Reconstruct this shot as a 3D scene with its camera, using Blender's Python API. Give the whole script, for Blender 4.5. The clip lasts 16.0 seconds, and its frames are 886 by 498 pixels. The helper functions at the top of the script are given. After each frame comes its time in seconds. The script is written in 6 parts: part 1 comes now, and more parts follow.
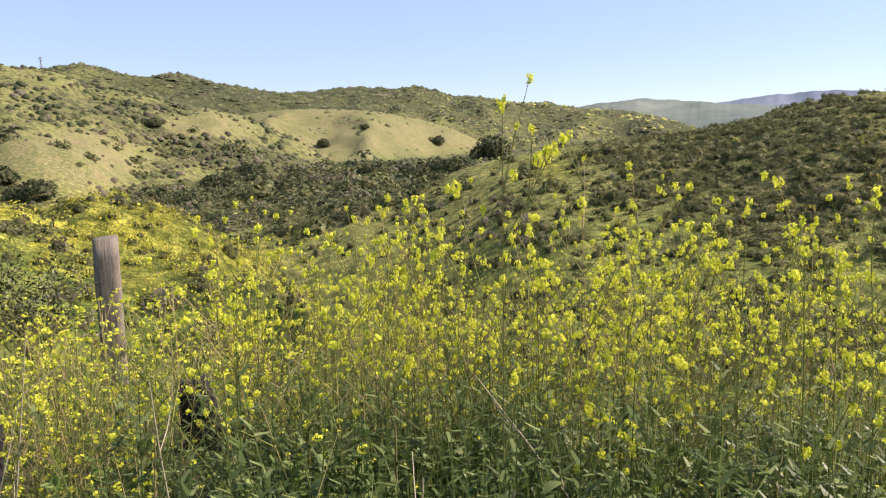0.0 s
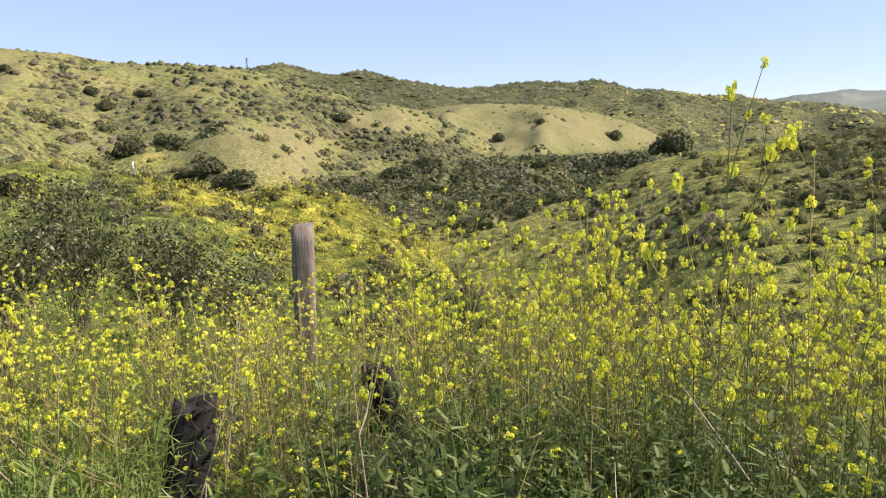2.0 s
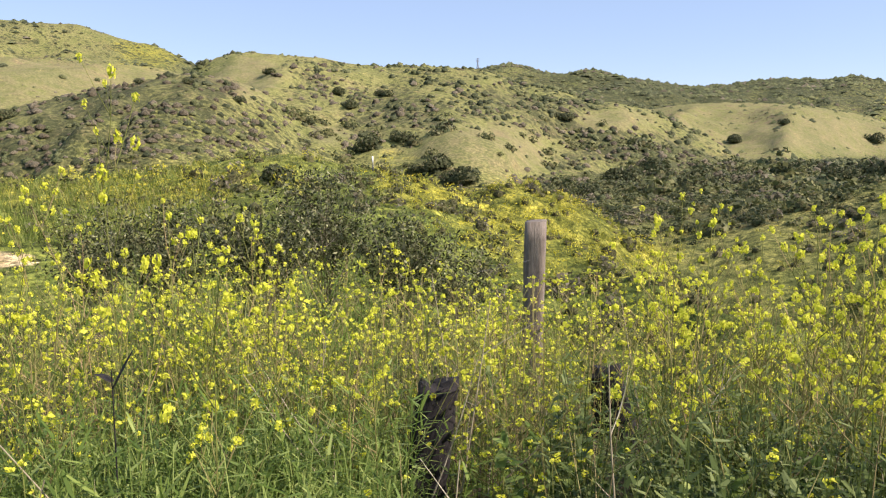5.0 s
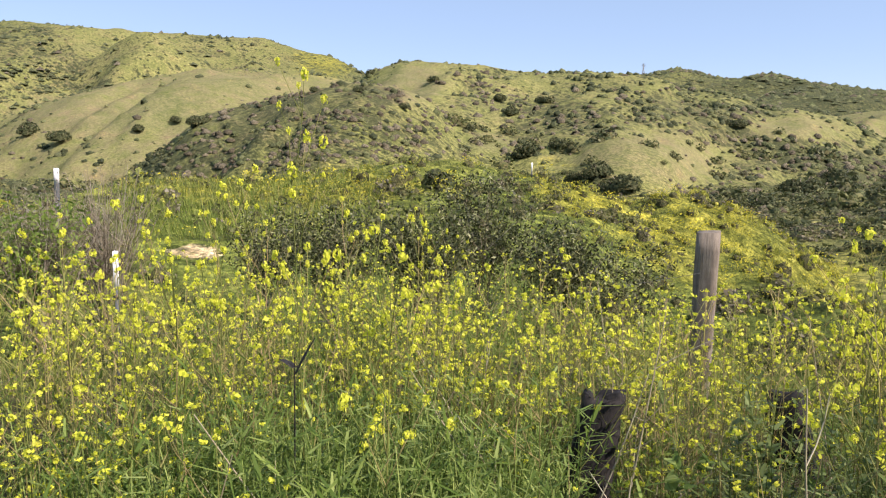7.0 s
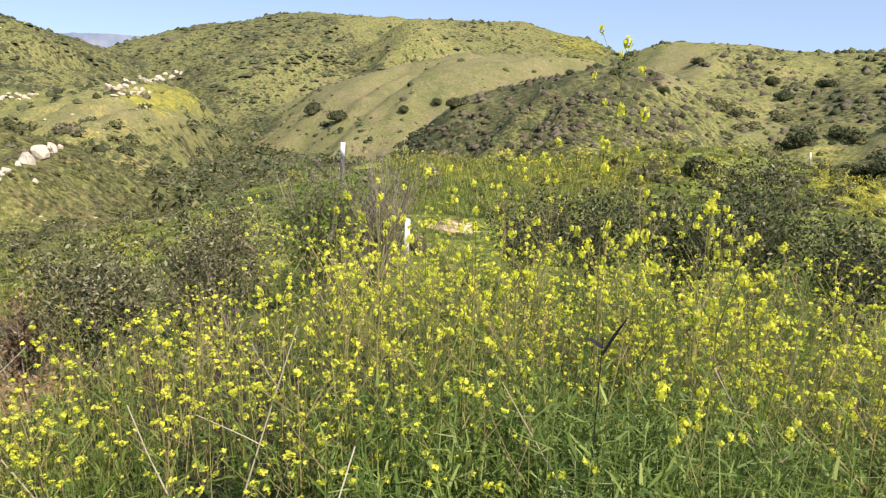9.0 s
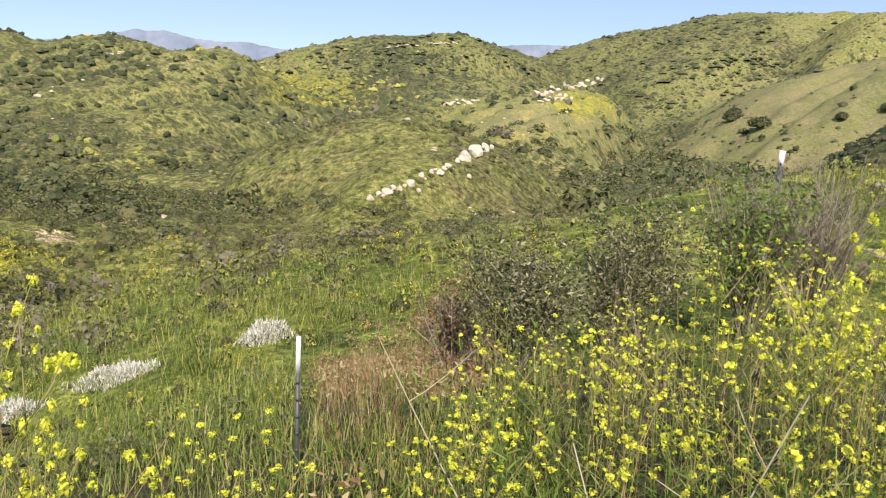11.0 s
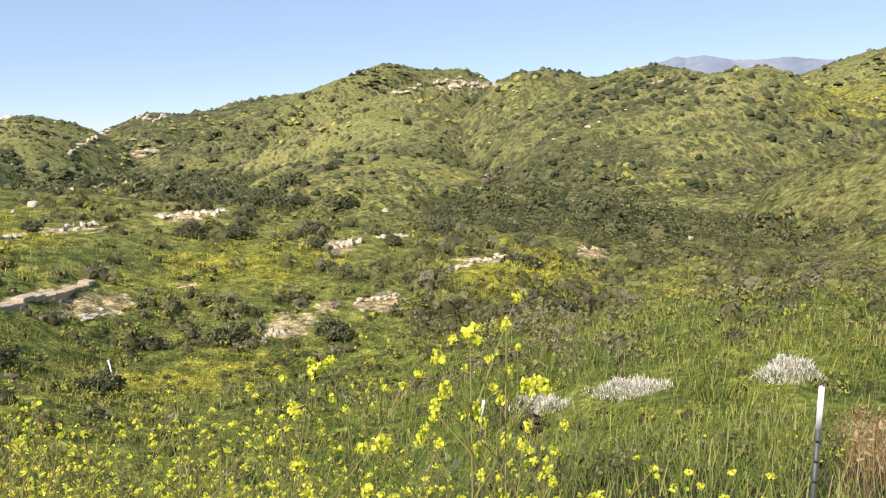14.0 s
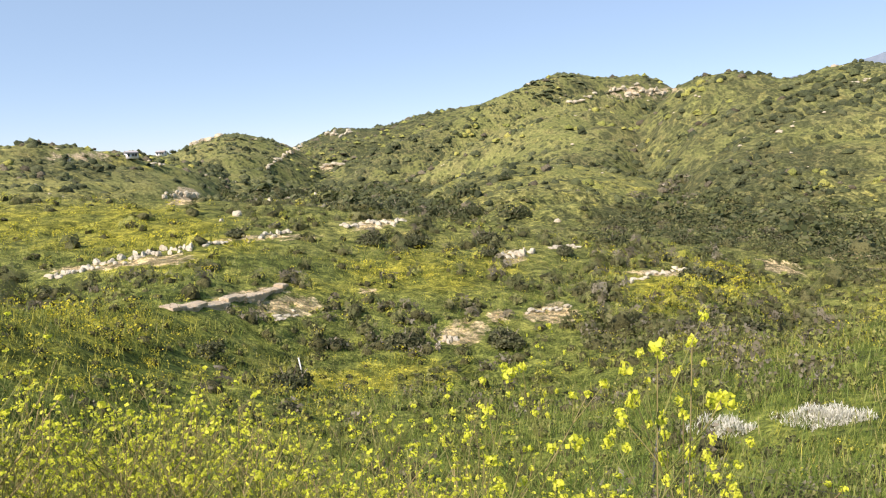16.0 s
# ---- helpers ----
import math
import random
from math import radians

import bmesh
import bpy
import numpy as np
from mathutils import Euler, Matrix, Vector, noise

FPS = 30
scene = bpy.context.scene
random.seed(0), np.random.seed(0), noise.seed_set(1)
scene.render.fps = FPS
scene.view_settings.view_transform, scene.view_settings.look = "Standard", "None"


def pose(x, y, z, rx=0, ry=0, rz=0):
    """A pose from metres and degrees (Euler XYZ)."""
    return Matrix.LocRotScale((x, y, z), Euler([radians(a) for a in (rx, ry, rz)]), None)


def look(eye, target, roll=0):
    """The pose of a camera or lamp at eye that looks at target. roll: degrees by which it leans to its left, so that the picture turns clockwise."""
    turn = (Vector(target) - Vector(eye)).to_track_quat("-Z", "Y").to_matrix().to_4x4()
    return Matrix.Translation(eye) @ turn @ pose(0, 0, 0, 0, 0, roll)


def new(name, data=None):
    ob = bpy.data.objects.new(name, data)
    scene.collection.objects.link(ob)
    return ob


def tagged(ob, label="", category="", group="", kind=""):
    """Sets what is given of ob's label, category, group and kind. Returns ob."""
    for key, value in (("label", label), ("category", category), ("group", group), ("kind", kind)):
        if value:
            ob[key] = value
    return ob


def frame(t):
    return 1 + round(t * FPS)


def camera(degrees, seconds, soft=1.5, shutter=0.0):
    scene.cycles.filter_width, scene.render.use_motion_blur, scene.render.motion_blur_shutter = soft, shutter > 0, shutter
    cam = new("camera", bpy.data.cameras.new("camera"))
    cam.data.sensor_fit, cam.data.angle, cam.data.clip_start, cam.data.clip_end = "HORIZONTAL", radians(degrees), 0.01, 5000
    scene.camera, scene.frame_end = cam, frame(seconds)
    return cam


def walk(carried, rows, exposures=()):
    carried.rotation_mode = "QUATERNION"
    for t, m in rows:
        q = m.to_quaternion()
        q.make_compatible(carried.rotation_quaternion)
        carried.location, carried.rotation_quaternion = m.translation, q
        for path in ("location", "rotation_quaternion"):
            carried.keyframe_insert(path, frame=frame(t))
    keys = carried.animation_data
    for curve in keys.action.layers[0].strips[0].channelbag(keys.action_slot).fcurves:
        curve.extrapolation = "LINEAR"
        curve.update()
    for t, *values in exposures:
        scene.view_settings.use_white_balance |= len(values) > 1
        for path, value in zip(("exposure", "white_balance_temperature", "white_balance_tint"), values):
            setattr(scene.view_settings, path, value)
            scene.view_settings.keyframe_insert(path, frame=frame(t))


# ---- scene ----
import itertools

# ---- camera ----
cam = camera(63.1, 16.0, soft=1.2, shutter=0.08)

# seconds, x, y, z, turn to the left of +y, tilt, lean
PATH = [
    (0.0, 0.000, 0.000, 1.600, 0.00, -8.99, -1.18),
    (0.5, -0.030, 0.040, 1.598, 4.38, -9.19, -1.23),
    (1.0, -0.044, 0.068, 1.592, 7.84, -9.24, -1.36),
    (1.5, -0.072, 0.078, 1.592, 10.79, -9.18, -1.25),
    (2.0, -0.094, 0.062, 1.592, 13.64, -9.15, -1.09),
    (2.5, -0.110, 0.052, 1.592, 16.97, -9.24, -1.02),
    (3.0, -0.130, 0.024, 1.596, 20.25, -9.35, -0.93),
    (3.5, -0.142, -0.008, 1.602, 23.09, -9.39, -0.84),
    (5.8, -0.228, 0.012, 1.576, 35.95, -8.74, -0.23),
    (6.0, -0.232, 0.008, 1.576, 37.37, -8.69, -0.22),
    (6.5, -0.252, 0.000, 1.570, 40.61, -8.54, -0.14),
    (7.0, -0.268, -0.002, 1.566, 43.31, -8.45, 0.06),
    (7.5, -0.274, -0.014, 1.568, 46.24, -8.49, 0.22),
    (8.0, -0.294, -0.022, 1.562, 50.30, -8.78, 0.48),
    (8.5, -0.354, -0.064, 1.548, 55.82, -9.34, 0.74),
    (9.0, -0.450, -0.116, 1.530, 62.62, -9.95, 1.22),
    (9.2, -0.488, -0.130, 1.518, 65.69, -10.20, 1.41),
    (11.3, -1.002, -0.252, 1.484, 98.82, -10.38, 1.95),
    (11.5, -1.050, -0.260, 1.474, 102.08, -10.41, 1.89),
    (12.0, -1.174, -0.262, 1.454, 111.08, -10.69, 1.36),
    (12.5, -1.204, -0.268, 1.452, 119.87, -10.63, 0.35),
    (13.0, -1.174, -0.268, 1.462, 126.51, -9.90, -0.62),
    (13.5, -1.146, -0.264, 1.468, 130.92, -9.19, -1.07),
    (14.0, -1.146, -0.266, 1.468, 134.62, -8.90, -1.32),
    (14.5, -1.116, -0.252, 1.472, 138.31, -8.77, -1.54),
    (15.0, -1.092, -0.248, 1.484, 141.92, -8.60, -1.81),
    (15.5, -1.058, -0.218, 1.506, 145.40, -8.23, -2.15),
    (16.0, -1.018, -0.180, 1.508, 148.28, -7.66, -2.39),
]
walk(cam, [(t, pose(x, y, z, 90 + tilt, 0, turn) @ pose(0, 0, 0, 0, 0, lean))
           for t, x, y, z, turn, tilt, lean in PATH],
     exposures=[(0.0, 0.72, 6850, 31), (9.0, 0.60, 6650, 27), (16.0, 0.56, 6750, 24)])

# ---- light ----
SUN_AZ, SUN_UP = -78.0, 40.0   # degrees left of +y, degrees above the horizon


def bearing(az, up=0.0):
    """The unit vector towards a bearing (degrees to the left of +y)."""
    a, e = radians(az), radians(up)
    return Vector((-math.sin(a) * math.cos(e), math.cos(a) * math.cos(e), math.sin(e)))


sun = new("sun", bpy.data.lights.new("sun", "SUN"))
sun.data.energy, sun.data.angle, sun.data.color = 5.0, radians(0.6), (1.0, 0.95, 0.86)
sun.matrix_world = look(bearing(SUN_AZ, SUN_UP) * 60, (0, 0, 0))

world = bpy.data.worlds.new("sky")
scene.world = world
world.use_nodes = True
sky = world.node_tree.nodes.new("ShaderNodeTexSky")
sky.sky_type, sky.sun_disc = "NISHITA", False
sky.sun_elevation, sky.sun_rotation = radians(SUN_UP), radians(-SUN_AZ)
sky.altitude, sky.air_density, sky.dust_density, sky.ozone_density = 2200, 0.9, 0.2, 1.6
haze = world.node_tree.nodes.new("ShaderNodeMix")   # thin even haze over the whole sky
haze.data_type = "RGBA"
haze.inputs[0].default_value = 0.5
haze.inputs[7].default_value = (3.3, 5.3, 6.9, 1.0)
world.node_tree.links.new(sky.outputs[0], haze.inputs[6])
world.node_tree.links.new(haze.outputs[2], world.node_tree.nodes["Background"].inputs[0])
world.node_tree.nodes["Background"].inputs[1].default_value = 0.1


# ---- materials ----
def nodes_of(name):
    m = bpy.data.materials.new(name)
    m.use_nodes = True
    nt = m.node_tree
    bsdf = nt.nodes["Principled BSDF"]
    return m, nt, bsdf


def noise_node(nt, scale, detail=4.0, rough=0.6, coords=None):
    n = nt.nodes.new("ShaderNodeTexNoise")
    n.inputs["Scale"].default_value, n.inputs["Detail"].default_value = scale, detail
    n.inputs["Roughness"].default_value = rough
    if coords is not None:
        nt.links.new(coords, n.inputs["Vector"])
    return n.outputs["Fac"]


def ramp_node(nt, fac, stops):
    r = nt.nodes.new("ShaderNodeValToRGB")
    while len(r.color_ramp.elements) < len(stops):
        r.color_ramp.elements.new(0.5)
    for el, (at, c) in zip(r.color_ramp.elements, stops):
        el.position, el.color = at, (*c, 1.0)
    nt.links.new(fac, r.inputs[0])
    return r.outputs["Color"]


def mix_node(nt, fac, a, b, kind="MIX"):
    m = nt.nodes.new("ShaderNodeMix")
    m.data_type, m.blend_type = "RGBA", kind
    for socket, v in ((m.inputs[0], fac), (m.inputs[6], a), (m.inputs[7], b)):
        if isinstance(v, (int, float)):
            socket.default_value = v
        elif isinstance(v, tuple):
            socket.default_value = (*v, 1.0)
        else:
            nt.links.new(v, socket)
    return m.outputs[2]


def maths(nt, op, a, b=0.0, clamp=False):
    m = nt.nodes.new("ShaderNodeMath")
    m.operation, m.use_clamp = op, clamp
    for socket, v in zip(m.inputs, (a, b)):
        if isinstance(v, (int, float)):
            socket.default_value = v
        else:
            nt.links.new(v, socket)
    return m.outputs[0]


def bump(nt, bsdf, height, strength, distance):
    b = nt.nodes.new("ShaderNodeBump")
    b.inputs["Strength"].default_value, b.inputs["Distance"].default_value = strength, distance
    nt.links.new(height, b.inputs["Height"])
    nt.links.new(b.outputs[0], bsdf.inputs["Normal"])


def leafy(name, stops, see_through=0.3, rough=0.6, patch=0.0, leaf=0.0, gloss=0.12):
    """Leaves, petals and stems: colour by piece, with some light coming through."""
    m, nt, bsdf = nodes_of(name)
    geo = nt.nodes.new("ShaderNodeNewGeometry")
    obj = nt.nodes.new("ShaderNodeObjectInfo")
    pick = maths(nt, "FRACT", maths(nt, "ADD", geo.outputs["Random Per Island"], obj.outputs["Random"]))
    if patch:
        pick = mix_node(nt, 0.5, pick, noise_node(nt, patch, 3.0, 0.6, geo.outputs["Position"]))
    colour = ramp_node(nt, pick, stops)
    nt.links.new(colour, bsdf.inputs["Base Color"])
    bsdf.inputs["Roughness"].default_value = rough
    bsdf.inputs["Specular IOR Level"].default_value = gloss
    if see_through:
        t = nt.nodes.new("ShaderNodeBsdfTranslucent")
        nt.links.new(colour, t.inputs[0])
        mx = nt.nodes.new("ShaderNodeMixShader")
        mx.inputs[0].default_value = see_through
        nt.links.new(bsdf.outputs[0], mx.inputs[1])
        nt.links.new(t.outputs[0], mx.inputs[2])
        nt.links.new(mx.outputs[0], nt.nodes["Material Output"].inputs[0])
        if leaf:   # sprays of small leaves with gaps between them
            gap = maths(nt, "GREATER_THAN", noise_node(nt, leaf, 1.5, 0.6, geo.outputs["Position"]), 0.52)
            clear = nt.nodes.new("ShaderNodeBsdfTransparent")
            cut = nt.nodes.new("ShaderNodeMixShader")
            nt.links.new(gap, cut.inputs[0])
            nt.links.new(mx.outputs[0], cut.inputs[1])
            nt.links.new(clear.outputs[0], cut.inputs[2])
            nt.links.new(cut.outputs[0], nt.nodes["Material Output"].inputs[0])
    return m


PETAL = leafy("mustard_petal", [(0.0, (0.54, 0.58, 0.05)), (0.5, (0.72, 0.74, 0.07)), (1.0, (0.86, 0.83, 0.13))], 0.45, 0.7)
GOLD_PETAL = leafy("golden_mustard_petal", [(0.0, (0.46, 0.42, 0.04)), (0.5, (0.62, 0.55, 0.05)), (1.0, (0.76, 0.64, 0.07))], 0.4, 0.7)
STEM = leafy("mustard_stem", [(0.0, (0.15, 0.18, 0.04)), (0.5, (0.27, 0.28, 0.08)), (1.0, (0.38, 0.28, 0.14))], 0.2, 0.6)
LEAF = leafy("mustard_leaf", [(0.0, (0.075, 0.13, 0.02)), (0.5, (0.15, 0.225, 0.04)), (1.0, (0.28, 0.36, 0.085))], 0.4, 0.5)
LUSH_LEAF = leafy("lush_weed_leaf", [(0.0, (0.06, 0.105, 0.02)), (0.5, (0.145, 0.22, 0.045)), (1.0, (0.34, 0.41, 0.12))], 0.35, 0.4)
WOOD_LEAF = leafy("valley_oak_leaf", [(0.0, (0.06, 0.075, 0.026)), (0.5, (0.125, 0.143, 0.05)), (1.0, (0.24, 0.235, 0.095))], 0.25, 0.6)
# Darker copy of the mustard leaf, with shade put into its colour.
DARK_LEAF = leafy("painted_shade_leaf", [(0.0, (0.055, 0.085, 0.02)), (0.6, (0.12, 0.165, 0.04)), (1.0, (0.27, 0.32, 0.11))], 0.35, 0.45, gloss=0.25)
GRASS = leafy("grass_blade", [(0.0, (0.085, 0.135, 0.025)), (0.45, (0.165, 0.22, 0.042)), (0.8, (0.27, 0.29, 0.075)), (1.0, (0.40, 0.34, 0.15))], 0.35, 0.5)
DRY_GRASS = leafy("dry_grass_blade", [(0.0, (0.17, 0.095, 0.04)), (0.5, (0.31, 0.215, 0.105)), (1.0, (0.48, 0.40, 0.21))], 0.25, 0.7)
SCRUB = leafy("scrub_leaf", [(0.0, (0.045, 0.053, 0.025)), (0.5, (0.088, 0.098, 0.043)), (1.0, (0.17, 0.168, 0.085))], 0.25, 0.7)
OAK = leafy("oak_leaf", [(0.0, (0.04, 0.054, 0.022)), (0.5, (0.08, 0.096, 0.04)), (1.0, (0.15, 0.15, 0.07))], 0.25, 0.6)
BRIGHT_SCRUB = leafy("sage_scrub_leaf", [(0.0, (0.06, 0.08, 0.033)), (0.5, (0.11, 0.132, 0.055)), (1.0, (0.21, 0.205, 0.11))], 0.2, 0.7)
BROWN_SCRUB = leafy("brown_scrub_leaf", [(0.0, (0.09, 0.085, 0.05)), (0.5, (0.15, 0.135, 0.08)), (1.0, (0.22, 0.20, 0.13))], 0.2, 0.7)
SILVER = leafy("silver_leaf", [(0.0, (0.46, 0.46, 0.36)), (0.5, (0.64, 0.63, 0.52)), (1.0, (0.76, 0.75, 0.64))], 0.2, 0.8)
TWIG = leafy("dry_twig", [(0.0, (0.10, 0.08, 0.05)), (0.5, (0.22, 0.185, 0.125)), (1.0, (0.38, 0.34, 0.25))], 0.0, 0.8)


def bushy(name, stops, grain):
    """A dense small-leaved bush: one tone for each bush, broken up by pale leaf tufts and gaps with their shade painted
    dark.
    """
    m, nt, bsdf = nodes_of(name)
    geo = nt.nodes.new("ShaderNodeNewGeometry")
    tone = ramp_node(nt, geo.outputs["Random Per Island"], stops)
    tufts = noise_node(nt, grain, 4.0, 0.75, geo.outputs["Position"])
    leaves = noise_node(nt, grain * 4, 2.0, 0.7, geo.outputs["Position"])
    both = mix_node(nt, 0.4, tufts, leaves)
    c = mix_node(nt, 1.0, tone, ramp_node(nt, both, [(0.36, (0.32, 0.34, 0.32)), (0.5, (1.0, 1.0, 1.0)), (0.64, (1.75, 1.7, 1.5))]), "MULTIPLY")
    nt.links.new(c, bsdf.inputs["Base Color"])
    bsdf.inputs["Roughness"].default_value = 0.8
    bsdf.inputs["Specular IOR Level"].default_value = 0.1
    bump(nt, bsdf, both, 1.0, 0.9 / grain)
    return m


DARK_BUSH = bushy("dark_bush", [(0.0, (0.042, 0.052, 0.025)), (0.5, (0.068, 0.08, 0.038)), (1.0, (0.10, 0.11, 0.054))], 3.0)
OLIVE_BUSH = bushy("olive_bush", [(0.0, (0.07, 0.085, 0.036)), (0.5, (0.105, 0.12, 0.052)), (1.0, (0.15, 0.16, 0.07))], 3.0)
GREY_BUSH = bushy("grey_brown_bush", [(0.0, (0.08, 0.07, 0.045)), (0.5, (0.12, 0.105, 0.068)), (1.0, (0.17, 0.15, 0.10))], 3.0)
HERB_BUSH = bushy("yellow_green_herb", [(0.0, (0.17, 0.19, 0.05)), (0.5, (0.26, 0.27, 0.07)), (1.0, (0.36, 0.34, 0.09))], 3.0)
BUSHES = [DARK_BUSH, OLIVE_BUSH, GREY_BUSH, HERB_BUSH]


BUSH_LEAVES = [leafy("dark_bush_spray", [(0.0, (0.07, 0.08, 0.03)), (0.5, (0.12, 0.13, 0.05)), (1.0, (0.19, 0.185, 0.08))], 0.25, 0.7, 0.0, 9.0),
               leafy("olive_bush_spray", [(0.0, (0.10, 0.115, 0.035)), (0.5, (0.165, 0.18, 0.06)), (1.0, (0.25, 0.245, 0.09))], 0.25, 0.7, 0.0, 9.0),
               leafy("grey_bush_spray", [(0.0, (0.11, 0.095, 0.06)), (0.5, (0.18, 0.16, 0.105)), (1.0, (0.27, 0.245, 0.175))], 0.2, 0.8, 0.0, 9.0),
               leafy("green_herb_spray", [(0.0, (0.15, 0.18, 0.045)), (0.5, (0.25, 0.275, 0.07)), (1.0, (0.37, 0.36, 0.11))], 0.3, 0.7, 0.0, 11.0),
               leafy("yellow_herb_spray", [(0.0, (0.21, 0.23, 0.045)), (0.5, (0.33, 0.34, 0.06)), (1.0, (0.48, 0.45, 0.08))], 0.3, 0.7, 0.0, 11.0)]
# Core of the bushes: shade between the leaves, given as a dark colour.
INSIDE = bushy("bush_core_painted_shade", [(0.0, (0.07, 0.07, 0.03)), (1.0, (0.12, 0.118, 0.05))], 9.0)
WEED = leafy("weed_leaf", [(0.0, (0.12, 0.16, 0.04)), (0.5, (0.26, 0.29, 0.07)), (1.0, (0.44, 0.42, 0.12))], 0.35, 0.7)


def rgb_far(nt, geo, start):
    """1 on the far hills, 0 on the ground where real plants stand."""
    ln = nt.nodes.new("ShaderNodeVectorMath")
    ln.operation = "LENGTH"
    nt.links.new(geo.outputs["Position"], ln.inputs[0])
    return maths(nt, "MULTIPLY", maths(nt, "SUBTRACT", ln.outputs["Value"], start), 0.012, True)


def earth_material():
    """Hillside cover: green grass, dry grass, mustard, scrub and bare sandstone soil, by the ground's own cover map."""
    m, nt, bsdf = nodes_of("hillside_cover")
    geo = nt.nodes.new("ShaderNodeNewGeometry")
    at = nt.nodes.new("ShaderNodeAttribute")
    at.attribute_name = "cover"
    rgb = nt.nodes.new("ShaderNodeSeparateColor")
    nt.links.new(at.outputs["Color"], rgb.inputs[0])
    pos = geo.outputs["Position"]
    fine = noise_node(nt, 1.3, 6.0, 0.7, pos)
    mid = noise_node(nt, 0.12, 6.0, 0.65, pos)
    wide = noise_node(nt, 0.018, 7.0, 0.65, pos)
    wider = mix_node(nt, 0.5, mid, wide)
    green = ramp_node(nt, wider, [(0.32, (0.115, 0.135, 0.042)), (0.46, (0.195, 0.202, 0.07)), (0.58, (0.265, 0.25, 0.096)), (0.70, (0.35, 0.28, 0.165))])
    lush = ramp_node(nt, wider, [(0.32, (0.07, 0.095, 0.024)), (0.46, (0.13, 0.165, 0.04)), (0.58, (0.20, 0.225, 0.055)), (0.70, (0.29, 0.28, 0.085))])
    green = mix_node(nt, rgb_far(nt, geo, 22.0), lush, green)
    dry = ramp_node(nt, wider, [(0.3, (0.13, 0.145, 0.062)), (0.44, (0.175, 0.17, 0.08)), (0.55, (0.215, 0.187, 0.098)), (0.66, (0.27, 0.19, 0.115))])
    must = ramp_node(nt, mid, [(0.3, (0.15, 0.17, 0.04)), (0.5, (0.27, 0.26, 0.05)), (0.7, (0.42, 0.38, 0.05))])
    scrub = ramp_node(nt, mid, [(0.3, (0.045, 0.052, 0.027)), (0.5, (0.08, 0.083, 0.045)), (0.62, (0.12, 0.10, 0.062)), (0.75, (0.19, 0.135, 0.09))])
    bare = ramp_node(nt, fine, [(0.3, (0.29, 0.21, 0.125)), (0.5, (0.48, 0.37, 0.235)), (0.7, (0.64, 0.54, 0.37))])

    def ragged(channel):
        """The cover map's edge, broken up by the ground's own unevenness."""
        e = maths(nt, "ADD", channel, maths(nt, "MULTIPLY", maths(nt, "SUBTRACT", fine, 0.5), 2.0))
        return maths(nt, "ADD", e, maths(nt, "MULTIPLY", maths(nt, "SUBTRACT", mid, 0.5), 2.2))

    def part_of(channel, gain, edge=0.42):
        return maths(nt, "MULTIPLY", maths(nt, "SUBTRACT", ragged(channel), edge), gain, True)

    def bushes(scale, edge, seed_shift):
        """Low bushes as seen from afar: rounded dark spots where the scrub channel and chance allow. Returns spot and height."""
        mp = nt.nodes.new("ShaderNodeMapping")
        mp.inputs["Location"].default_value = (seed_shift, seed_shift * 1.7, 0)
        mp.inputs["Scale"].default_value = (1, 1, 0.35)
        nt.links.new(pos, mp.inputs[0])
        vo = nt.nodes.new("ShaderNodeTexVoronoi")
        vo.inputs["Scale"].default_value = scale
        nt.links.new(mp.outputs[0], vo.inputs["Vector"])
        size = maths(nt, "ADD", maths(nt, "MULTIPLY", rgb.outputs[2], 0.42), maths(nt, "MULTIPLY", maths(nt, "SUBTRACT", wider, 0.5), 1.5))
        chance = nt.nodes.new("ShaderNodeSeparateColor")
        nt.links.new(vo.outputs["Color"], chance.inputs[0])
        size = maths(nt, "ADD", size, maths(nt, "MULTIPLY", maths(nt, "SUBTRACT", chance.outputs[0], 0.5), 0.7))
        size = maths(nt, "SUBTRACT", maths(nt, "ADD", size, edge), maths(nt, "MULTIPLY", rgb.outputs[0], 0.5))
        spot = maths(nt, "SUBTRACT", size, maths(nt, "ADD", vo.outputs["Distance"], maths(nt, "MULTIPLY", maths(nt, "SUBTRACT", fine, 0.5), 0.7)))
        return maths(nt, "MULTIPLY", spot, 4.0, True)

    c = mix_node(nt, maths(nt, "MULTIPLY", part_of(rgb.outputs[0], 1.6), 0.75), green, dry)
    c = mix_node(nt, maths(nt, "MULTIPLY", part_of(maths(nt, "ADD", rgb.outputs[2], maths(nt, "MULTIPLY", maths(nt, "SUBTRACT", wide, 0.5), 2.4)), 1.5, 0.45), 0.72), c, scrub)
    c = mix_node(nt, maths(nt, "MULTIPLY", part_of(rgb.outputs[1], 1.8, 0.38), 0.85), c, must)
    b0, b1, b2 = bushes(1.0, 0.36, 11.0), bushes(0.4, 0.36, 0.0), bushes(0.16, 0.22, 37.0)
    hilly = rgb_far(nt, geo, 110.0)
    dark = maths(nt, "MULTIPLY", maths(nt, "MAXIMUM", maths(nt, "MULTIPLY", b0, 0.5), maths(nt, "MAXIMUM", b1, b2)), maths(nt, "ADD", maths(nt, "MULTIPLY", hilly, 0.85), maths(nt, "MULTIPLY", rgb_far(nt, geo, 420.0), 0.15)))
    leaf = ramp_node(nt, fine, [(0.3, (0.03, 0.038, 0.018)), (0.5, (0.055, 0.066, 0.03)), (0.7, (0.10, 0.105, 0.05))])
    c = mix_node(nt, maths(nt, "MULTIPLY", dark, 0.95), c, leaf)
    c = mix_node(nt, part_of(at.outputs["Alpha"], 4.0, 0.6), c, bare)
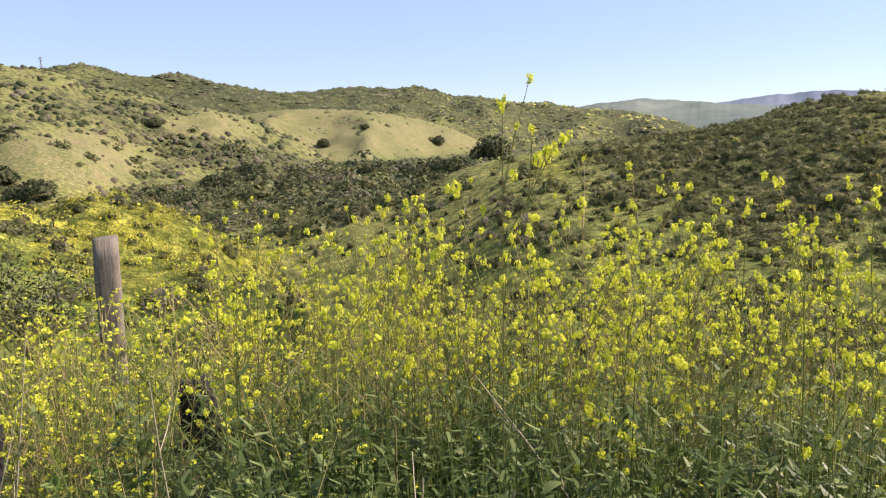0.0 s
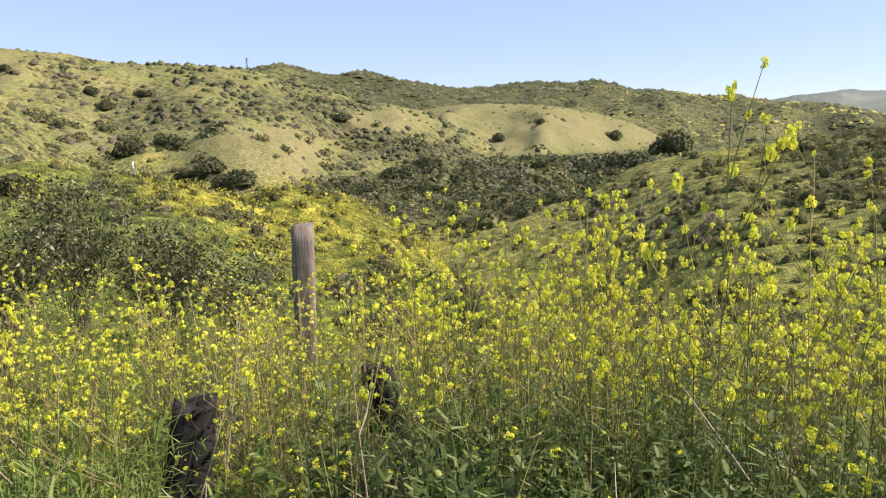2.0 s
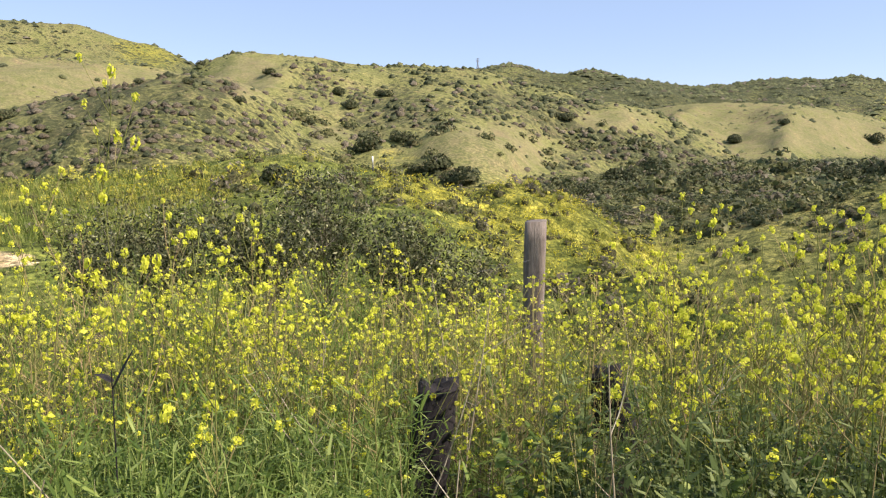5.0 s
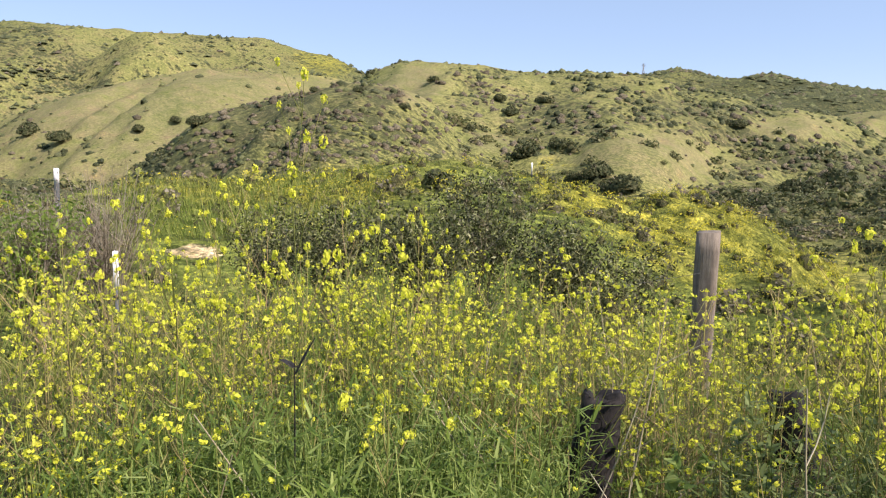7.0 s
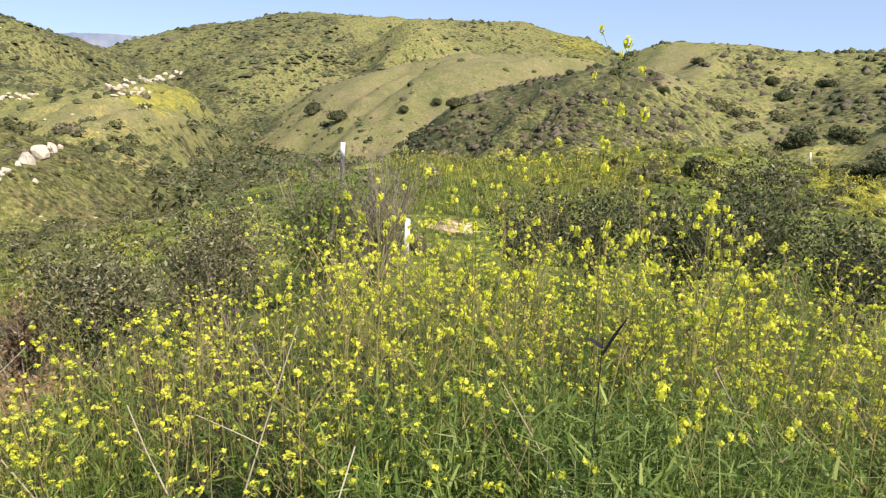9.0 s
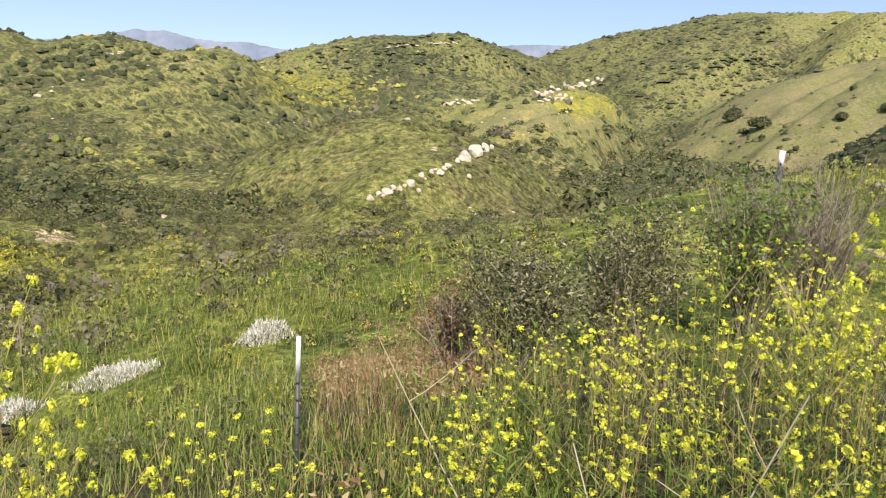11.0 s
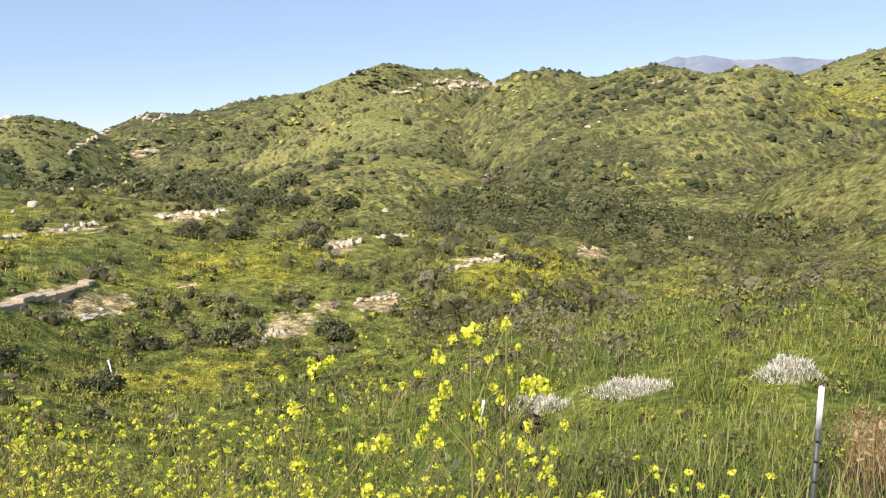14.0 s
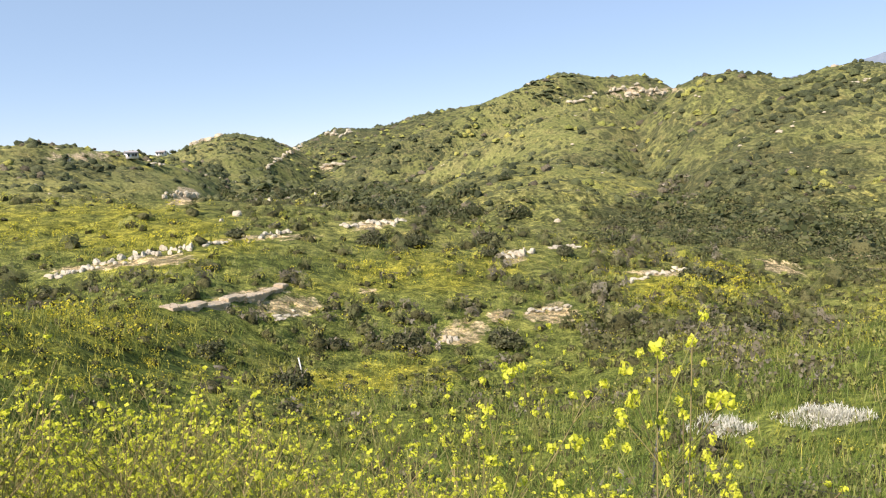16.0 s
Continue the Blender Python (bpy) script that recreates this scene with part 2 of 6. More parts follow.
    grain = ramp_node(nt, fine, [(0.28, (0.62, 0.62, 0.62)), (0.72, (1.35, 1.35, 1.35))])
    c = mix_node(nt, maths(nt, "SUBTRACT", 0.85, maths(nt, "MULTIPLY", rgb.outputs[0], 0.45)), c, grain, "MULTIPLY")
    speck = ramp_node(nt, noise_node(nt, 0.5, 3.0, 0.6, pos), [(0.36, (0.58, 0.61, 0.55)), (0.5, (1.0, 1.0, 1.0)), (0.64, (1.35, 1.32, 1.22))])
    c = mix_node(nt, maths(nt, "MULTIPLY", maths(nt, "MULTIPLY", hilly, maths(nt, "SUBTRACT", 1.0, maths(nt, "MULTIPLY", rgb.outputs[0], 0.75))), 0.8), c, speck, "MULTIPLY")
    # Plant tone at two scales, with the shade between clumps painted dark.
    herbs_and_shade = ramp_node(nt, noise_node(nt, 7.0, 3.0, 0.7, pos), [(0.36, (0.3, 0.34, 0.28)), (0.5, (0.78, 0.8, 0.74)), (0.64, (1.35, 1.3, 1.1))])
    c = mix_node(nt, maths(nt, "SUBTRACT", 1.0, hilly), c, herbs_and_shade, "MULTIPLY")
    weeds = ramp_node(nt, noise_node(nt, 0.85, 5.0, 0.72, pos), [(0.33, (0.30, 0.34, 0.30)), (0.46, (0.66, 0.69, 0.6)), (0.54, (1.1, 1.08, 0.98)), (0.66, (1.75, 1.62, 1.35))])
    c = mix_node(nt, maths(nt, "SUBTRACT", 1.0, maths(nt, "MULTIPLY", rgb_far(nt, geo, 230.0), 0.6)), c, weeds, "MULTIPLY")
    soil = ramp_node(nt, noise_node(nt, 5.0, 5.0, 0.7, pos), [(0.35, (0.03, 0.028, 0.014)), (0.55, (0.065, 0.055, 0.03)), (0.7, (0.13, 0.105, 0.06))])
    c = mix_node(nt, maths(nt, "SUBTRACT", 1.0, maths(nt, "MULTIPLY", rgb_far(nt, geo, 6.0), 20.0, True), True), c, soil)
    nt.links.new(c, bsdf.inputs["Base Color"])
    bsdf.inputs["Roughness"].default_value = 0.95
    bsdf.inputs["Specular IOR Level"].default_value = 0.1
    bump(nt, bsdf, maths(nt, "ADD", fine, maths(nt, "ADD", maths(nt, "MULTIPLY", mid, 2.0), maths(nt, "MULTIPLY", dark, 1.6))), 0.55, 0.4)
    return m


EARTH = earth_material()


def stone_material(name, stops, scale):
    m, nt, bsdf = nodes_of(name)
    geo = nt.nodes.new("ShaderNodeNewGeometry")
    a = noise_node(nt, scale, 8.0, 0.7, geo.outputs["Position"])
    b = noise_node(nt, scale * 7, 6.0, 0.7, geo.outputs["Position"])
    nt.links.new(mix_node(nt, 0.35, ramp_node(nt, a, stops), ramp_node(nt, b, stops)), bsdf.inputs["Base Color"])
    bsdf.inputs["Roughness"].default_value = 0.9
    bump(nt, bsdf, b, 0.7, 0.3 / scale)
    return m


SANDSTONE = stone_material("sandstone", [(0.3, (0.25, 0.20, 0.12)), (0.46, (0.46, 0.40, 0.27)), (0.7, (0.62, 0.56, 0.41))], 0.8)
CREAM_STONE = stone_material("cream_boulder", [(0.3, (0.36, 0.30, 0.19)), (0.48, (0.55, 0.49, 0.35)), (0.7, (0.70, 0.65, 0.51))], 0.8)


def wood_material(name, dark, light, along=2):
    m, nt, bsdf = nodes_of(name)
    tex = nt.nodes.new("ShaderNodeTexCoord")
    mp = nt.nodes.new("ShaderNodeMapping")
    mp.inputs["Scale"].default_value = tuple(4.0 if k == along else 60.0 for k in range(3))
    nt.links.new(tex.outputs["Object"], mp.inputs[0])
    grain = noise_node(nt, 1.0, 8.0, 0.7, mp.outputs[0])
    blotch = noise_node(nt, 9.0, 4.0, 0.6, tex.outputs["Object"])
    c = ramp_node(nt, mix_node(nt, 0.35, grain, blotch), [(0.32, dark), (0.68, light)])
    nt.links.new(c, bsdf.inputs["Base Color"])
    bsdf.inputs["Roughness"].default_value = 0.85
    bump(nt, bsdf, grain, 0.6, 0.01)
    return m


POST_WOOD = wood_material("weathered_post_wood", (0.085, 0.066, 0.045), (0.30, 0.255, 0.19))
CHARRED = wood_material("charred_wood", (0.004, 0.0035, 0.003), (0.024, 0.02, 0.017))


def paint_material(name, colour, rough, metal=0.0, dirt=(0.25, 0.2, 0.15)):
    m, nt, bsdf = nodes_of(name)
    tex = nt.nodes.new("ShaderNodeTexCoord")
    n = noise_node(nt, 30.0, 6.0, 0.7, tex.outputs["Object"])
    nt.links.new(ramp_node(nt, n, [(0.3, dirt), (0.45, colour), (1.0, colour)]), bsdf.inputs["Base Color"])
    bsdf.inputs["Roughness"].default_value, bsdf.inputs["Metallic"].default_value = rough, metal
    return m


WHITE_PAINT = paint_material("white_paint", (0.80, 0.80, 0.77), 0.5, 0.0, (0.5, 0.47, 0.42))
GREEN_STEEL = paint_material("dark_steel", (0.07, 0.08, 0.075), 0.55, 0.3, (0.13, 0.07, 0.04))
PALE_ROOF = paint_material("pale_shingles", (0.42, 0.40, 0.37), 0.8, 0.0, (0.3, 0.27, 0.24))
GALVANISED = paint_material("galvanised_wire", (0.35, 0.35, 0.34), 0.45, 0.9, (0.2, 0.16, 0.12))


# ---- mesh helpers ----
def mesh_from(name, verts, quads, mats, pick=None):
    me = bpy.data.meshes.new(name)
    verts, quads = np.asarray(verts, np.float32), np.asarray(quads, np.int32)
    me.vertices.add(len(verts))
    me.vertices.foreach_set("co", verts.ravel())
    me.loops.add(quads.size)
    me.loops.foreach_set("vertex_index", quads.ravel())
    me.polygons.add(len(quads))
    me.polygons.foreach_set("loop_start", np.arange(len(quads), dtype=np.int32) * quads.shape[1])
    for m in mats:
        me.materials.append(m)
    if pick is not None:
        me.polygons.foreach_set("material_index", np.asarray(pick, np.int32))
    me.update(calc_edges=True)
    return me


class Heap:
    """Quads gathered piece by piece, each with a material slot."""

    def __init__(self):
        self.v, self.q, self.m, self.n = [], [], [], 0

    def add(self, verts, quads, slot=0):
        verts, quads = np.asarray(verts, float).reshape(-1, 3), np.asarray(quads, int).reshape(-1, 4)
        self.v.append(verts)
        self.q.append(quads + self.n)
        self.m.append(np.full(len(quads), slot))
        self.n += len(verts)

    def arrays(self):
        return np.concatenate(self.v), np.concatenate(self.q), np.concatenate(self.m)

    def mesh(self, name, mats):
        v, q, m = self.arrays()
        return mesh_from(name, v, q, mats, m)


def tube(heap, pts, radii, slot=0, sides=3):
    """A tapered stalk along points."""
    pts = np.asarray(pts, float)
    n = len(pts)
    way = np.gradient(pts, axis=0)
    way /= np.linalg.norm(way, axis=1)[:, None] + 1e-9
    ref = np.where(np.abs(way[:, 2:3]) > 0.9, [[1.0, 0, 0]], [[0, 0, 1.0]])
    a = np.cross(way, ref)
    a /= np.linalg.norm(a, axis=1)[:, None] + 1e-9
    b = np.cross(way, a)
    ring = [pts + (a * math.cos(2 * math.pi * k / sides) + b * math.sin(2 * math.pi * k / sides)) * np.asarray(radii)[:, None] for k in range(sides)]
    v = np.stack(ring, 1).reshape(-1, 3)
    q = [(i * sides + k, i * sides + (k + 1) % sides, (i + 1) * sides + (k + 1) % sides, (i + 1) * sides + k)
         for i in range(n - 1) for k in range(sides)]
    heap.add(v, q, slot)


def ribbon(heap, pts, widths, slot=0):
    """A flat stalk, for plants farther off."""
    pts = np.asarray(pts, float)
    way = pts[-1] - pts[0]
    side = np.cross(way, (0.3 + way[1], 0.7 - way[0], 0.2))
    side = side / (np.linalg.norm(side) + 1e-9)
    w = np.asarray(widths)[:, None]
    v = np.stack([pts - side * w, pts + side * w], 1).reshape(-1, 3)
    heap.add(v, [(2 * i, 2 * i + 1, 2 * i + 3, 2 * i + 2) for i in range(len(pts) - 1)], slot)


def blade(heap, base, way, length, width, droop, slot=0, steps=2):
    """A narrow leaf that bends over."""
    way = np.asarray(way, float)
    way = way / np.linalg.norm(way)
    side = np.cross(way, (0, 0, 1.0))
    side = side / (np.linalg.norm(side) + 1e-9)
    v, q = [], []
    for i in range(steps + 1):
        s = i / steps
        p = np.asarray(base) + way * length * s - np.array((0, 0, droop * length * s * s))
        w = width * (0.25 + 0.75 * math.sin(math.pi * min(0.97, 0.2 + 0.78 * s)))
        v += [p - side * w / 2, p + side * w / 2]
    for i in range(steps):
        q.append((2 * i, 2 * i + 1, 2 * i + 3, 2 * i + 2))
    heap.add(v, q, slot)


def cards(rng, centres, normals, size, aspect=1.0):
    """Small quads at centres, turned at random about their normals. Returns verts and quads."""
    n = len(centres)
    r = rng.normal(size=(n, 3))
    a = np.cross(normals, r)
    a /= np.linalg.norm(a, axis=1)[:, None] + 1e-9
    b = np.cross(normals, a)
    s = np.asarray(size).reshape(-1, 1) / 2
    k = rng.uniform(0.55, 0.95, (n, 1)) * aspect
    j = rng.uniform(-0.35, 0.35, (n, 1))
    v = np.stack([centres - a * s * 1.15, centres - b * s * k + a * s * j, centres + a * s * 1.15, centres + b * s * k - a * s * j], 1)
    return v.reshape(-1, 3), np.arange(4 * n).reshape(-1, 4)


def scattered(template, places, turns, sizes):
    """Copies of a template (verts, quads, slots) laid into one set of arrays. sizes: one or three numbers each."""
    v, q, m = template
    n = len(places)
    if not n:
        return np.zeros((0, 3)), np.zeros((0, q.shape[1]), int), np.zeros(0, int)
    sizes = np.asarray(sizes, float).reshape(n, -1) * np.ones((1, 3))
    c, s = np.cos(turns)[:, None], np.sin(turns)[:, None]
    x, y, z = (v[None, :, k] * sizes[:, k:k + 1] for k in range(3))
    out = np.stack([c * x - s * y, s * x + c * y, z], -1) + np.asarray(places)[:, None, :]
    return out.reshape(-1, 3), (q[None] + (np.arange(n) * len(v))[:, None, None]).reshape(-1, q.shape[1]), np.tile(m, n)


def joined(sets):
    vs, qs, ms, n = [], [], [], 0
    for v, q, m in sets:
        vs.append(v), qs.append(q + n), ms.append(m)
        n += len(v)
    return np.concatenate(vs), np.concatenate(qs), np.concatenate(ms)


def stuff(name, sets, mats, label, category):
    v, q, m = joined(sets)
    return tagged(new(name, mesh_from(name, v, q, mats, m)), label, category, kind="stuff")


def part(name, mesh, parent, label=""):
    ob = new(name, mesh)
    ob.parent = parent
    return tagged(ob, label)


# ---- the land ----
def grid_noise(x, y, seed):
    """Smooth value noise on a unit grid, between -1 and 1."""
    xi, yi = np.floor(x), np.floor(y)
    fx, fy = x - xi, y - yi
    fx, fy = fx * fx * (3 - 2 * fx), fy * fy * (3 - 2 * fy)

    def h(a, b):
        k = np.sin(a * 127.1 + b * 311.7 + seed * 74.7) * 43758.5453
        return (k - np.floor(k)) * 2 - 1
    top = h(xi, yi) * (1 - fx) + h(xi + 1, yi) * fx
    low = h(xi, yi + 1) * (1 - fx) + h(xi + 1, yi + 1) * fx
    return top * (1 - fy) + low * fy


def rolling(x, y, size, seed, octaves=4):
    out, gain = 0.0, 1.0
    for k in range(octaves):
        out = out + gain * grid_noise(x / size * 2 ** k, y / size * 2 ** k, seed + k)
        gain *= 0.5
    return out / 1.6


EYE = 1.6
BEARINGS = np.arange(-44, 197, 3.0)
# heights of the near brow and of the ground beyond it in degrees above the lookout, every three degrees of bearing
BROW = [-12.8, -12.8, -12.8, -12.8, -12.8, -12.8, -12.9, -12.9, -12.7, -12.6, -12.4, -12.2, -12.0, -11.9, -11.7, -11.5, -11.2, -10.9, -10.6, -10.6, -9.6, -8.6, -7.6, -6.5, -5.2, -4.0, -3.0, -2.3, -1.8, -1.3, -1.1, -1.7, -2.4, -2.8, -2.9, -2.8, -2.7, -3.1, -3.3, -4.1, -4.7, -5.5, -6.5, -7.6, -8.5, -9.2, -9.8, -10.2, -10.5, -10.7, -10.9, -11.2, -11.6, -12.1, -12.8, -13.8, -14.5, -15.4, -16.4, -17.4, -18.1, -18.1, -18.1, -17.7, -17.1, -16.9, -16.6, -16.1, -15.4, -14.7, -14.1, -13.5, -12.2, -11.1, -9.5, -8.7, -8.7, -8.7, -8.7, -8.7, -8.7]
RAVINE = [2.1, 2.1, 2.1, 2.1, 2.1, 2.1, 1.3, 0.4, -0.2, -0.6, -1.0, -1.4, -1.8, -2.3, -2.9, -3.8, -4.8, -5.8, -6.9, -7.8, -8.4, -8.4, -8.1, -7.2, -7.2, -7.3, -7.4, -7.2, -7.1, -7.0, -6.8, -6.7, -6.6, -7.1, -7.5, -8.0, -7.4, -6.4, -6.4, -6.9, -7.5, -8.0, -8.3, -8.5, -8.7, -8.5, -9.1, -9.7, -10.0, -10.2, -10.5, -10.5, -10.5, -10.6, -11.0, -11.5, -10.6, -9.6, -8.9, -8.3, -7.8, -7.2, -6.6, -6.0, -5.5, -5.0, -4.6, -4.2, -3.7, -3.4, -3.1, -3.0, -2.8, -2.6, -2.4, -2.3, -2.3, -2.3, -2.3, -2.3, -2.3]
# the hills: metres to the crest, slope in front, slope behind, rounding in metres, cover (dry grass, mustard, scrub), crest (bearing, degrees)
RIDGES = {}


def ridge(name, dist, front, behind, rounding, cover, crest):
    p = np.array(crest, float)
    a = np.arange(p[0, 0] - 12, p[-1, 0] + 12, 0.25)
    up = np.interp(a, p[:, 0], p[:, 1]) - 2.5 * np.maximum(np.maximum(p[0, 0] - a, a - p[-1, 0]), 0)

    def rounded(spread):
        k = np.exp(-0.5 * (np.arange(-48, 49) * 0.25 / spread) ** 2)
        return np.convolve(np.pad(up, 48, mode="edge"), k / k.sum(), "valid")
    RIDGES[name] = (dist, front, behind, rounding, cover, a, rounded(0.3), rounded(1.6), rounded(3.5))


ridge("shoulder", 44, 0.36, 0.3, 5, (0, 0.7, 0.0),
      [(12, -12.5), (13.8, -10.5), (15.6, -9.0), (17.6, -7.5), (20, -5.9), (22.5, -4.7), (24.6, -4.05), (26.7, -4.1), (28.4, -4.6), (30, -5.7), (32, -7.5)])
ridge("tan", 850, 0.17, 0.15, 60, (0.75, 0, 0.15),
      [(-5.8, -3.1), (-4.6, -1.7), (-3.0, -0.5), (-1.0, 0.4), (1.9, 1.3), (5.2, 1.9), (9.1, 2.1), (12.6, 2.1), (14.7, 1.8), (17.0, 1.4), (20.5, 0.2)])
ridge("hill", 520, 0.27, 0.25, 35, (0.3, 0.05, 0.28),
      [(8.1, -2.7), (9.5, -1.2), (10.5, -0.6), (12.3, 0.3), (14.1, 1.3), (15.9, 1.9), (18.9, 2.3), (21.7, 3.3), (24.1, 3.7), (25.7, 4.0), (27.4, 4.7), (28.7, 4.9), (31.2, 5.1), (35.5, 5.2), (37.7, 5.3), (40.6, 5.7), (44.2, 6.1), (46.4, 6.0), (47.7, 5.7), (49.0, 5.2), (50.3, 4.3), (52.9, 2.1)])
ridge("spur", 366, 0.25, 0.2, 45, (0.3, 0.05, 0.3),
      [(16.2, -5.2), (18.4, -3.9), (20.6, -2.7), (23.2, -1.1), (26.6, 0.1), (28.7, 1.0), (30.4, 1.4), (32.1, 1.0), (33.6, 0.0), (35.1, -1.6), (36.4, -3.7)])
ridge("brush", 430, 0.42, 0.12, 20, (0.12, 0, 0.85),
      [(3.8, -5.3), (5.6, -4.0), (8.2, -2.6), (10.8, -1.8), (13.5, -1.0), (16.1, -0.1), (18.7, 0.8), (21.4, 1.5), (24.0, 2.0), (26.5, 2.4), (28.7, 2.3), (30.0, 1.2)])
ridge("dark", 330, 0.3, 0.2, 22, (0.25, 0, 0.72),
      [(35.4, -3.6), (36.8, -1.8), (38.5, -0.6), (40.6, 0.5), (42.5, 1.6), (44.7, 3.1), (46.9, 4.0), (48.6, 4.3), (50.3, 4.3), (52.9, 3.9), (55.0, 3.5), (57.0, 3.0), (59.0, 2.5), (61.0, 1.9), (63.4, 0.3), (65.0, -0.9), (66.9, -2.7)])
ridge("far", 1350, 0.17, 0.2, 60, (0.1, 0, 0.72),
      [(-20.4, -0.4), (-18.0, 0.6), (-15.1, 1.3), (-13.0, 1.6), (-11.4, 1.7), (-9.7, 1.9), (-8.1, 2.4), (-6.8, 2.2), (-5.3, 2.4), (-3.1, 2.8), (-0.9, 2.9), (0.1, 3.3), (1.7, 3.7), (3.4, 3.5), (6.9, 3.7), (9.9, 3.4), (12.5, 3.3), (14.9, 3.8), (16.9, 4.0), (18.3, 4.5), (19.6, 4.8), (20.8, 4.6), (21.8, 4.4), (23.2, 4.6), (24.3, 5.0), (25.5, 5.3), (26.9, 5.2), (28.3, 4.8), (32.0, 4.2)])
ridge("grass", 600, 0.22, 0.3, 40, (0.85, 0.05, 0.04),
      [(45.2, 2.3), (48.5, 3.9), (51.1, 4.6), (53.2, 4.8), (55.3, 4.6), (57.0, 4.6), (59.2, 4.9), (60.9, 5.2), (64.8, 4.5), (68.7, 3.5), (72.6, 2.1), (77.3, 0.1), (80.2, -1.3), (83.4, -2.6)])
ridge("facet", 720, 0.42, 0.3, 20, (0.3, 0.1, 0.4),
      [(57.0, 3.0), (59.2, 4.4), (60.9, 5.5), (62.7, 6.7), (64.8, 7.8), (66.0, 7.5), (67.5, 6.5), (70.0, 4.6), (72.6, 2.6), (75.2, 0.9)])
ridge("back", 1000, 0.3, 0.3, 50, (0.38, 0.1, 0.52),
      [(46.5, 3.5), (48.6, 4.7), (50.1, 5.5), (52.0, 6.4), (53.7, 6.6), (55.8, 7.2), (56.7, 7.6), (59.7, 7.5), (62.3, 7.6), (64.0, 7.6), (66.6, 7.6), (69.2, 7.7), (72.6, 7.8), (75.9, 7.5), (77.5, 7.0), (78.7, 6.8), (80.3, 6.7), (83.0, 6.0), (85.7, 5.2), (87.5, 4.4), (90.4, 3.5)])
ridge("terrace", 500, 0.15, 0.1, 40, (0.5, 0.3, 0.2),
      [(78.7, -1.4), (79.9, -0.0), (81.2, 1.3), (82.8, 2.3), (86.0, 2.4), (88.9, 2.0), (91.4, 1.6), (95.2, 0.5), (97.3, -0.6)])
ridge("north", 850, 0.23, 0.25, 50, (0.25, 0.1, 0.6),
      [(82.9, 2.5), (85.7, 3.9), (89.1, 5.0), (90.8, 5.3), (93.3, 6.0), (95.0, 6.0), (96.0, 5.8), (96.7, 5.6), (96.9, 5.6), (97.9, 5.7), (98.5, 5.8), (99.6, 5.7), (100.7, 5.6), (102.1, 5.5), (103.5, 5.0), (105.0, 4.8), (106.5, 4.3), (108.4, 3.7), (109.6, 3.2), (112.0, 2.3)])
ridge("rock", 175, 0.24, 0.2, 12, (0.35, 0.1, 0.5),
      [(82.4, -6.6), (84.2, -5.2), (85.9, -4.2), (88.1, -3.0), (89.4, -2.3), (90.7, -1.9), (92.9, -1.5), (95.1, -0.6), (97.3, 0.1), (100.4, -0.3), (103.5, -1.1), (107.0, -2.6), (110.5, -4.3)])
ridge("green", 470, 0.26, 0.25, 30, (0.1, 0.2, 0.55),
      [(98.4, -1.5), (101.0, -0.1), (103.6, 0.9), (105.6, 1.7), (108.0, 2.9), (109.6, 3.9), (110.8, 4.2), (112.8, 4.1), (114.5, 3.8), (115.3, 4.1), (117.9, 4.7), (120.4, 4.5), (122.6, 3.8), (124.4, 4.3), (126.4, 4.7), (128.3, 4.5), (130.5, 3.8), (132.7, 1.7), (134.5, -1.3), (136.4, -4.8)])
ridge("peak", 700, 0.21, 0.25, 40, (0.25, 0.1, 0.62),
      [(126.9, 0.8), (128.9, 2.9), (130.5, 4.0), (131.7, 4.6), (132.9, 5.0), (134.6, 4.9), (136.2, 5.0), (138.3, 5.5), (139.6, 5.3), (141.8, 4.5), (144.9, 3.5), (147.1, 3.2), (149.3, 2.9), (151.6, 2.3), (153.8, 1.9), (156.4, 2.0), (157.8, 1.4), (159.1, 0.9), (160.4, 0.3), (161.8, -1.2)])
ridge("knee", 300, 0.13, 0.12, 30, (0.15, 0.4, 0.14),
      [(124.5, -8.3), (125.5, -6.6), (126.9, -5.2), (129.7, -3.8), (132.1, -2.8), (135.0, -2.0), (138.5, -1.3), (142.9, -1.3), (146.0, -2.0), (149.2, -3.3), (152.0, -5.7)])
ridge("hump", 620, 0.15, 0.2, 35, (0.3, 0.1, 0.4),
      [(156.2, -1.5), (158.7, 0.2), (160.1, 1.0), (161.6, 1.5), (163.2, 1.9), (164.4, 1.9), (166.1, 1.7), (167.3, 1.0), (169.0, 0.4), (171.3, -0.3)])
ridge("east", 480, 0.08, 0.2, 40, (0.3, 0.3, 0.15),
      [(164.6, -0.6), (168.6, 0.4), (171.2, 0.8), (173.4, 1.1), (175.2, 1.5), (177.2, 1.7), (179.2, 1.5), (182.4, 1.4), (185.3, 1.2), (240, 1.5), (300, 1.6), (318, 2.0), (330, 0.0)])
# how far the ridges lie: bearing, metres
FAR = {
    "near": [(-44, 5), (20, 5), (100, 5), (130, 4.5), (195, 5)],
    "brow": [(-44, 13), (10, 13), (20, 28), (30, 36), (65, 36), (78, 24), (95, 22), (118, 26), (130, 32), (160, 34), (172, 20), (195, 18)],
    "ravine": [(-44, 150), (5, 120), (20, 95), (115, 85), (128, 80), (150, 95), (195, 110)],
}
NEAR_Z = [(-44, -0.45), (15, -0.45), (40, -0.3), (85, -0.3), (104, -0.4), (115, -0.75), (130, -0.95), (150, -0.95), (180, -0.7), (195, -0.7)]
PLANTED = {"brow": [(-44, 0.7), (16, 0.7), (20, 0.1), (195, 0.1)]}
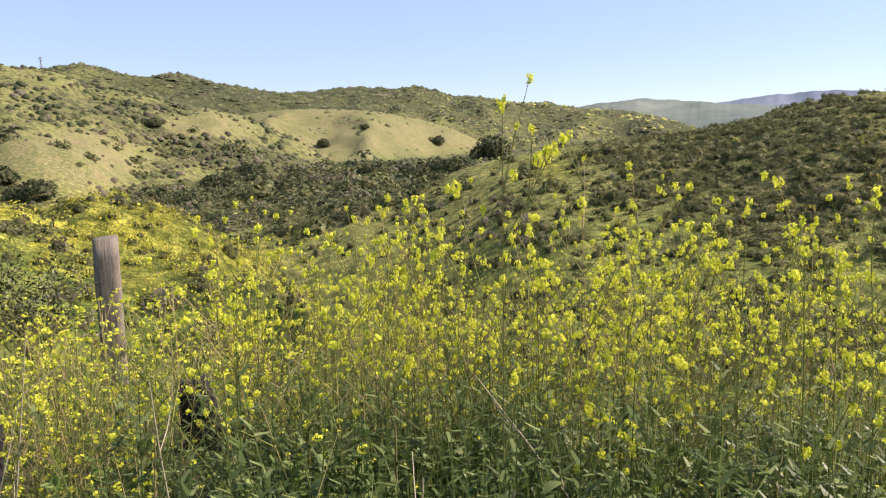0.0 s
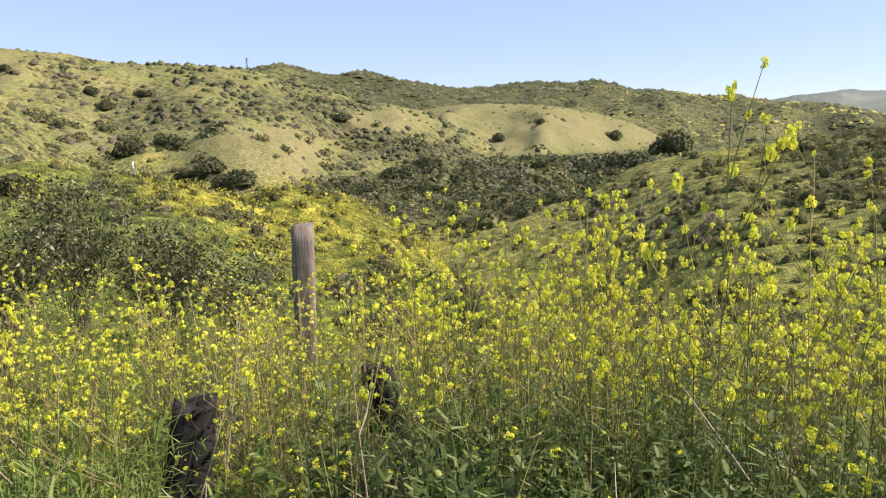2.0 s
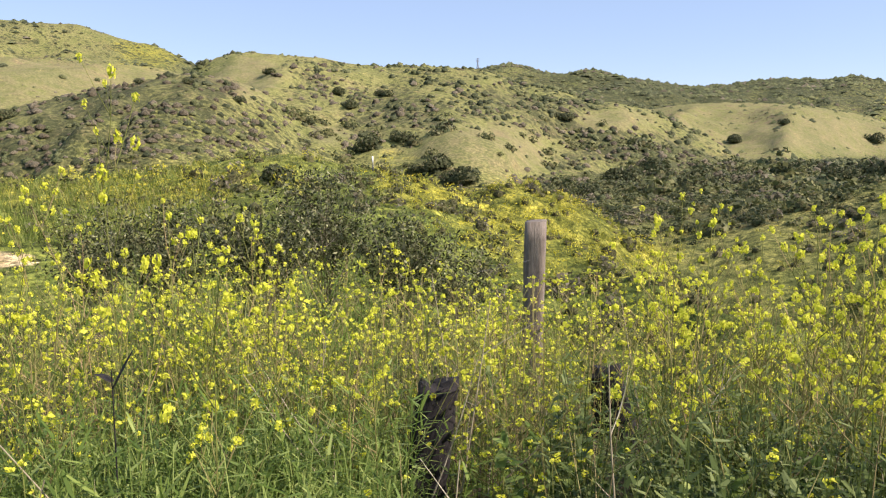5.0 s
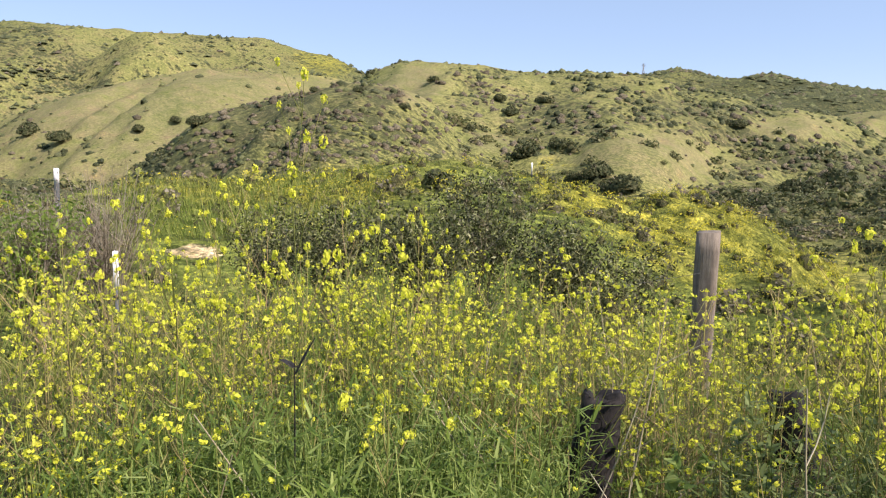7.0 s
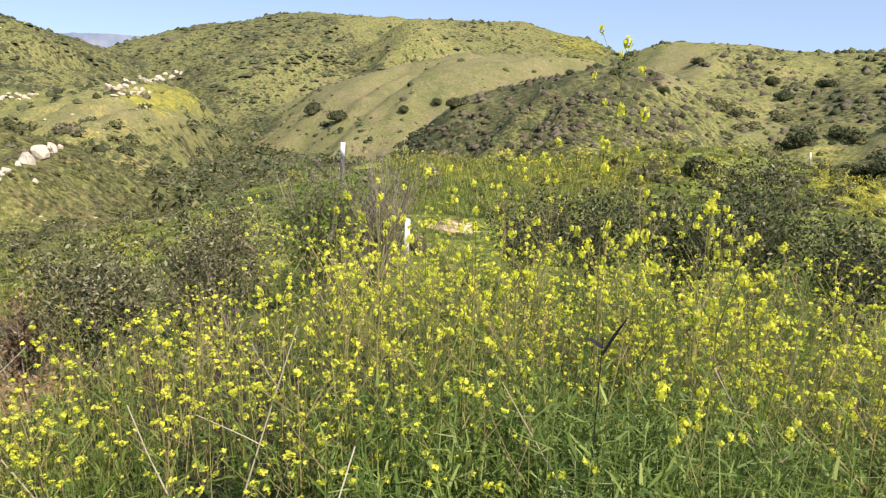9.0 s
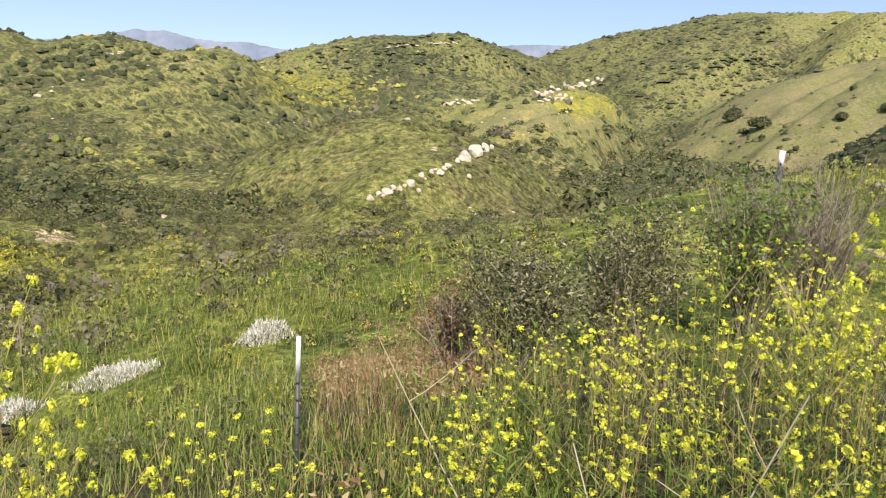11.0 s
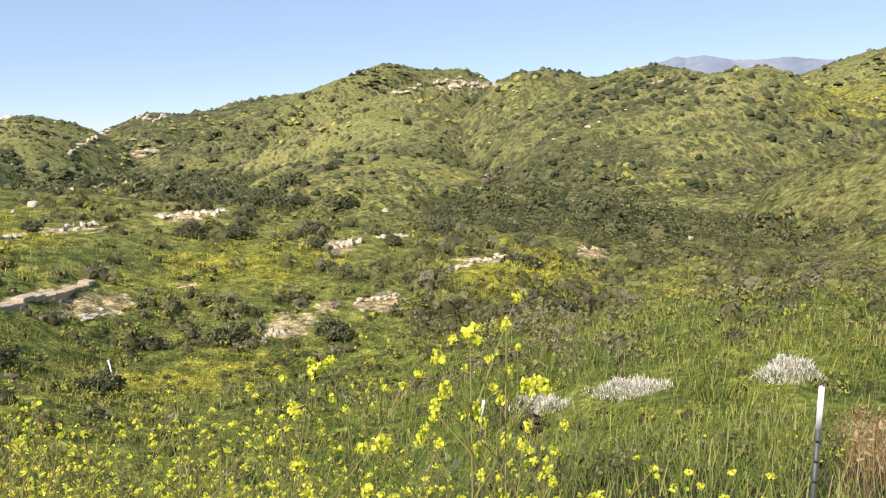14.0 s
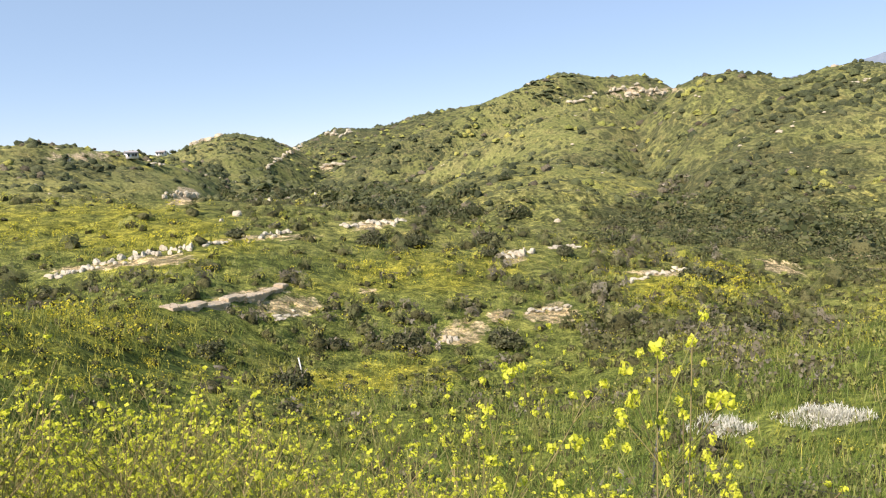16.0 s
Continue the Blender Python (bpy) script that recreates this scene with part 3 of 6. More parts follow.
DIP = [[(-44, 0.1), (15, 0.2), (24, 1.1), (65, 1.1), (80, 0.2), (112, 0.05), (125, 0.0), (165, 0.0), (180, 0.2)],
       [(-44, 6), (20, 9), (80, 8), (118, 4), (126, 0), (165, 0), (175, 4), (195, 5)]]
DIP_FULL = (0.3, 4.0)
FLOOR_Z = -18.0   # the valley floor

ROUND = np.arange(-180.0, 180.0, 0.5)


def smoothed(xs, ys, spread):
    """A table by bearing, rounded off over some degrees, all the way round."""
    v = np.interp(ROUND, xs, ys, period=360)
    k = np.exp(-0.5 * (np.arange(-60, 61) * 0.5 / spread) ** 2)
    return np.convolve(np.concatenate([v[-60:], v, v[:60]]), k / k.sum(), "valid")


TABLES = {}


def by_bearing(az, rows, spread=3.5):
    key = id(rows)
    if key not in TABLES:
        p = np.array(rows, float)
        TABLES[key] = smoothed(p[:, 0], p[:, 1], spread) if p.ndim == 2 else smoothed(BEARINGS, p, 0.9)
    return np.interp(az, ROUND, TABLES[key], period=360)


def draw_lines(az, r):
    """Zero along the draws that run down the hillsides."""
    x, y = -np.sin(np.radians(az)) * r, np.cos(np.radians(az)) * r
    wind = 14 * rolling(x, y, 160.0, 15, 2)
    across, along = np.radians(az) * np.sqrt(r * 300) + wind, r + 2 * wind
    return grid_noise(across / 34, along / 110, 5) + 0.3 * grid_noise(across / 12, along / 40, 6)


def draws(az, r):
    """How deep in a draw a place lies, 0 to 1."""
    return np.exp(-(draw_lines(az, r) / 0.16) ** 2)


def near_land(az, r):
    """The lookout, the brow in front of it and the slope beyond, down to the valley floor."""
    rise = lambda table: np.tan(np.radians(by_bearing(az, table)))
    knots = [(0 * az, 0 * az), (0 * az + 2.2, 0.16 * by_bearing(az, NEAR_Z)), (by_bearing(az, FAR["near"]), by_bearing(az, NEAR_Z))]
    for k, (name, table) in enumerate((("brow", BROW), ("ravine", RAVINE))):
        d = by_bearing(az, FAR[name])
        z = EYE + d * rise(table) - (by_bearing(az, PLANTED[name]) if name in PLANTED else 0.0)
        d0, z0 = knots[-1]
        dip = by_bearing(az, DIP[k])
        w = np.clip(dip / DIP_FULL[k], 0, 1)
        knots.append((np.sqrt(d0 * d), (1 - w) * (z0 + (z - z0) * 0.42) + w * np.minimum(z, z0) - dip))
        knots.append((d, z))
    d, z = knots[-1]
    knots += [(d * 1.12, z - 0.02 * d), (d * 1.6 + 25, np.minimum(z - 4, FLOOR_Z)), (0 * az + 1200, 0 * az + FLOOR_Z), (0 * az + 4700, 0 * az + 20)]
    out, mid = np.zeros_like(r), np.zeros_like(r)
    for k in range(len(knots) - 1):
        (d0, z0), (d1, z1) = knots[k], knots[k + 1]
        s = np.clip((r - d0) / (d1 - d0), 0, 1)
        w = 0.45 * s + 0.55 * s * s * (3 - 2 * s)
        here = (r >= d0) & ((r < d1) | (k == len(knots) - 2))
        out = np.where(here, z0 + (z1 - z0) * w, out)
        mid = np.where(here, np.sin(np.pi * s), mid)
    return out, mid * np.clip((260 - r) / 60, 0, 1)


def hills(az, r, wear):
    """Each hill's height, its front and back falling away from a rounded crest; wear cuts spurs and draws into its sides."""
    out = []
    turn = np.where(az < -60, az + 360, az)
    for name, (dist, front, behind, rounding, cover, a, fine, mid, broad) in RIDGES.items():
        gone = np.abs(r - dist)
        fall = np.where(r < dist, front, behind) * (np.sqrt(gone ** 2 + rounding ** 2) - rounding)
        lower = np.degrees(fall / dist)   # the skyline's bumps fade out down the side
        w1, w2 = np.exp(-(lower / 0.8) ** 2), np.exp(-(lower / 2.2) ** 2)
        broad_up = np.interp(turn, a, broad)
        mid_up = np.interp(turn, a, mid)
        crest = broad_up + (mid_up - broad_up) * w2 + (np.interp(turn, a, fine) - mid_up) * w1
        crest = crest - 2.5 * np.maximum(np.maximum(a[0] - turn, turn - a[-1]), 0)
        z = EYE + dist * np.tan(np.radians(np.maximum(crest, -35.0)))
        out.append(z - fall + wear * np.clip(fall / (0.02 * dist + 4), 0, 1))
    return np.stack(out)


def land(az, r, owner=False):
    """The ground's height at a bearing (degrees) and distance (metres) from the lookout; or the hill it belongs to."""
    az, r = np.broadcast_arrays(np.asarray(az, float), np.asarray(r, float))
    az = (az + 180) % 360 - 180
    base, mid = near_land(az, r)
    x, y = -np.sin(np.radians(az)) * r, np.cos(np.radians(az)) * r
    wind = 14 * rolling(x, y, 160.0, 15, 2)
    across, along = np.radians(az) * np.sqrt(r * 300) + wind, r + 2 * wind
    spurs = 0.35 - np.abs(grid_noise(across / 75, along / 260, 3) + 0.35 * grid_noise(across / 30, along / 120, 4)) * 1.3
    gullies = np.minimum(np.abs(draw_lines(az, r)) * 1.3, 0.75) - 0.35
    wear = np.clip((r - 60) / 60, 0, 1) * (np.minimum(r * 0.034, 24) * spurs + np.minimum(r * 0.026, 11) * gullies)
    base = base + np.clip((r - 40) / 40, 0, 1) * mid * np.minimum(r * 0.024, 8) * gullies
    both = np.concatenate([base[None], hills(az, r, wear)])
    if owner:   # which hill, and how near the crease between two of them
        two = np.partition(both, -2, axis=0)
        return np.argmax(both, axis=0) - 1, np.exp(-((two[-1] - two[-2]) / (0.5 + 0.009 * r)) ** 2)
    top = both.max(axis=0)
    soft = 0.3 + np.minimum(r, 600) * 0.0025
    out = top + soft * np.log(np.exp(np.maximum((both - top) / soft, -30)).sum(axis=0)) * np.clip((r - 14) / 14, 0, 1)
    out = out + np.minimum(r * 0.005, 1.8) * rolling(x, y, 9.0, 11, 3) * np.clip((r - 4) / 20, 0, 1)
    for size, high, r0, r1, r2, r3 in ((0.8, 0.13, 9, 14, 40, 70), (1.9, 0.3, 20, 40, 120, 200), (4.6, 0.6, 90, 150, 420, 600)):   # hummocks of weeds and low brush
        here = np.clip((r - r0) / (r1 - r0), 0, 1) * np.clip((r3 - r) / (r3 - r2), 0, 1)
        out = out + high * here * (0.5 - np.abs(grid_noise(x / size, y / size, 25) + 0.5 * grid_noise(x / size * 2.1, y / size * 2.1, 26)) * 1.2)
    return out + 0.03 * rolling(x, y, 0.9, 21, 2) * np.clip(r / 2, 0, 1)


def at(az, r):
    """A place on the ground."""
    a = np.radians(az)
    return np.stack([-np.sin(a) * r, np.cos(a) * r, land(az, r)], -1)


def ground_z(x, y):
    return land(np.degrees(np.arctan2(-np.asarray(x, float), np.asarray(y, float))), np.hypot(x, y))


STEPS = np.geomspace(2.0, 2600, 2400)


def sight(az, up):
    """How far along a bearing the ground first rises to an angle above the lookout."""
    z = land(np.full_like(STEPS, az), STEPS)
    hit = np.nonzero(z >= EYE + STEPS * math.tan(radians(up)))[0]
    return float(STEPS[hit[0]]) if len(hit) else 700.0


# patches of cover: bearing, degrees above the lookout, half widths of both
DRY = [(4.2, -0.2, 7.6, 1.3), (28.0, -1.3, 6.6, 1.9), (45.3, 4.4, 3.1, 1.6), (40.4, 0.1, 2.0, 0.9), (67.5, 1.8, 7.6, 1.4),
       (87.1, -0.2, 5.8, 1.1), (-0.8, -7.2, 5.8, 1.8), (58.9, 4.2, 5.8, 1.1), (17.8, 1.0, 3.6, 1.1), (89.6, 0.0, 2.7, 0.9)]
MUSTARD = [(20.5, -7.4, 8.5, 3.6), (32.9, -3.8, 4.9, 1.8), (54.1, -3.4, 9.9, 1.1), (25.4, -4.0, 2.7, 0.5), (128.7, -11.0, 5.4, 1.3),
           (176.4, -3.8, 9.9, 1.3), (167.9, -6.0, 6.7, 1.8), (83.6, 1.1, 2.7, 1.0), (-6.6, -2.4, 4.5, 0.8), (104.3, 1.4, 4.9, 1.1),
           (52.6, 6.0, 2.7, 1.1), (149.4, -9.4, 9.0, 1.8), (116.7, -18.6, 3.6, 0.9), (151.5, -17.3, 6.7, 1.1), (175, -12.8, 8.0, 2.6), (172, -4.2, 6.0, 0.7)]
BARE = [(63.5, -8.2, 2.6, 0.7), (146.2, -14.4, 2.6, 1.1), (139.0, -12.9, 2.6, 0.5), (141.9, -8.3, 1.6, 0.5), (153.2, -5.4, 2.7, 0.3), (164.0, -10.2, 4.2, 0.3), (143.3, -13.3, 1.0, 0.6),
        (159.0, -12.0, 2.4, 0.5), (131.2, -10.0, 2.6, 0.3), (171.5, -7.0, 5.5, 0.35), (132.9, 4.0, 2.5, 0.5), (161.5, -5.9, 3.5, 0.25),
        (156.7, -0.8, 1.1, 0.4), (118.4, -8.1, 1.8, 0.4), (166.0, 1.5, 1.1, 0.4), (123.5, -9.2, 1.6, 0.6), (153.5, -10.6, 1.2, 0.4), (174.6, 0.25, 1.8, 0.2), (174.6, 0.65, 2.2, 0.12), (168.0, -2.5, 1.4, 0.3), (160.0, -11.1, 2.6, 0.5)]
BARE = [(a, u, da * 0.95, du * 0.8) for a, u, da, du in BARE]
WOODS = [(80, -1.6, 9, 1.5), (12, -4.2, 10, 1.6), (31, -2.4, 3.5, 1.6), (83, -2.0, 10, 1.6), (76, -0.6, 5, 1.0), (112, -8.4, 16, 1.6), (11, -6.6, 7, 1.8), (147, -3.8, 9, 1.1), (38, -0.6, 3, 1.2), (126, -7.0, 9, 1.2)]
SCRUBBY = [(-27, -4.2, 15, 4.0), (55, 1.0, 12, 3.0), (17, -0.5, 9, 2.2), (66, -1.0, 10, 2.0), (105, -1, 14, 4), (-2, 1.5, 14, 1.8), (125, 1.5, 10, 4.5), (98, 3, 8, 3)]
DENSE = [(54, 0.6, 10, 2.8), (62, -1.2, 9, 1.6), (-25, -3.2, 12, 4.6), (36, 0.4, 2.5, 1.2), (16, 0.0, 6, 1.6)]
BRUSH = [(37, 0.9, 1.5, 2.4), (31, 1.3, 4.5, 0.8), (22, 0.3, 6.5, 1.7), (17, -1.4, 6.5, 1.3), (26, 2.4, 4, 0.9), (48, 3.4, 2.0, 0.7), (70, -0.6, 8, 0.8), (33.5, 2.5, 4, 0.7), (26, 3.3, 4.5, 0.6), (40.5, 3.2, 1.2, 1.6), (21, 2.0, 3.5, 0.7)]


def cover_of(az, up, rows):
    """How far a place lies inside patches with wandering edges, 0 to 1."""
    out = np.zeros_like(az)
    a1 = az + 1.6 * rolling(az, up * 4, 5.0, 61, 3)
    u1 = up + 0.7 * rolling(az, up * 4, 6.0, 67, 4)
    for a, u, da, du in rows:
        out = np.maximum(out, np.clip(1.75 - 1.25 * np.sqrt((a1 - a) ** 2 / da ** 2 + (u1 - u) ** 2 / (du + 0.15) ** 2), 0, 1))
    return out


def valley_band(az, up):
    """The strip of the valley floor that is wooded; west of the boulders it narrows."""
    low = np.interp(az, [90, 112, 118, 124.6, 133, 148, 165], [-11.3, -10.9, -9.9, -8.3, -6.7, -4.3, -3.5])
    high = np.interp(az, [105, 112, 124.6, 133, 148, 165], [-5.6, -6.2, -5.2, -4.7, -3.3, -2.4])
    return (az < 105) | (up > low) & (up < high)


GROUND_COVER = np.array([(0.0, 0.0, 0.0)] + [row[4] for row in RIDGES.values()])


def cover_at(az, r, up):
    """How much dry grass, mustard, scrub and bare soil lie at a place, 0 to 1 each."""
    az = np.where(az < -60, az + 360, az)
    x, y = -np.sin(np.radians(az)) * r, np.cos(np.radians(az)) * r
    own, crease = land(az, r, True)
    dry0, must0, scrub0 = GROUND_COVER[own + 1].transpose(2, 0, 1) if own.ndim == 2 else GROUND_COVER[own + 1].T
    beyond = r > 105
    dry = np.maximum(dry0, cover_of(az, up, DRY) * beyond)
    must = np.maximum(must0, cover_of(az, up, MUSTARD) * (r > 14) * ((az > 60) | (r < 110) | (up > -2)))
    bare = cover_of(az, up, BARE) * (r > 14)
    woods = cover_of(az, up, WOODS)
    valley = (own < 0) & ((r > 125) & (az > 0) | (r > 210)) & valley_band(az, up)
    woods = woods * np.where((az > 95) & (own >= 0), 0.35, 1.0)
    scrub = np.maximum(np.maximum(woods, 0.7 * valley), np.maximum(0.7 * cover_of(az, up, SCRUBBY), np.maximum(cover_of(az, up, DENSE) * (r < 330) * ((az < 5) | (r > 200)), cover_of(az, up, BRUSH) * (r > 200)))) * ((r > 105) | (az < 5) & (r > 45))
    blotch = 0.55 + 0.9 * rolling(x, y, 20 + r * 0.12, 91, 4)
    scrub = np.maximum(scrub * (0.75 + 0.25 * blotch), scrub0 * blotch * 1.5)
    scrub = np.maximum(scrub, np.maximum(0.7 * draws(az, r), 1.0 * crease) * np.clip((r - 130) / 60, 0, 1))
    return dry, must, np.clip(scrub * (1 - 0.8 * dry * (scrub0 < 0.5)), 0, 1), bare


def build_ground():
    az = np.concatenate([np.arange(-40, 190, 0.48), np.arange(190, 320, 2.5)])
    r = np.concatenate([[0.0], np.geomspace(0.5, 14, 50), np.geomspace(14.4, 120, 170), np.geomspace(122, 2000, 190), np.geomspace(2080, 4700, 14)])
    A, R = np.meshgrid(az, r, indexing="ij")
    Z = land(A, R)
    X, Y = -np.sin(np.radians(A)) * R, np.cos(np.radians(A)) * R
    na, nr = A.shape
    v = np.stack([X, Y, Z], -1).reshape(-1, 3)
    i = np.arange(na)[:, None] * nr + np.arange(nr - 1)[None]
    j = ((np.arange(na) + 1) % na)[:, None] * nr + np.arange(nr - 1)[None]
    q = np.stack([i, i + 1, j + 1, j], -1).reshape(-1, 4)
    me = mesh_from("ground", v, q, [EARTH])
    me.polygons.foreach_set("use_smooth", np.ones(len(q), bool))
    up = np.degrees(np.arctan2(Z - EYE, np.maximum(R, 0.1)))
    col = np.stack(cover_at(A, R, up), -1).reshape(-1, 4).astype(np.float32)
    layer = me.color_attributes.new("cover", "FLOAT_COLOR", "POINT")
    layer.data.foreach_set("color", col.ravel())
    return tagged(new("ground", me), "rolling hillsides of green and dry grass with mustard and bare sandstone", "ground", kind="structure")


build_ground()


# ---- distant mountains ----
# Aerial haze is painted in: bluish pale colours plus a faint emission.
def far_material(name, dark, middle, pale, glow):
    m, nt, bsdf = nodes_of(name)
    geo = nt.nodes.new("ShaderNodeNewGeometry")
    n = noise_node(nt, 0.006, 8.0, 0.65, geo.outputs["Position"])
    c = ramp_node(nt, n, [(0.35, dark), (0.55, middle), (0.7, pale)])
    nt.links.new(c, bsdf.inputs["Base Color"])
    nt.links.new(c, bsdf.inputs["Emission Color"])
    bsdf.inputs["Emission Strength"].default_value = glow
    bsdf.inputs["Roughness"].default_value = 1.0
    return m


def far_mountains(rows, dist, material):
    a = np.arange(rows[0][0], rows[-1][0] + 0.01, 0.15)
    top = np.interp(a, [p[0] for p in rows], [p[1] for p in rows]) + 0.05 * grid_noise(a * 1.3, a * 0, 5) + 0.03 * grid_noise(a * 4, a * 0, 9)
    levels = np.linspace(0, 1, 12)
    v = []
    for k, s in enumerate(levels):
        d = dist + 500 * s + 60 * rolling(a * 3 + s * 9, a * 0 + s * 14, 9.0, 31)
        z = EYE + (dist + 500) * np.tan(np.radians(top)) * (-0.35 + 1.35 * s)
        v.append(np.stack([-np.sin(np.radians(a)) * d, np.cos(np.radians(a)) * d, z], -1))
    n = len(a)
    v = np.concatenate(v)
    q = np.array([(k * n + i, k * n + i + 1, (k + 1) * n + i + 1, (k + 1) * n + i) for k in range(11) for i in range(n - 1)])
    me = mesh_from("backdrop", v, q[:, ::-1], [material])
    me.polygons.foreach_set("use_smooth", np.ones(len(q), bool))
    return tagged(new("backdrop", me), "hazy blue mountain range on the horizon", "mountain", kind="structure")


HAZE_PAINTED = far_material("haze_painted_mountain", (0.10, 0.135, 0.17), (0.14, 0.175, 0.215), (0.21, 0.215, 0.235), 0.25)
HAZE_PAINTED_GREEN = far_material("haze_painted_green_hills", (0.075, 0.105, 0.085), (0.12, 0.15, 0.115), (0.18, 0.20, 0.15), 0.13)
far_mountains([(102, 3.4), (104, 4.3), (107, 4.6), (109, 4.9), (111, 4.8), (113, 5.0), (115, 5.4), (117, 5.3), (119, 4.8), (122, 4.3), (126, 3.6), (129, 3.0)], 3900, HAZE_PAINTED)
far_mountains([(80, 5.0), (84, 5.5), (87, 5.6), (90, 5.4), (94, 4.8)], 3900, HAZE_PAINTED)
far_mountains([(-33, -1.5), (-29.1, 0.4), (-25.6, 1.4), (-23.4, 1.7), (-21.5, 1.75), (-19.5, 2.0), (-17.9, 2.2), (-15.9, 2.4), (-14.3, 2.3), (-12.2, 2.1), (-10.1, 1.9), (-7.9, 1.1), (-5, 0.2)], 1850, HAZE_PAINTED_GREEN)
far_mountains([(-36, 1.7), (-30, 2.4), (-27, 2.5), (-24, 2.3), (-20, 1.8), (-14, 1.2)], 3600, HAZE_PAINTED)


# ---- shrubs and trees on the hills ----
def clump(rng, leaves, size, squash=0.75, slim=0.42, inner=0.55):
    """A low rounded crown of many upright leafy sprigs, radius 1, sitting at z 0."""
    n = rng.normal(size=(leaves, 3))
    n[:, 2] = np.abs(n[:, 2]) * 0.9 + 0.02
    n /= np.linalg.norm(n, axis=1)[:, None]
    lobes = rng.normal(size=(5, 3))
    lobes /= np.linalg.norm(lobes, axis=1)[:, None]
    swell = 0.72 + 0.28 * np.max(np.clip(n @ lobes.T, 0, 1) ** 3, axis=1)
    c = n * (swell * rng.uniform(inner, 1.0, leaves))[:, None] * (1, 1, squash * 1.25)
    face = n * 0.9 + rng.normal(scale=0.45, size=n.shape)
    way = np.cross(face, rng.normal(size=n.shape)) + (0, 0, 0.3)
    way /= np.linalg.norm(way, axis=1)[:, None]
    side = np.cross(way, face)
    side /= np.linalg.norm(side, axis=1)[:, None] + 1e-9
    long = size * rng.uniform(0.6, 1.3, (leaves, 1)) / 2
    wide = long * slim * rng.uniform(0.7, 1.3, (leaves, 1))
    lift = rng.uniform(-0.4, 0.3, (leaves, 1))
    v = np.stack([c - way * long, c - side * wide + way * long * lift, c + way * long, c + side * wide + way * long * lift], 1)
    return v.reshape(-1, 3), np.arange(4 * leaves).reshape(-1, 4), np.zeros(leaves, int)


def dome(rng, sides=6):
    """A lumpy rounded bush as seen from afar, radius 1."""
    v = []
    for ring, (z, rad) in enumerate(((-0.15, 0.92), (0.5, 0.85))):
        for k in range(sides):
            a = 2 * math.pi * (k + 0.5 * (ring % 2)) / sides
            w = rad * rng.uniform(0.7, 1.2)
            v.append((math.cos(a) * w, math.sin(a) * w, z * rng.uniform(0.7, 1.3)))
    v.append((rng.normal(scale=0.2), rng.normal(scale=0.2), 1.0))
    q = [(k, (k + 1) % sides, sides + (k + 1) % sides, sides + k) for k in range(sides)]
    q += [(2 * sides, sides + k, sides + k + 1, sides + (k + 2) % sides) for k in range(0, sides, 2)]
    return np.array(v), np.array(q), np.zeros(len(q), int)


def speck_bush(rng):
    """A low bush a long way off."""
    a = np.arange(6) * math.pi / 3
    w = rng.uniform(0.7, 1.2, 6)
    v = np.concatenate([np.stack([np.cos(a) * w, np.sin(a) * w, np.full(6, -0.1)], 1), [(rng.normal(scale=0.15), rng.normal(scale=0.15), 0.75)]])
    return v, np.array([(6, 0, 1, 2), (6, 2, 3, 4), (6, 4, 5, 0)]), np.zeros(3, int)


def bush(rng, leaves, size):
    """A bush of leaf tufts round a solid core coloured dark for inner shade; the core has slot -1."""
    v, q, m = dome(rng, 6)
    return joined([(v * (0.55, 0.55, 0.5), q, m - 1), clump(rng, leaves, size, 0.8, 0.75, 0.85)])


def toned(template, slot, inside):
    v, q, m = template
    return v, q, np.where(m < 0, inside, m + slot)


rng = np.random.default_rng(7)
FAR_CLUMPS = [dome(rng, 4) for _ in range(6)]
TINY_CLUMPS = [speck_bush(rng) for _ in range(6)]
FINE_CLUMPS = [bush(rng, 15, 0.7) for _ in range(6)]
MID_CLUMPS = [bush(rng, 80, 0.25) for _ in range(6)]
WOOD_CLUMPS = [bush(rng, 120, 0.17) for _ in range(6)]


def open_places(n, az0, az1, r0, r1, want, seed, far=0.02):
    """Places on the hills, even by area within a stretch, kept where want(az, up, r) says so."""
    g = np.random.default_rng(seed)
    az = g.uniform(az0, az1, n)
    r = (r0 ** far + (r1 ** far - r0 ** far) * g.uniform(0, 1, n)) ** (1 / far)
    p = at(az, r)
    up = np.degrees(np.arctan2(p[:, 2] - EYE, r))
    keep = g.uniform(size=n) < want(az, up, r, p)
    return p[keep], r[keep], g


def patchy(p, size, seed):
    return np.clip(0.5 + 1.3 * rolling(p[:, 0], p[:, 1], size, seed, 3), 0, 1)


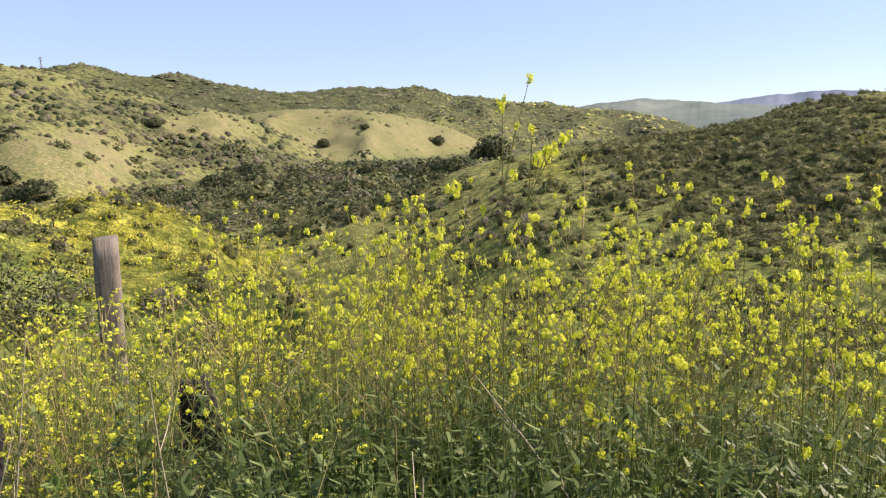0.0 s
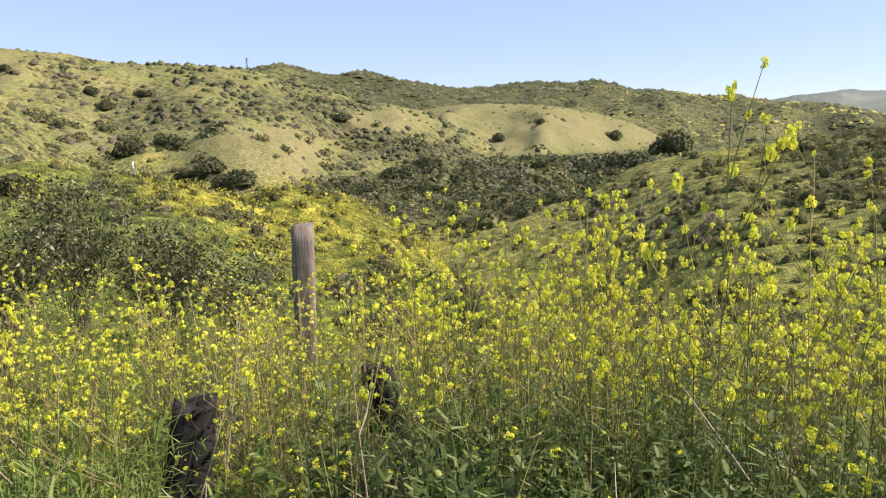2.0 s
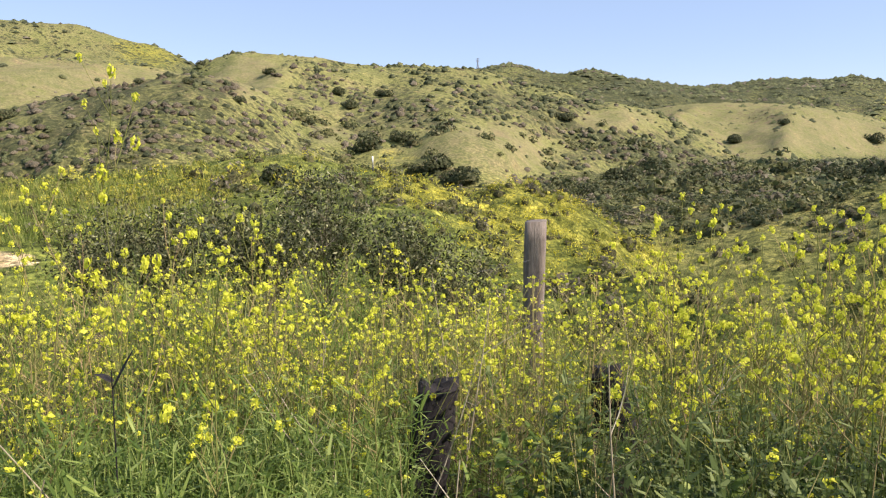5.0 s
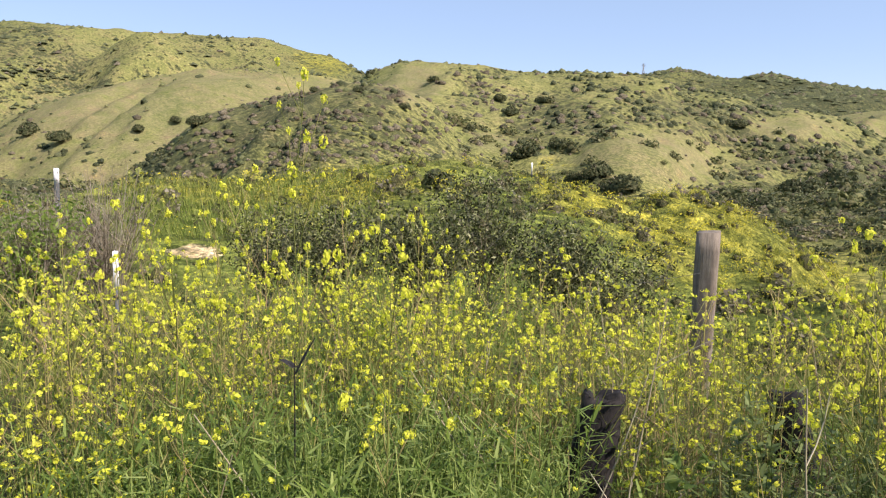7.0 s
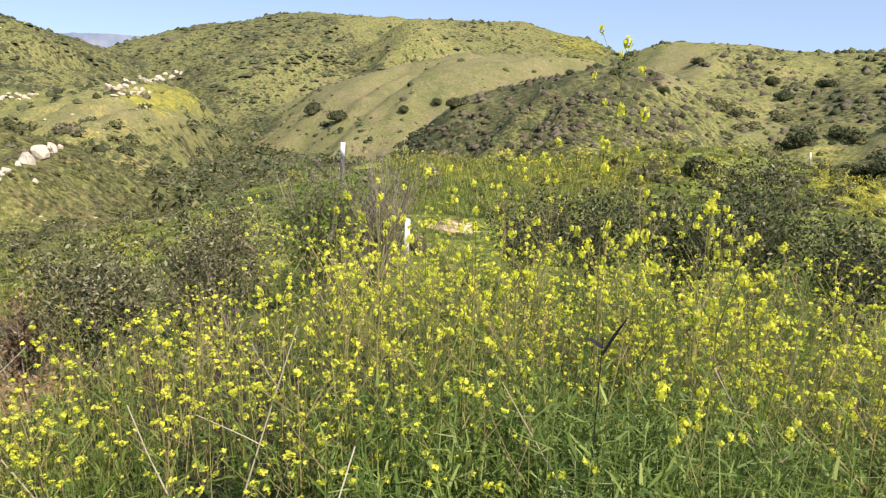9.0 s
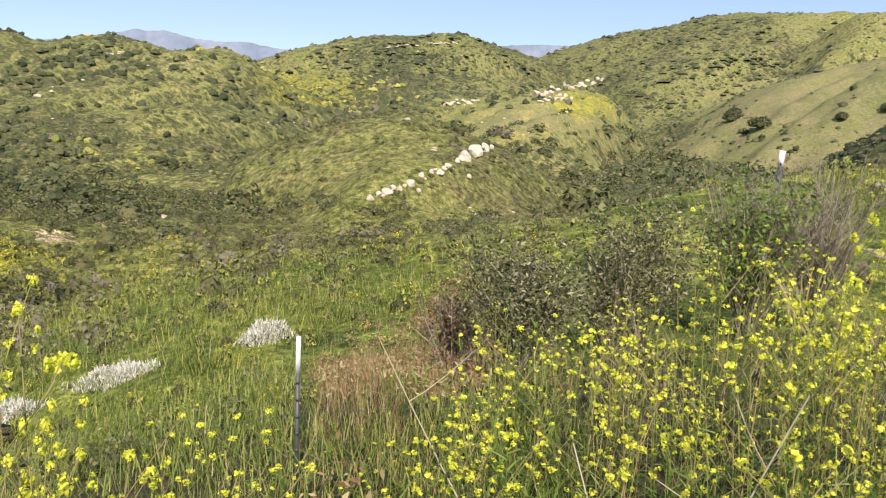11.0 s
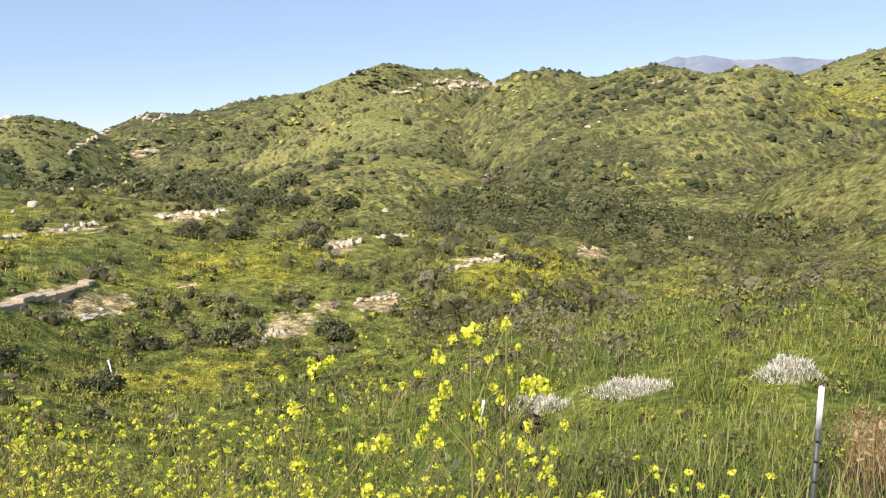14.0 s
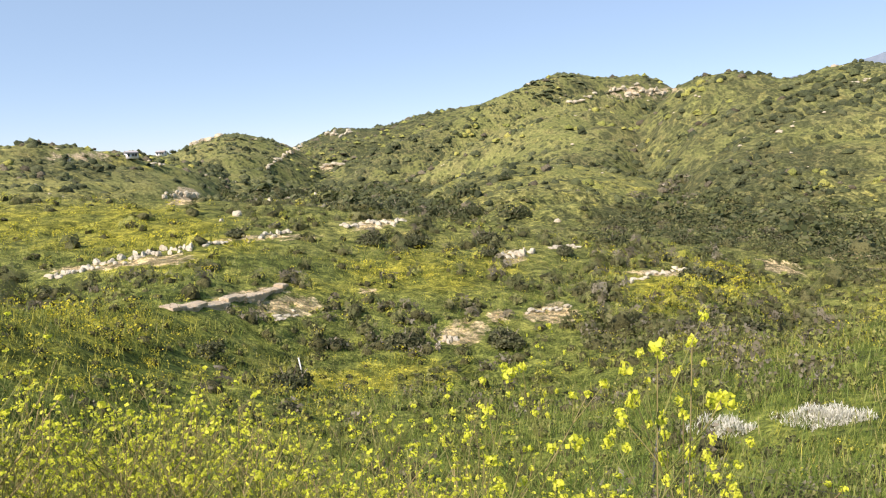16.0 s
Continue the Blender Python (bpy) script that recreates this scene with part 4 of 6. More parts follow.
def hill_scrub():
    def want(az, up, r, p):
        dry, must, scrub, bare = cover_at(az, r, up)
        grouped = np.clip(1.9 * patchy(p, 26.0, 41) - 0.25, 0.04, 1.3) * np.clip(0.3 + 1.5 * patchy(p, 90.0, 49), 0.25, 1.2)
        d = (0.06 + 1.1 * scrub ** 1.2) * (0.15 + 0.85 * grouped) + 0.05 * grouped
        return np.clip(d * (1 - 0.8 * dry) * (1 - 0.8 * bare) * (1 - 0.5 * must) * np.where((az > 128) & (r < 140), 0.4, 1.0) * np.where(az < -4, 1.6, 1.0) * np.where((az > 83) & (az < 108) & (r > 105) & (r < 190), 2.4, 1.0) * np.clip((r - 30) / 170, 0.12, 1), 0, 1)
    p, r, g = open_places(92000, -38, 188, 50, 700, want, 11, 1.2)
    thick, thick_r, _ = open_places(6500, -42, 4, 46, 190, lambda az, up, r, p: np.maximum(cover_of(az, up, DENSE), 0.7 * cover_of(az, up, SCRUBBY)), 12, 1.2)
    far, far_r, _ = open_places(78000, -26, 188, 650, 1500, want, 14, 1.5)
    p, r = np.concatenate([p, thick, far]), np.concatenate([r, thick_r, far_r])
    n = len(p)
    az = np.degrees(np.arctan2(-p[:, 0], p[:, 1])) % 360
    size = np.exp(g.normal(scale=0.45, size=n)) * (0.55 + r / 560) * np.where(g.uniform(size=n) < 0.08, 1.7, 1.0)
    size = np.minimum(size, 0.8 + r / 250) * np.where(r > 200, np.where(az < 300, np.where((az > 95) & (r < 450), 1.3, 1.12), 1.0), 1.0)
    patch = g.uniform(size=n) + 0.6 * (patchy(p, 60, 47) - 0.5)
    tone = np.digitize(patch, np.array((0.5, 0.78, 0.92)))
    tone = np.where((tone == 3) & (az < 92), 1, tone)
    tone = np.where((az > 300) & (r < 200) & (tone > 1), 0, tone)
    tone = np.where((az > 4) & (az < 64) & (r < 440) & (g.uniform(size=n) < np.where(az > 36, 0.5, 0.3)), 2, tone)
    kind = g.integers(0, 6, n)
    close = r < 215
    sets = []
    step = np.where(close, 0, np.where(r < 560, 1, 2))
    for k, s, f in itertools.product(range(6), range(4), range(3)):
        sel = (kind == k) & (tone == s) & (step == f)
        v, q, m = (FINE_CLUMPS, FAR_CLUMPS, TINY_CLUMPS)[f][k]
        sc = np.stack([size, size * g.uniform(0.8, 1.2, n), size * g.uniform(0.6, 1.05, n)], 1)
        made = toned((v, q, m), s + (5 if f == 0 else 0), 4)
        sets.append(scattered(made, p[sel] - (0, 0, 0.1), g.uniform(0, 6.28, sel.sum()), sc[sel]))
    stuff("hillside_scrub", sets, BUSHES + [INSIDE] + BUSH_LEAVES, "dark green and grey coastal scrub scattered over the hills", "scrub")


hill_scrub()


OPEN_HILLS = [list(RIDGES).index(k) for k in ("shoulder", "rock", "grass", "spur", "tan", "facet")]


def woods():
    def want(az, up, r, p):
        own, crease = land(az, r, True)
        return np.clip(0.9 * cover_of(az, up, WOODS) * ~np.isin(own, OPEN_HILLS) * np.where((az > 95) & (own >= 0), 0.12, 1.0) + 0.5 * (own < 0) * valley_band(az, up) + 0.6 * crease * (r < 420) * (r > 215), 0, 1) * (0.35 + 0.65 * patchy(p, 30.0, 44)) * (r > 100 + 30 * (az > 60))
    p, r, g = open_places(9000, 0, 165, 100, 460, want, 13, 0.6)
    near, near_r, _ = open_places(2700, 90, 136, 84, 200, lambda az, up, r, p: 0.85 * ((land(az, r, True)[0] < 0) | (az > 97) & (up < -6.3)) * (up > -11.3) * np.where(valley_band(az, up), 1.0, 0.12) * (0.5 + 0.5 * patchy(p, 14.0, 50)), 18, 1.0)
    low = np.arange(len(p) + len(near)) >= len(p)
    p, r = np.concatenate([p, near]), np.concatenate([r, near_r])
    size = np.exp(g.normal(scale=0.4, size=len(p))) * np.where(low, 0.65 + r / 190, 0.95 + r / 130)
    pick = g.uniform(size=len(p)) + 0.5 * (patchy(p, 18.0, 52) - 0.5)
    tone = np.where(low, np.digitize(pick, (0.36, 0.75, 0.9)), np.digitize(pick, (0.3, 0.8, 0.95)))
    sets = []
    for k, s, fine in itertools.product(range(6), range(4), (False, True)):
        sel = (np.arange(len(p)) % 6 == k) & (tone == s) & (low == fine)
        v, q, m = (WOOD_CLUMPS if fine else MID_CLUMPS)[k]
        sc = np.stack([size, size, size * g.uniform(0.6, 1.0, len(p))], 1)
        sets.append(scattered(toned((v, q, m), s, 4), p[sel] - (0, 0, 0.2), g.uniform(0, 6.28, sel.sum()), sc[sel]))
    stuff("oak_thicket", sets, [OAK, WOOD_LEAF, BRIGHT_SCRUB, BROWN_SCRUB, INSIDE], "dark evergreen oak and scrub thicket filling the ravines", "thicket")


woods()


def stray_rocks():
    """Small pale stones and ledge ends that show through the scrub."""
    def want(az, up, r, p):
        return np.clip(0.1 + 1.2 * patchy(p, 30.0, 97) ** 3, 0, 1)
    p, r, g = open_places(900, 84, 186, 120, 600, want, 19, 1.0)
    n = len(p)
    size = np.exp(g.normal(scale=0.5, size=n)) * (0.2 + r / 1200)
    sets = []
    for k in range(4):
        sel = np.arange(n) % 4 == k
        sc = np.stack([size * 1.4, size, size * 0.8], 1)
        sets.append(scattered(dome(g, 6), p[sel], g.uniform(0, 6.28, sel.sum()), sc[sel]))
    stuff("stray_rocks", sets, [SANDSTONE], "small pale sandstone rocks strewn over the hillsides", "rocks")


stray_rocks()


# bearing, degrees above the lookout, width in degrees of the larger shrubs and oaks
TREES = [(31.3, -1.8, 2.2), (29.8, -3.1, 2.7), (33.3, -2.6, 1.8), (17.1, -2.7, 2.7), (19.3, -4.2, 2.2), (11.7, -3.3, 3.1), (9.0, -0.4, 1.3),
         (5.9, 0.8, 1.0), (0.3, -0.3, 1.6), (-0.4, -2.0, 3.6), (-3.6, -1.0, 3.6), (5.5, -2.3, 2.7), (2.4, -2.6, 2.7), (14.8, -2.1, 2.7),
         (39.1, 3.4, 1.3), (35.6, 3.4, 1.6), (38.0, 2.5, 1.6), (44.0, 4.9, 1.1), (49.0, 5.3, 1.0), (61.8, 1.8, 2.0), (63.4, 1.7, 1.1)]
TREES_WEST = [(66.0, 1.0, 1.1), (72.9, 0.9, 1.8), (71.0, 0.6, 2.2), (46.4, 2.8, 1.1), (49.8, 4.1, 1.1), (53.2, 4.0, 0.9), (45.7, 0.2, 1.2),
              (31.2, -1.9, 2.7), (29.5, -2.7, 3.1), (36.9, -0.5, 2.5), (41.3, 1.2, 1.3), (34.3, 0.1, 2.2), (21.6, 1.5, 1.6), (44.4, -2.8, 3.1)]
SHRUBS_KNOLL = [(144.3, -6.6, 2.7), (150.0, -6.6, 2.5), (153.4, -6.3, 2.7), (144.1, -7.7, 2.2), (138.2, -7.8, 2.1), (135.4, -10.6, 2.1),
                (142.3, -14.4, 3.6), (150.5, -14.1, 4.0), (158.8, -16.3, 4.9), (124.8, -13.2, 4.0), (127.7, -9.5, 3.6), (120.5, -6.6, 2.7),
                (123.8, -6.7, 2.2), (155.9, -14.3, 1.9), (165.2, -13.6, 3.1), (163.6, -5.2, 2.2), (111.3, -14.1, 2.7)]
OAKS_NORTH = [(160.6, -2.6, 1.7), (155.5, -3.5, 2.0), (153.2, -3.8, 1.9), (149.8, -4.3, 2.3), (147.0, -4.7, 2.4), (158.0, -3.1, 1.8), (145.5, -4.5, 2.2), (142.4, -4.7, 2.7), (148.2, -4.4, 2.2), (151.6, -3.8, 2.2), (156.9, -2.7, 2.2), (159.2, -2.4, 2.2),
              (141.0, -1.5, 1.1), (143.0, -2.1, 1.1), (136.8, -4.7, 1.1), (129.3, -7.0, 2.2), (134.8, -7.0, 2.7),
              (170.2, 0.7, 0.6), (168.2, 0.9, 0.7), (172.2, 0.7, 0.4), (167.2, 1.0, 0.6), (174.0, 0.8, 0.5), (169.8, 0.6, 0.4)]


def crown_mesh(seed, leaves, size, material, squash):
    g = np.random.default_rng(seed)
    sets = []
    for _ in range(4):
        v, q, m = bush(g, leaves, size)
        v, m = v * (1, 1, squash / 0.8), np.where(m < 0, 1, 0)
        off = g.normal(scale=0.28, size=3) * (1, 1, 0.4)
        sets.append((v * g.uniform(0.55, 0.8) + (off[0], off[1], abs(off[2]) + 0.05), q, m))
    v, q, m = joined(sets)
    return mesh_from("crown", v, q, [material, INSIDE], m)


def trunk_mesh(seed, spread):
    g = np.random.default_rng(seed)
    heap = Heap()
    tube(heap, [(0, 0, -0.2), (0.02, 0.01, 0.2), (0.03, -0.02, 0.5)], [0.09, 0.07, 0.05], 0, 5)
    for k in range(5):
        a = 6.28 * k / 5 + g.uniform(-0.4, 0.4)
        tube(heap, [(0.02, 0, 0.12 + 0.04 * k), (math.cos(a) * 0.25 * spread, math.sin(a) * 0.25 * spread, 0.4), (math.cos(a) * 0.5 * spread, math.sin(a) * 0.5 * spread, 0.75)], [0.045, 0.03, 0.012], 0, 4)
    return heap.mesh("trunk", [TWIG])


def standing_plants(name, label, group, places, material, kinds, leaves, size, squash, seed):
    """Shrubs or oaks of a few kinds, each on its own spot."""
    g = np.random.default_rng(seed)
    makes = [(crown_mesh(seed * 10 + k, leaves, size, material, squash), trunk_mesh(seed * 10 + k, 1.0)) for k in range(kinds)]
    for n, (az, up, wide) in enumerate(places):
        r = sight(az, up - wide * 0.28)
        x, y, z = at(np.array(az), np.array(r))
        ob = tagged(new(name), label, name.replace("_", " ").split()[-1], group)
        crown, trunk = makes[n % kinds]
        part("crown", crown, ob)
        part("trunk", trunk, ob, "grey twisted trunk")
        s = max(0.25, r * radians(wide) * 0.55)
        ob.matrix_basis = Matrix.LocRotScale((x, y, z - 0.05 * s), Euler((0, 0, g.uniform(0, 6.28))), (s, s, s * g.uniform(0.8, 1.0)))


standing_plants("oak_tree", "dark green evergreen oak in a dry hillside gully", "oaks on the hills", TREES + TREES_WEST, OAK, 4, 260, 0.19, 0.9, 3)
standing_plants("oak_tree", "dense dark oak along the valley floor", "oaks in the valley", OAKS_NORTH, OAK, 3, 260, 0.17, 0.85, 4)
standing_plants("shrub", "rounded dark olive shrub on the mustard slope", "shrubs on the knoll", SHRUBS_KNOLL, SCRUB, 4, 260, 0.2, 0.8, 5)


# ---- rocks ----
def rock_mesh(seed, stone=None):
    """A weathered block: rounded, then split along a few flat faces."""
    g = np.random.default_rng(seed)
    bm = bmesh.new()
    bmesh.ops.create_icosphere(bm, subdivisions=2, radius=1.0)
    off = Vector((seed * 3.7, seed * 1.9, seed * 0.7))
    cuts = [(Vector(g.normal(size=3)).normalized(), g.uniform(0.5, 0.85)) for _ in range(7)]
    for v in bm.verts:
        v.co = v.co * (1 + 0.3 * noise.fractal(v.co * 1.1 + off, 0.9, 2.0, 4))
        for n, d in cuts:
            over = v.co.dot(n) - d
            if over > 0:
                v.co -= n * over * 0.92
        v.co += v.co.normalized() * 0.07 * noise.fractal(v.co * 3.1 + off, 0.9, 2.0, 3)
        v.co.z = max(v.co.z, -0.35)
    me = bpy.data.meshes.new("boulder")
    bm.to_mesh(me)
    bm.free()
    me.materials.append(stone or SANDSTONE)
    return me


ROCKS = [rock_mesh(k + 1) for k in range(6)]
CREAM_ROCKS = [rock_mesh(k + 11, CREAM_STONE) for k in range(6)]
BOULDERS = [(100.0, -6.5, 0.72), (99.3, -6.15, 0.72), (98.6, -5.9, 0.72), (98.2, -5.65, 0.63), (97.7, -5.65, 0.63), (96.8, -5.2, 0.99), (96.0, -4.55, 0.63), (95.2, -4.4, 0.63),
            (94.5, -4.35, 0.9), (93.9, -3.75, 0.72), (92.6, -3.05, 1.17), (91.8, -2.65, 1.08), (91.1, -2.35, 0.9), (96.2, -5.85, 0.45), (92.2, -4.6, 0.45), (95.7, -4.9, 0.45), (94.2, -4.0, 0.5), (90.6, -2.3, 0.5), (93.2, -3.4, 0.5), (97.3, -5.5, 0.5), (99.0, -6.3, 0.4), (94.9, -4.1, 0.5), (92.9, -3.2, 0.6),
            (164.6, -4.4, 0.6), (163.5, -4.0, 0.8), (161.5, -3.2, 0.6), (158.0, -2.9, 0.5)]


def boulders():
    g = np.random.default_rng(21)
    for n, (az, up, wide) in enumerate(BOULDERS):
        r = sight(az, up - wide * 0.3)
        x, y, z = at(np.array(az), np.array(r))
        s = r * radians(wide) * 0.5 * math.exp(g.normal(scale=0.14))
        ob = tagged(new("boulder", CREAM_ROCKS[n % 6]), "pale weathered sandstone boulder on a grassy slope", "boulder", "boulders on the slope")
        ob.matrix_basis = Matrix.LocRotScale((x, y, z + 0.2 * s), Euler((g.uniform(-0.3, 0.3), g.uniform(-0.3, 0.3), g.uniform(0, 6.28))), (s * g.uniform(0.7, 1.1), s * g.uniform(0.7, 1.0), s * g.uniform(0.85, 1.5)))


boulders()

# ledges of sandstone: from bearing and height to bearing and height, thickness in degrees, blocks
SLAB = [(168.1, -10.7, 159.9, -9.7)]
LEDGES_KNOLL = [(155.8, -5.5, 150.8, -5.35, 0.4, 11), (133.5, -10.45, 129.0, -9.5, 0.3, 10), (176.4, -7.75, 172.0, -6.95, 0.4, 10), (172.0, -6.9, 166.6, -6.45, 0.5, 13),
          (166.1, -6.2, 164.1, -6.1, 0.35, 5), (161.9, -5.9, 159.2, -5.75, 0.35, 7), (143.0, -8.4, 140.6, -8.0, 0.5, 6), (139.4, -7.9, 137.0, -7.75, 0.3, 5),
          (148.0, -15.0, 146.2, -14.6, 0.5, 5), (141.0, -12.9, 137.5, -12.3, 0.3, 7), (160.6, -12.2, 158.8, -12.0, 0.35, 3)]
LEDGES_HILLS = [(135.0, 4.1, 130.9, 3.6, 0.45, 10), (138.0, 3.2, 136.0, 3.7, 0.3, 4), (87.6, 1.7, 82.3, 3.1, 0.55, 12),
          (94.4, 0.95, 91.7, 1.2, 0.35, 8), (99.0, 5.0, 96.5, 5.2, 0.14, 6), (95.6, 5.3, 93.6, 5.4, 0.14, 5), (157.5, -0.9, 155.9, -0.7, 0.35, 3), (167.0, 1.4, 164.6, 1.9, 0.4, 5),
          (87.0, 1.3, 84.5, 1.7, 0.4, 6), (118.8, 3.4, 117.5, 3.6, 0.2, 3),
          (169.0, -2.3, 166.7, -2.6, 0.6, 7), (164.6, -2.9, 162.9, -2.8, 0.4, 6), (161.6, -0.7, 158.7, 1.0, 0.4, 9), (157.0, 1.7, 155.0, 1.75, 0.35, 6), (169.8, -0.1, 168.9, 0.0, 0.35, 3)]
LEDGES = LEDGES_KNOLL + LEDGES_HILLS


def ledges():
    g = np.random.default_rng(23)
    for row in LEDGES:
        a0, u0, a1, u1, thick, blocks = row
        knoll = row in LEDGES_KNOLL
        ob = tagged(new("sandstone_outcrop"), "pale tan sandstone ledge breaking through the hillside", "rock outcrop", "sandstone ledges")
        r0 = sight((a0 + a1) / 2, (u0 + u1) / 2)
        blocks = int(blocks * 1.9)
        for k in range(blocks):
            s = (k + g.uniform(0.0, 1.0)) / blocks
            az, up = a0 + (a1 - a0) * s, u0 + (u1 - u0) * s + g.normal(scale=0.3 * thick)
            r = sight(az, up)
            if not 0.6 * r0 < r < 1.6 * r0:
                continue
            x, y, z = at(np.array(az), np.array(r))
            h = r * radians(thick) * (0.95 if knoll else 0.72) * g.uniform(0.35, 1.0)
            w = r * radians(abs(a1 - a0)) / blocks * 0.5 * g.uniform(1.3, 3.0)
            b = part("block", (CREAM_ROCKS if knoll else ROCKS)[g.integers(0, 6)], ob)
            b.matrix_basis = Matrix.LocRotScale((x, y, z - 0.05 * h), Euler((g.uniform(-0.15, 0.15), g.uniform(-0.15, 0.15), radians(az) + g.uniform(-0.3, 0.3))), (w, h * 1.6, h))


ledges()


def plate_mesh(seed):
    """A flat broken plate of rock with sharp worn edges."""
    bm = bmesh.new()
    bmesh.ops.create_cube(bm, size=2.0)
    bmesh.ops.bevel(bm, geom=bm.edges[:], offset=0.12, segments=1, affect="EDGES")
    bmesh.ops.subdivide_edges(bm, edges=bm.edges[:], cuts=2, use_grid_fill=True)
    for v in bm.verts:
        v.co += v.co.normalized() * 0.13 * noise.fractal(v.co * 1.7 + Vector((seed * 5.1, 0, seed)), 0.9, 2.0, 4)
    me = bpy.data.meshes.new("plate")
    bm.to_mesh(me)
    bm.free()
    me.materials.append(TAN_STONE)
    return me


TAN_STONE = stone_material("tan_bedding_plane", [(0.3, (0.38, 0.28, 0.165)), (0.48, (0.60, 0.48, 0.31)), (0.7, (0.70, 0.59, 0.42))], 0.8)
PLATES = [plate_mesh(k + 1) for k in range(4)]


def slab(start, end, thick, deep, plates):
    """A long straight bed of rock in butted plates."""
    g = np.random.default_rng(27)
    ob = tagged(new("sandstone_outcrop"), "long straight tilted slab of pale sandstone in the grass", "rock outcrop", "sandstone ledges")
    a, b = (np.array(at(np.array(az), np.array(sight(az, up)))) for az, up in (start, end))
    turn = math.atan2(b[1] - a[1], b[0] - a[0])
    half = np.linalg.norm(b - a) / plates / 2
    for k in range(plates):
        c = a + (b - a) * (k + 0.5) / plates
        z = float(ground_z(c[0], c[1]))
        top = z + 0.09 + 0.4 * max(c[2] - z, 0) + g.normal(scale=0.02)
        h = (top - z) / 2 + thick   # down into the soil
        m = part("plate", PLATES[k % 4], ob)
        m.matrix_basis = Matrix.LocRotScale((c[0], c[1], top - h), Euler((radians(10), g.uniform(-0.03, 0.03) - math.atan2(b[2] - a[2], np.hypot(*(b - a)[:2])), turn + g.uniform(-0.09, 0.09))), (half * g.uniform(0.98, 1.1), deep * g.uniform(0.8, 1.1), h))


slab(SLAB[0][:2], SLAB[0][2:4], 0.075, 0.34, 13)


# ---- houses and pylons far off ----
def box(heap, x0, x1, y0, y1, z0, z1, slot=0):
    v = [(x, y, z) for z in (z0, z1) for y in (y0, y1) for x in (x0, x1)]
    heap.add(v, [(0, 2, 3, 1), (4, 5, 7, 6), (0, 1, 5, 4), (2, 6, 7, 3), (0, 4, 6, 2), (1, 3, 7, 5)], slot)


def house(az, up, wide, turn):
    r = sight(az, up)
    x, y, z = at(np.array(az), np.array(r))
    ob = tagged(new("house"), "small white ranch house with a low grey roof on the ridge", "house", "houses on the ridge")
    ob.matrix_basis = pose(x, y, z - 0.5, 0, 0, az + turn)
    w = r * radians(wide)
    h = Heap()
    box(h, -w / 2, w / 2, -3, 3, 0, 2.5)
    part("wall", h.mesh("wall", [WHITE_PAINT]), ob)
    h = Heap()
    h.add([(-w / 2 - 0.4, -3.5, 2.4), (w / 2 + 0.4, -3.5, 2.4), (w / 2, 0, 3.6), (-w / 2, 0, 3.6), (-w / 2 - 0.4, 3.5, 2.4), (w / 2 + 0.4, 3.5, 2.4)], [(0, 1, 2, 3), (3, 2, 5, 4), (0, 4, 5, 1)])
    part("roof", h.mesh("roof", [PALE_ROOF]), ob, "grey shingled roof")
    for k in (-0.3, 0.05, 0.3):
        h = Heap()
        box(h, w * k - 0.5, w * k + 0.5, -3.06, -3.0, 1.1, 2.2)
        box(h, w * k - 0.5, w * k + 0.5, 3.0, 3.06, 1.1, 2.2)
        part("window", h.mesh("window", [GREEN_STEEL]), ob)


house(171.0, 0.45, 0.8, 10)
house(169.0, 0.55, 0.6, -15)


def pylon(az, up, tall):
    r = sight(az, up)
    x, y, z = at(np.array(az), np.array(r))
    ob = tagged(new("pylon"), "thin steel lattice power pylon on the skyline", "pylon", "pylons")
    ob.matrix_basis = pose(x, y, z, 0, 0, az)
    s = r * radians(tall)
    h = Heap()
    for a, b in ((-1, -1), (1, -1), (1, 1), (-1, 1)):
        tube(h, [(a * 0.09 * s, b * 0.09 * s, 0), (a * 0.025 * s, b * 0.025 * s, 0.62 * s), (0, 0, s)], [0.22, 0.18, 0.12], 0, 4)
    for k in range(5):
        w = 0.09 - 0.0125 * k
        for a in (-1, 1):
            tube(h, [(-w * s, a * w * s, 0.12 * k * s), (w * s, a * w * s, 0.12 * (k + 1) * s)], [0.12, 0.12], 0, 3)
    part("mast", h.mesh("mast", [GALVANISED]), ob)
    for zz in (0.68, 0.8, 0.92):
        h = Heap()
        tube(h, [(-0.16 * s, 0, zz * s), (0.16 * s, 0, zz * s)], [0.14, 0.14], 0, 4)
        part("arm", h.mesh("arm", [GALVANISED]), ob)


pylon(30.7, 5.2, 0.7)
pylon(28.2, 5.0, 0.8)


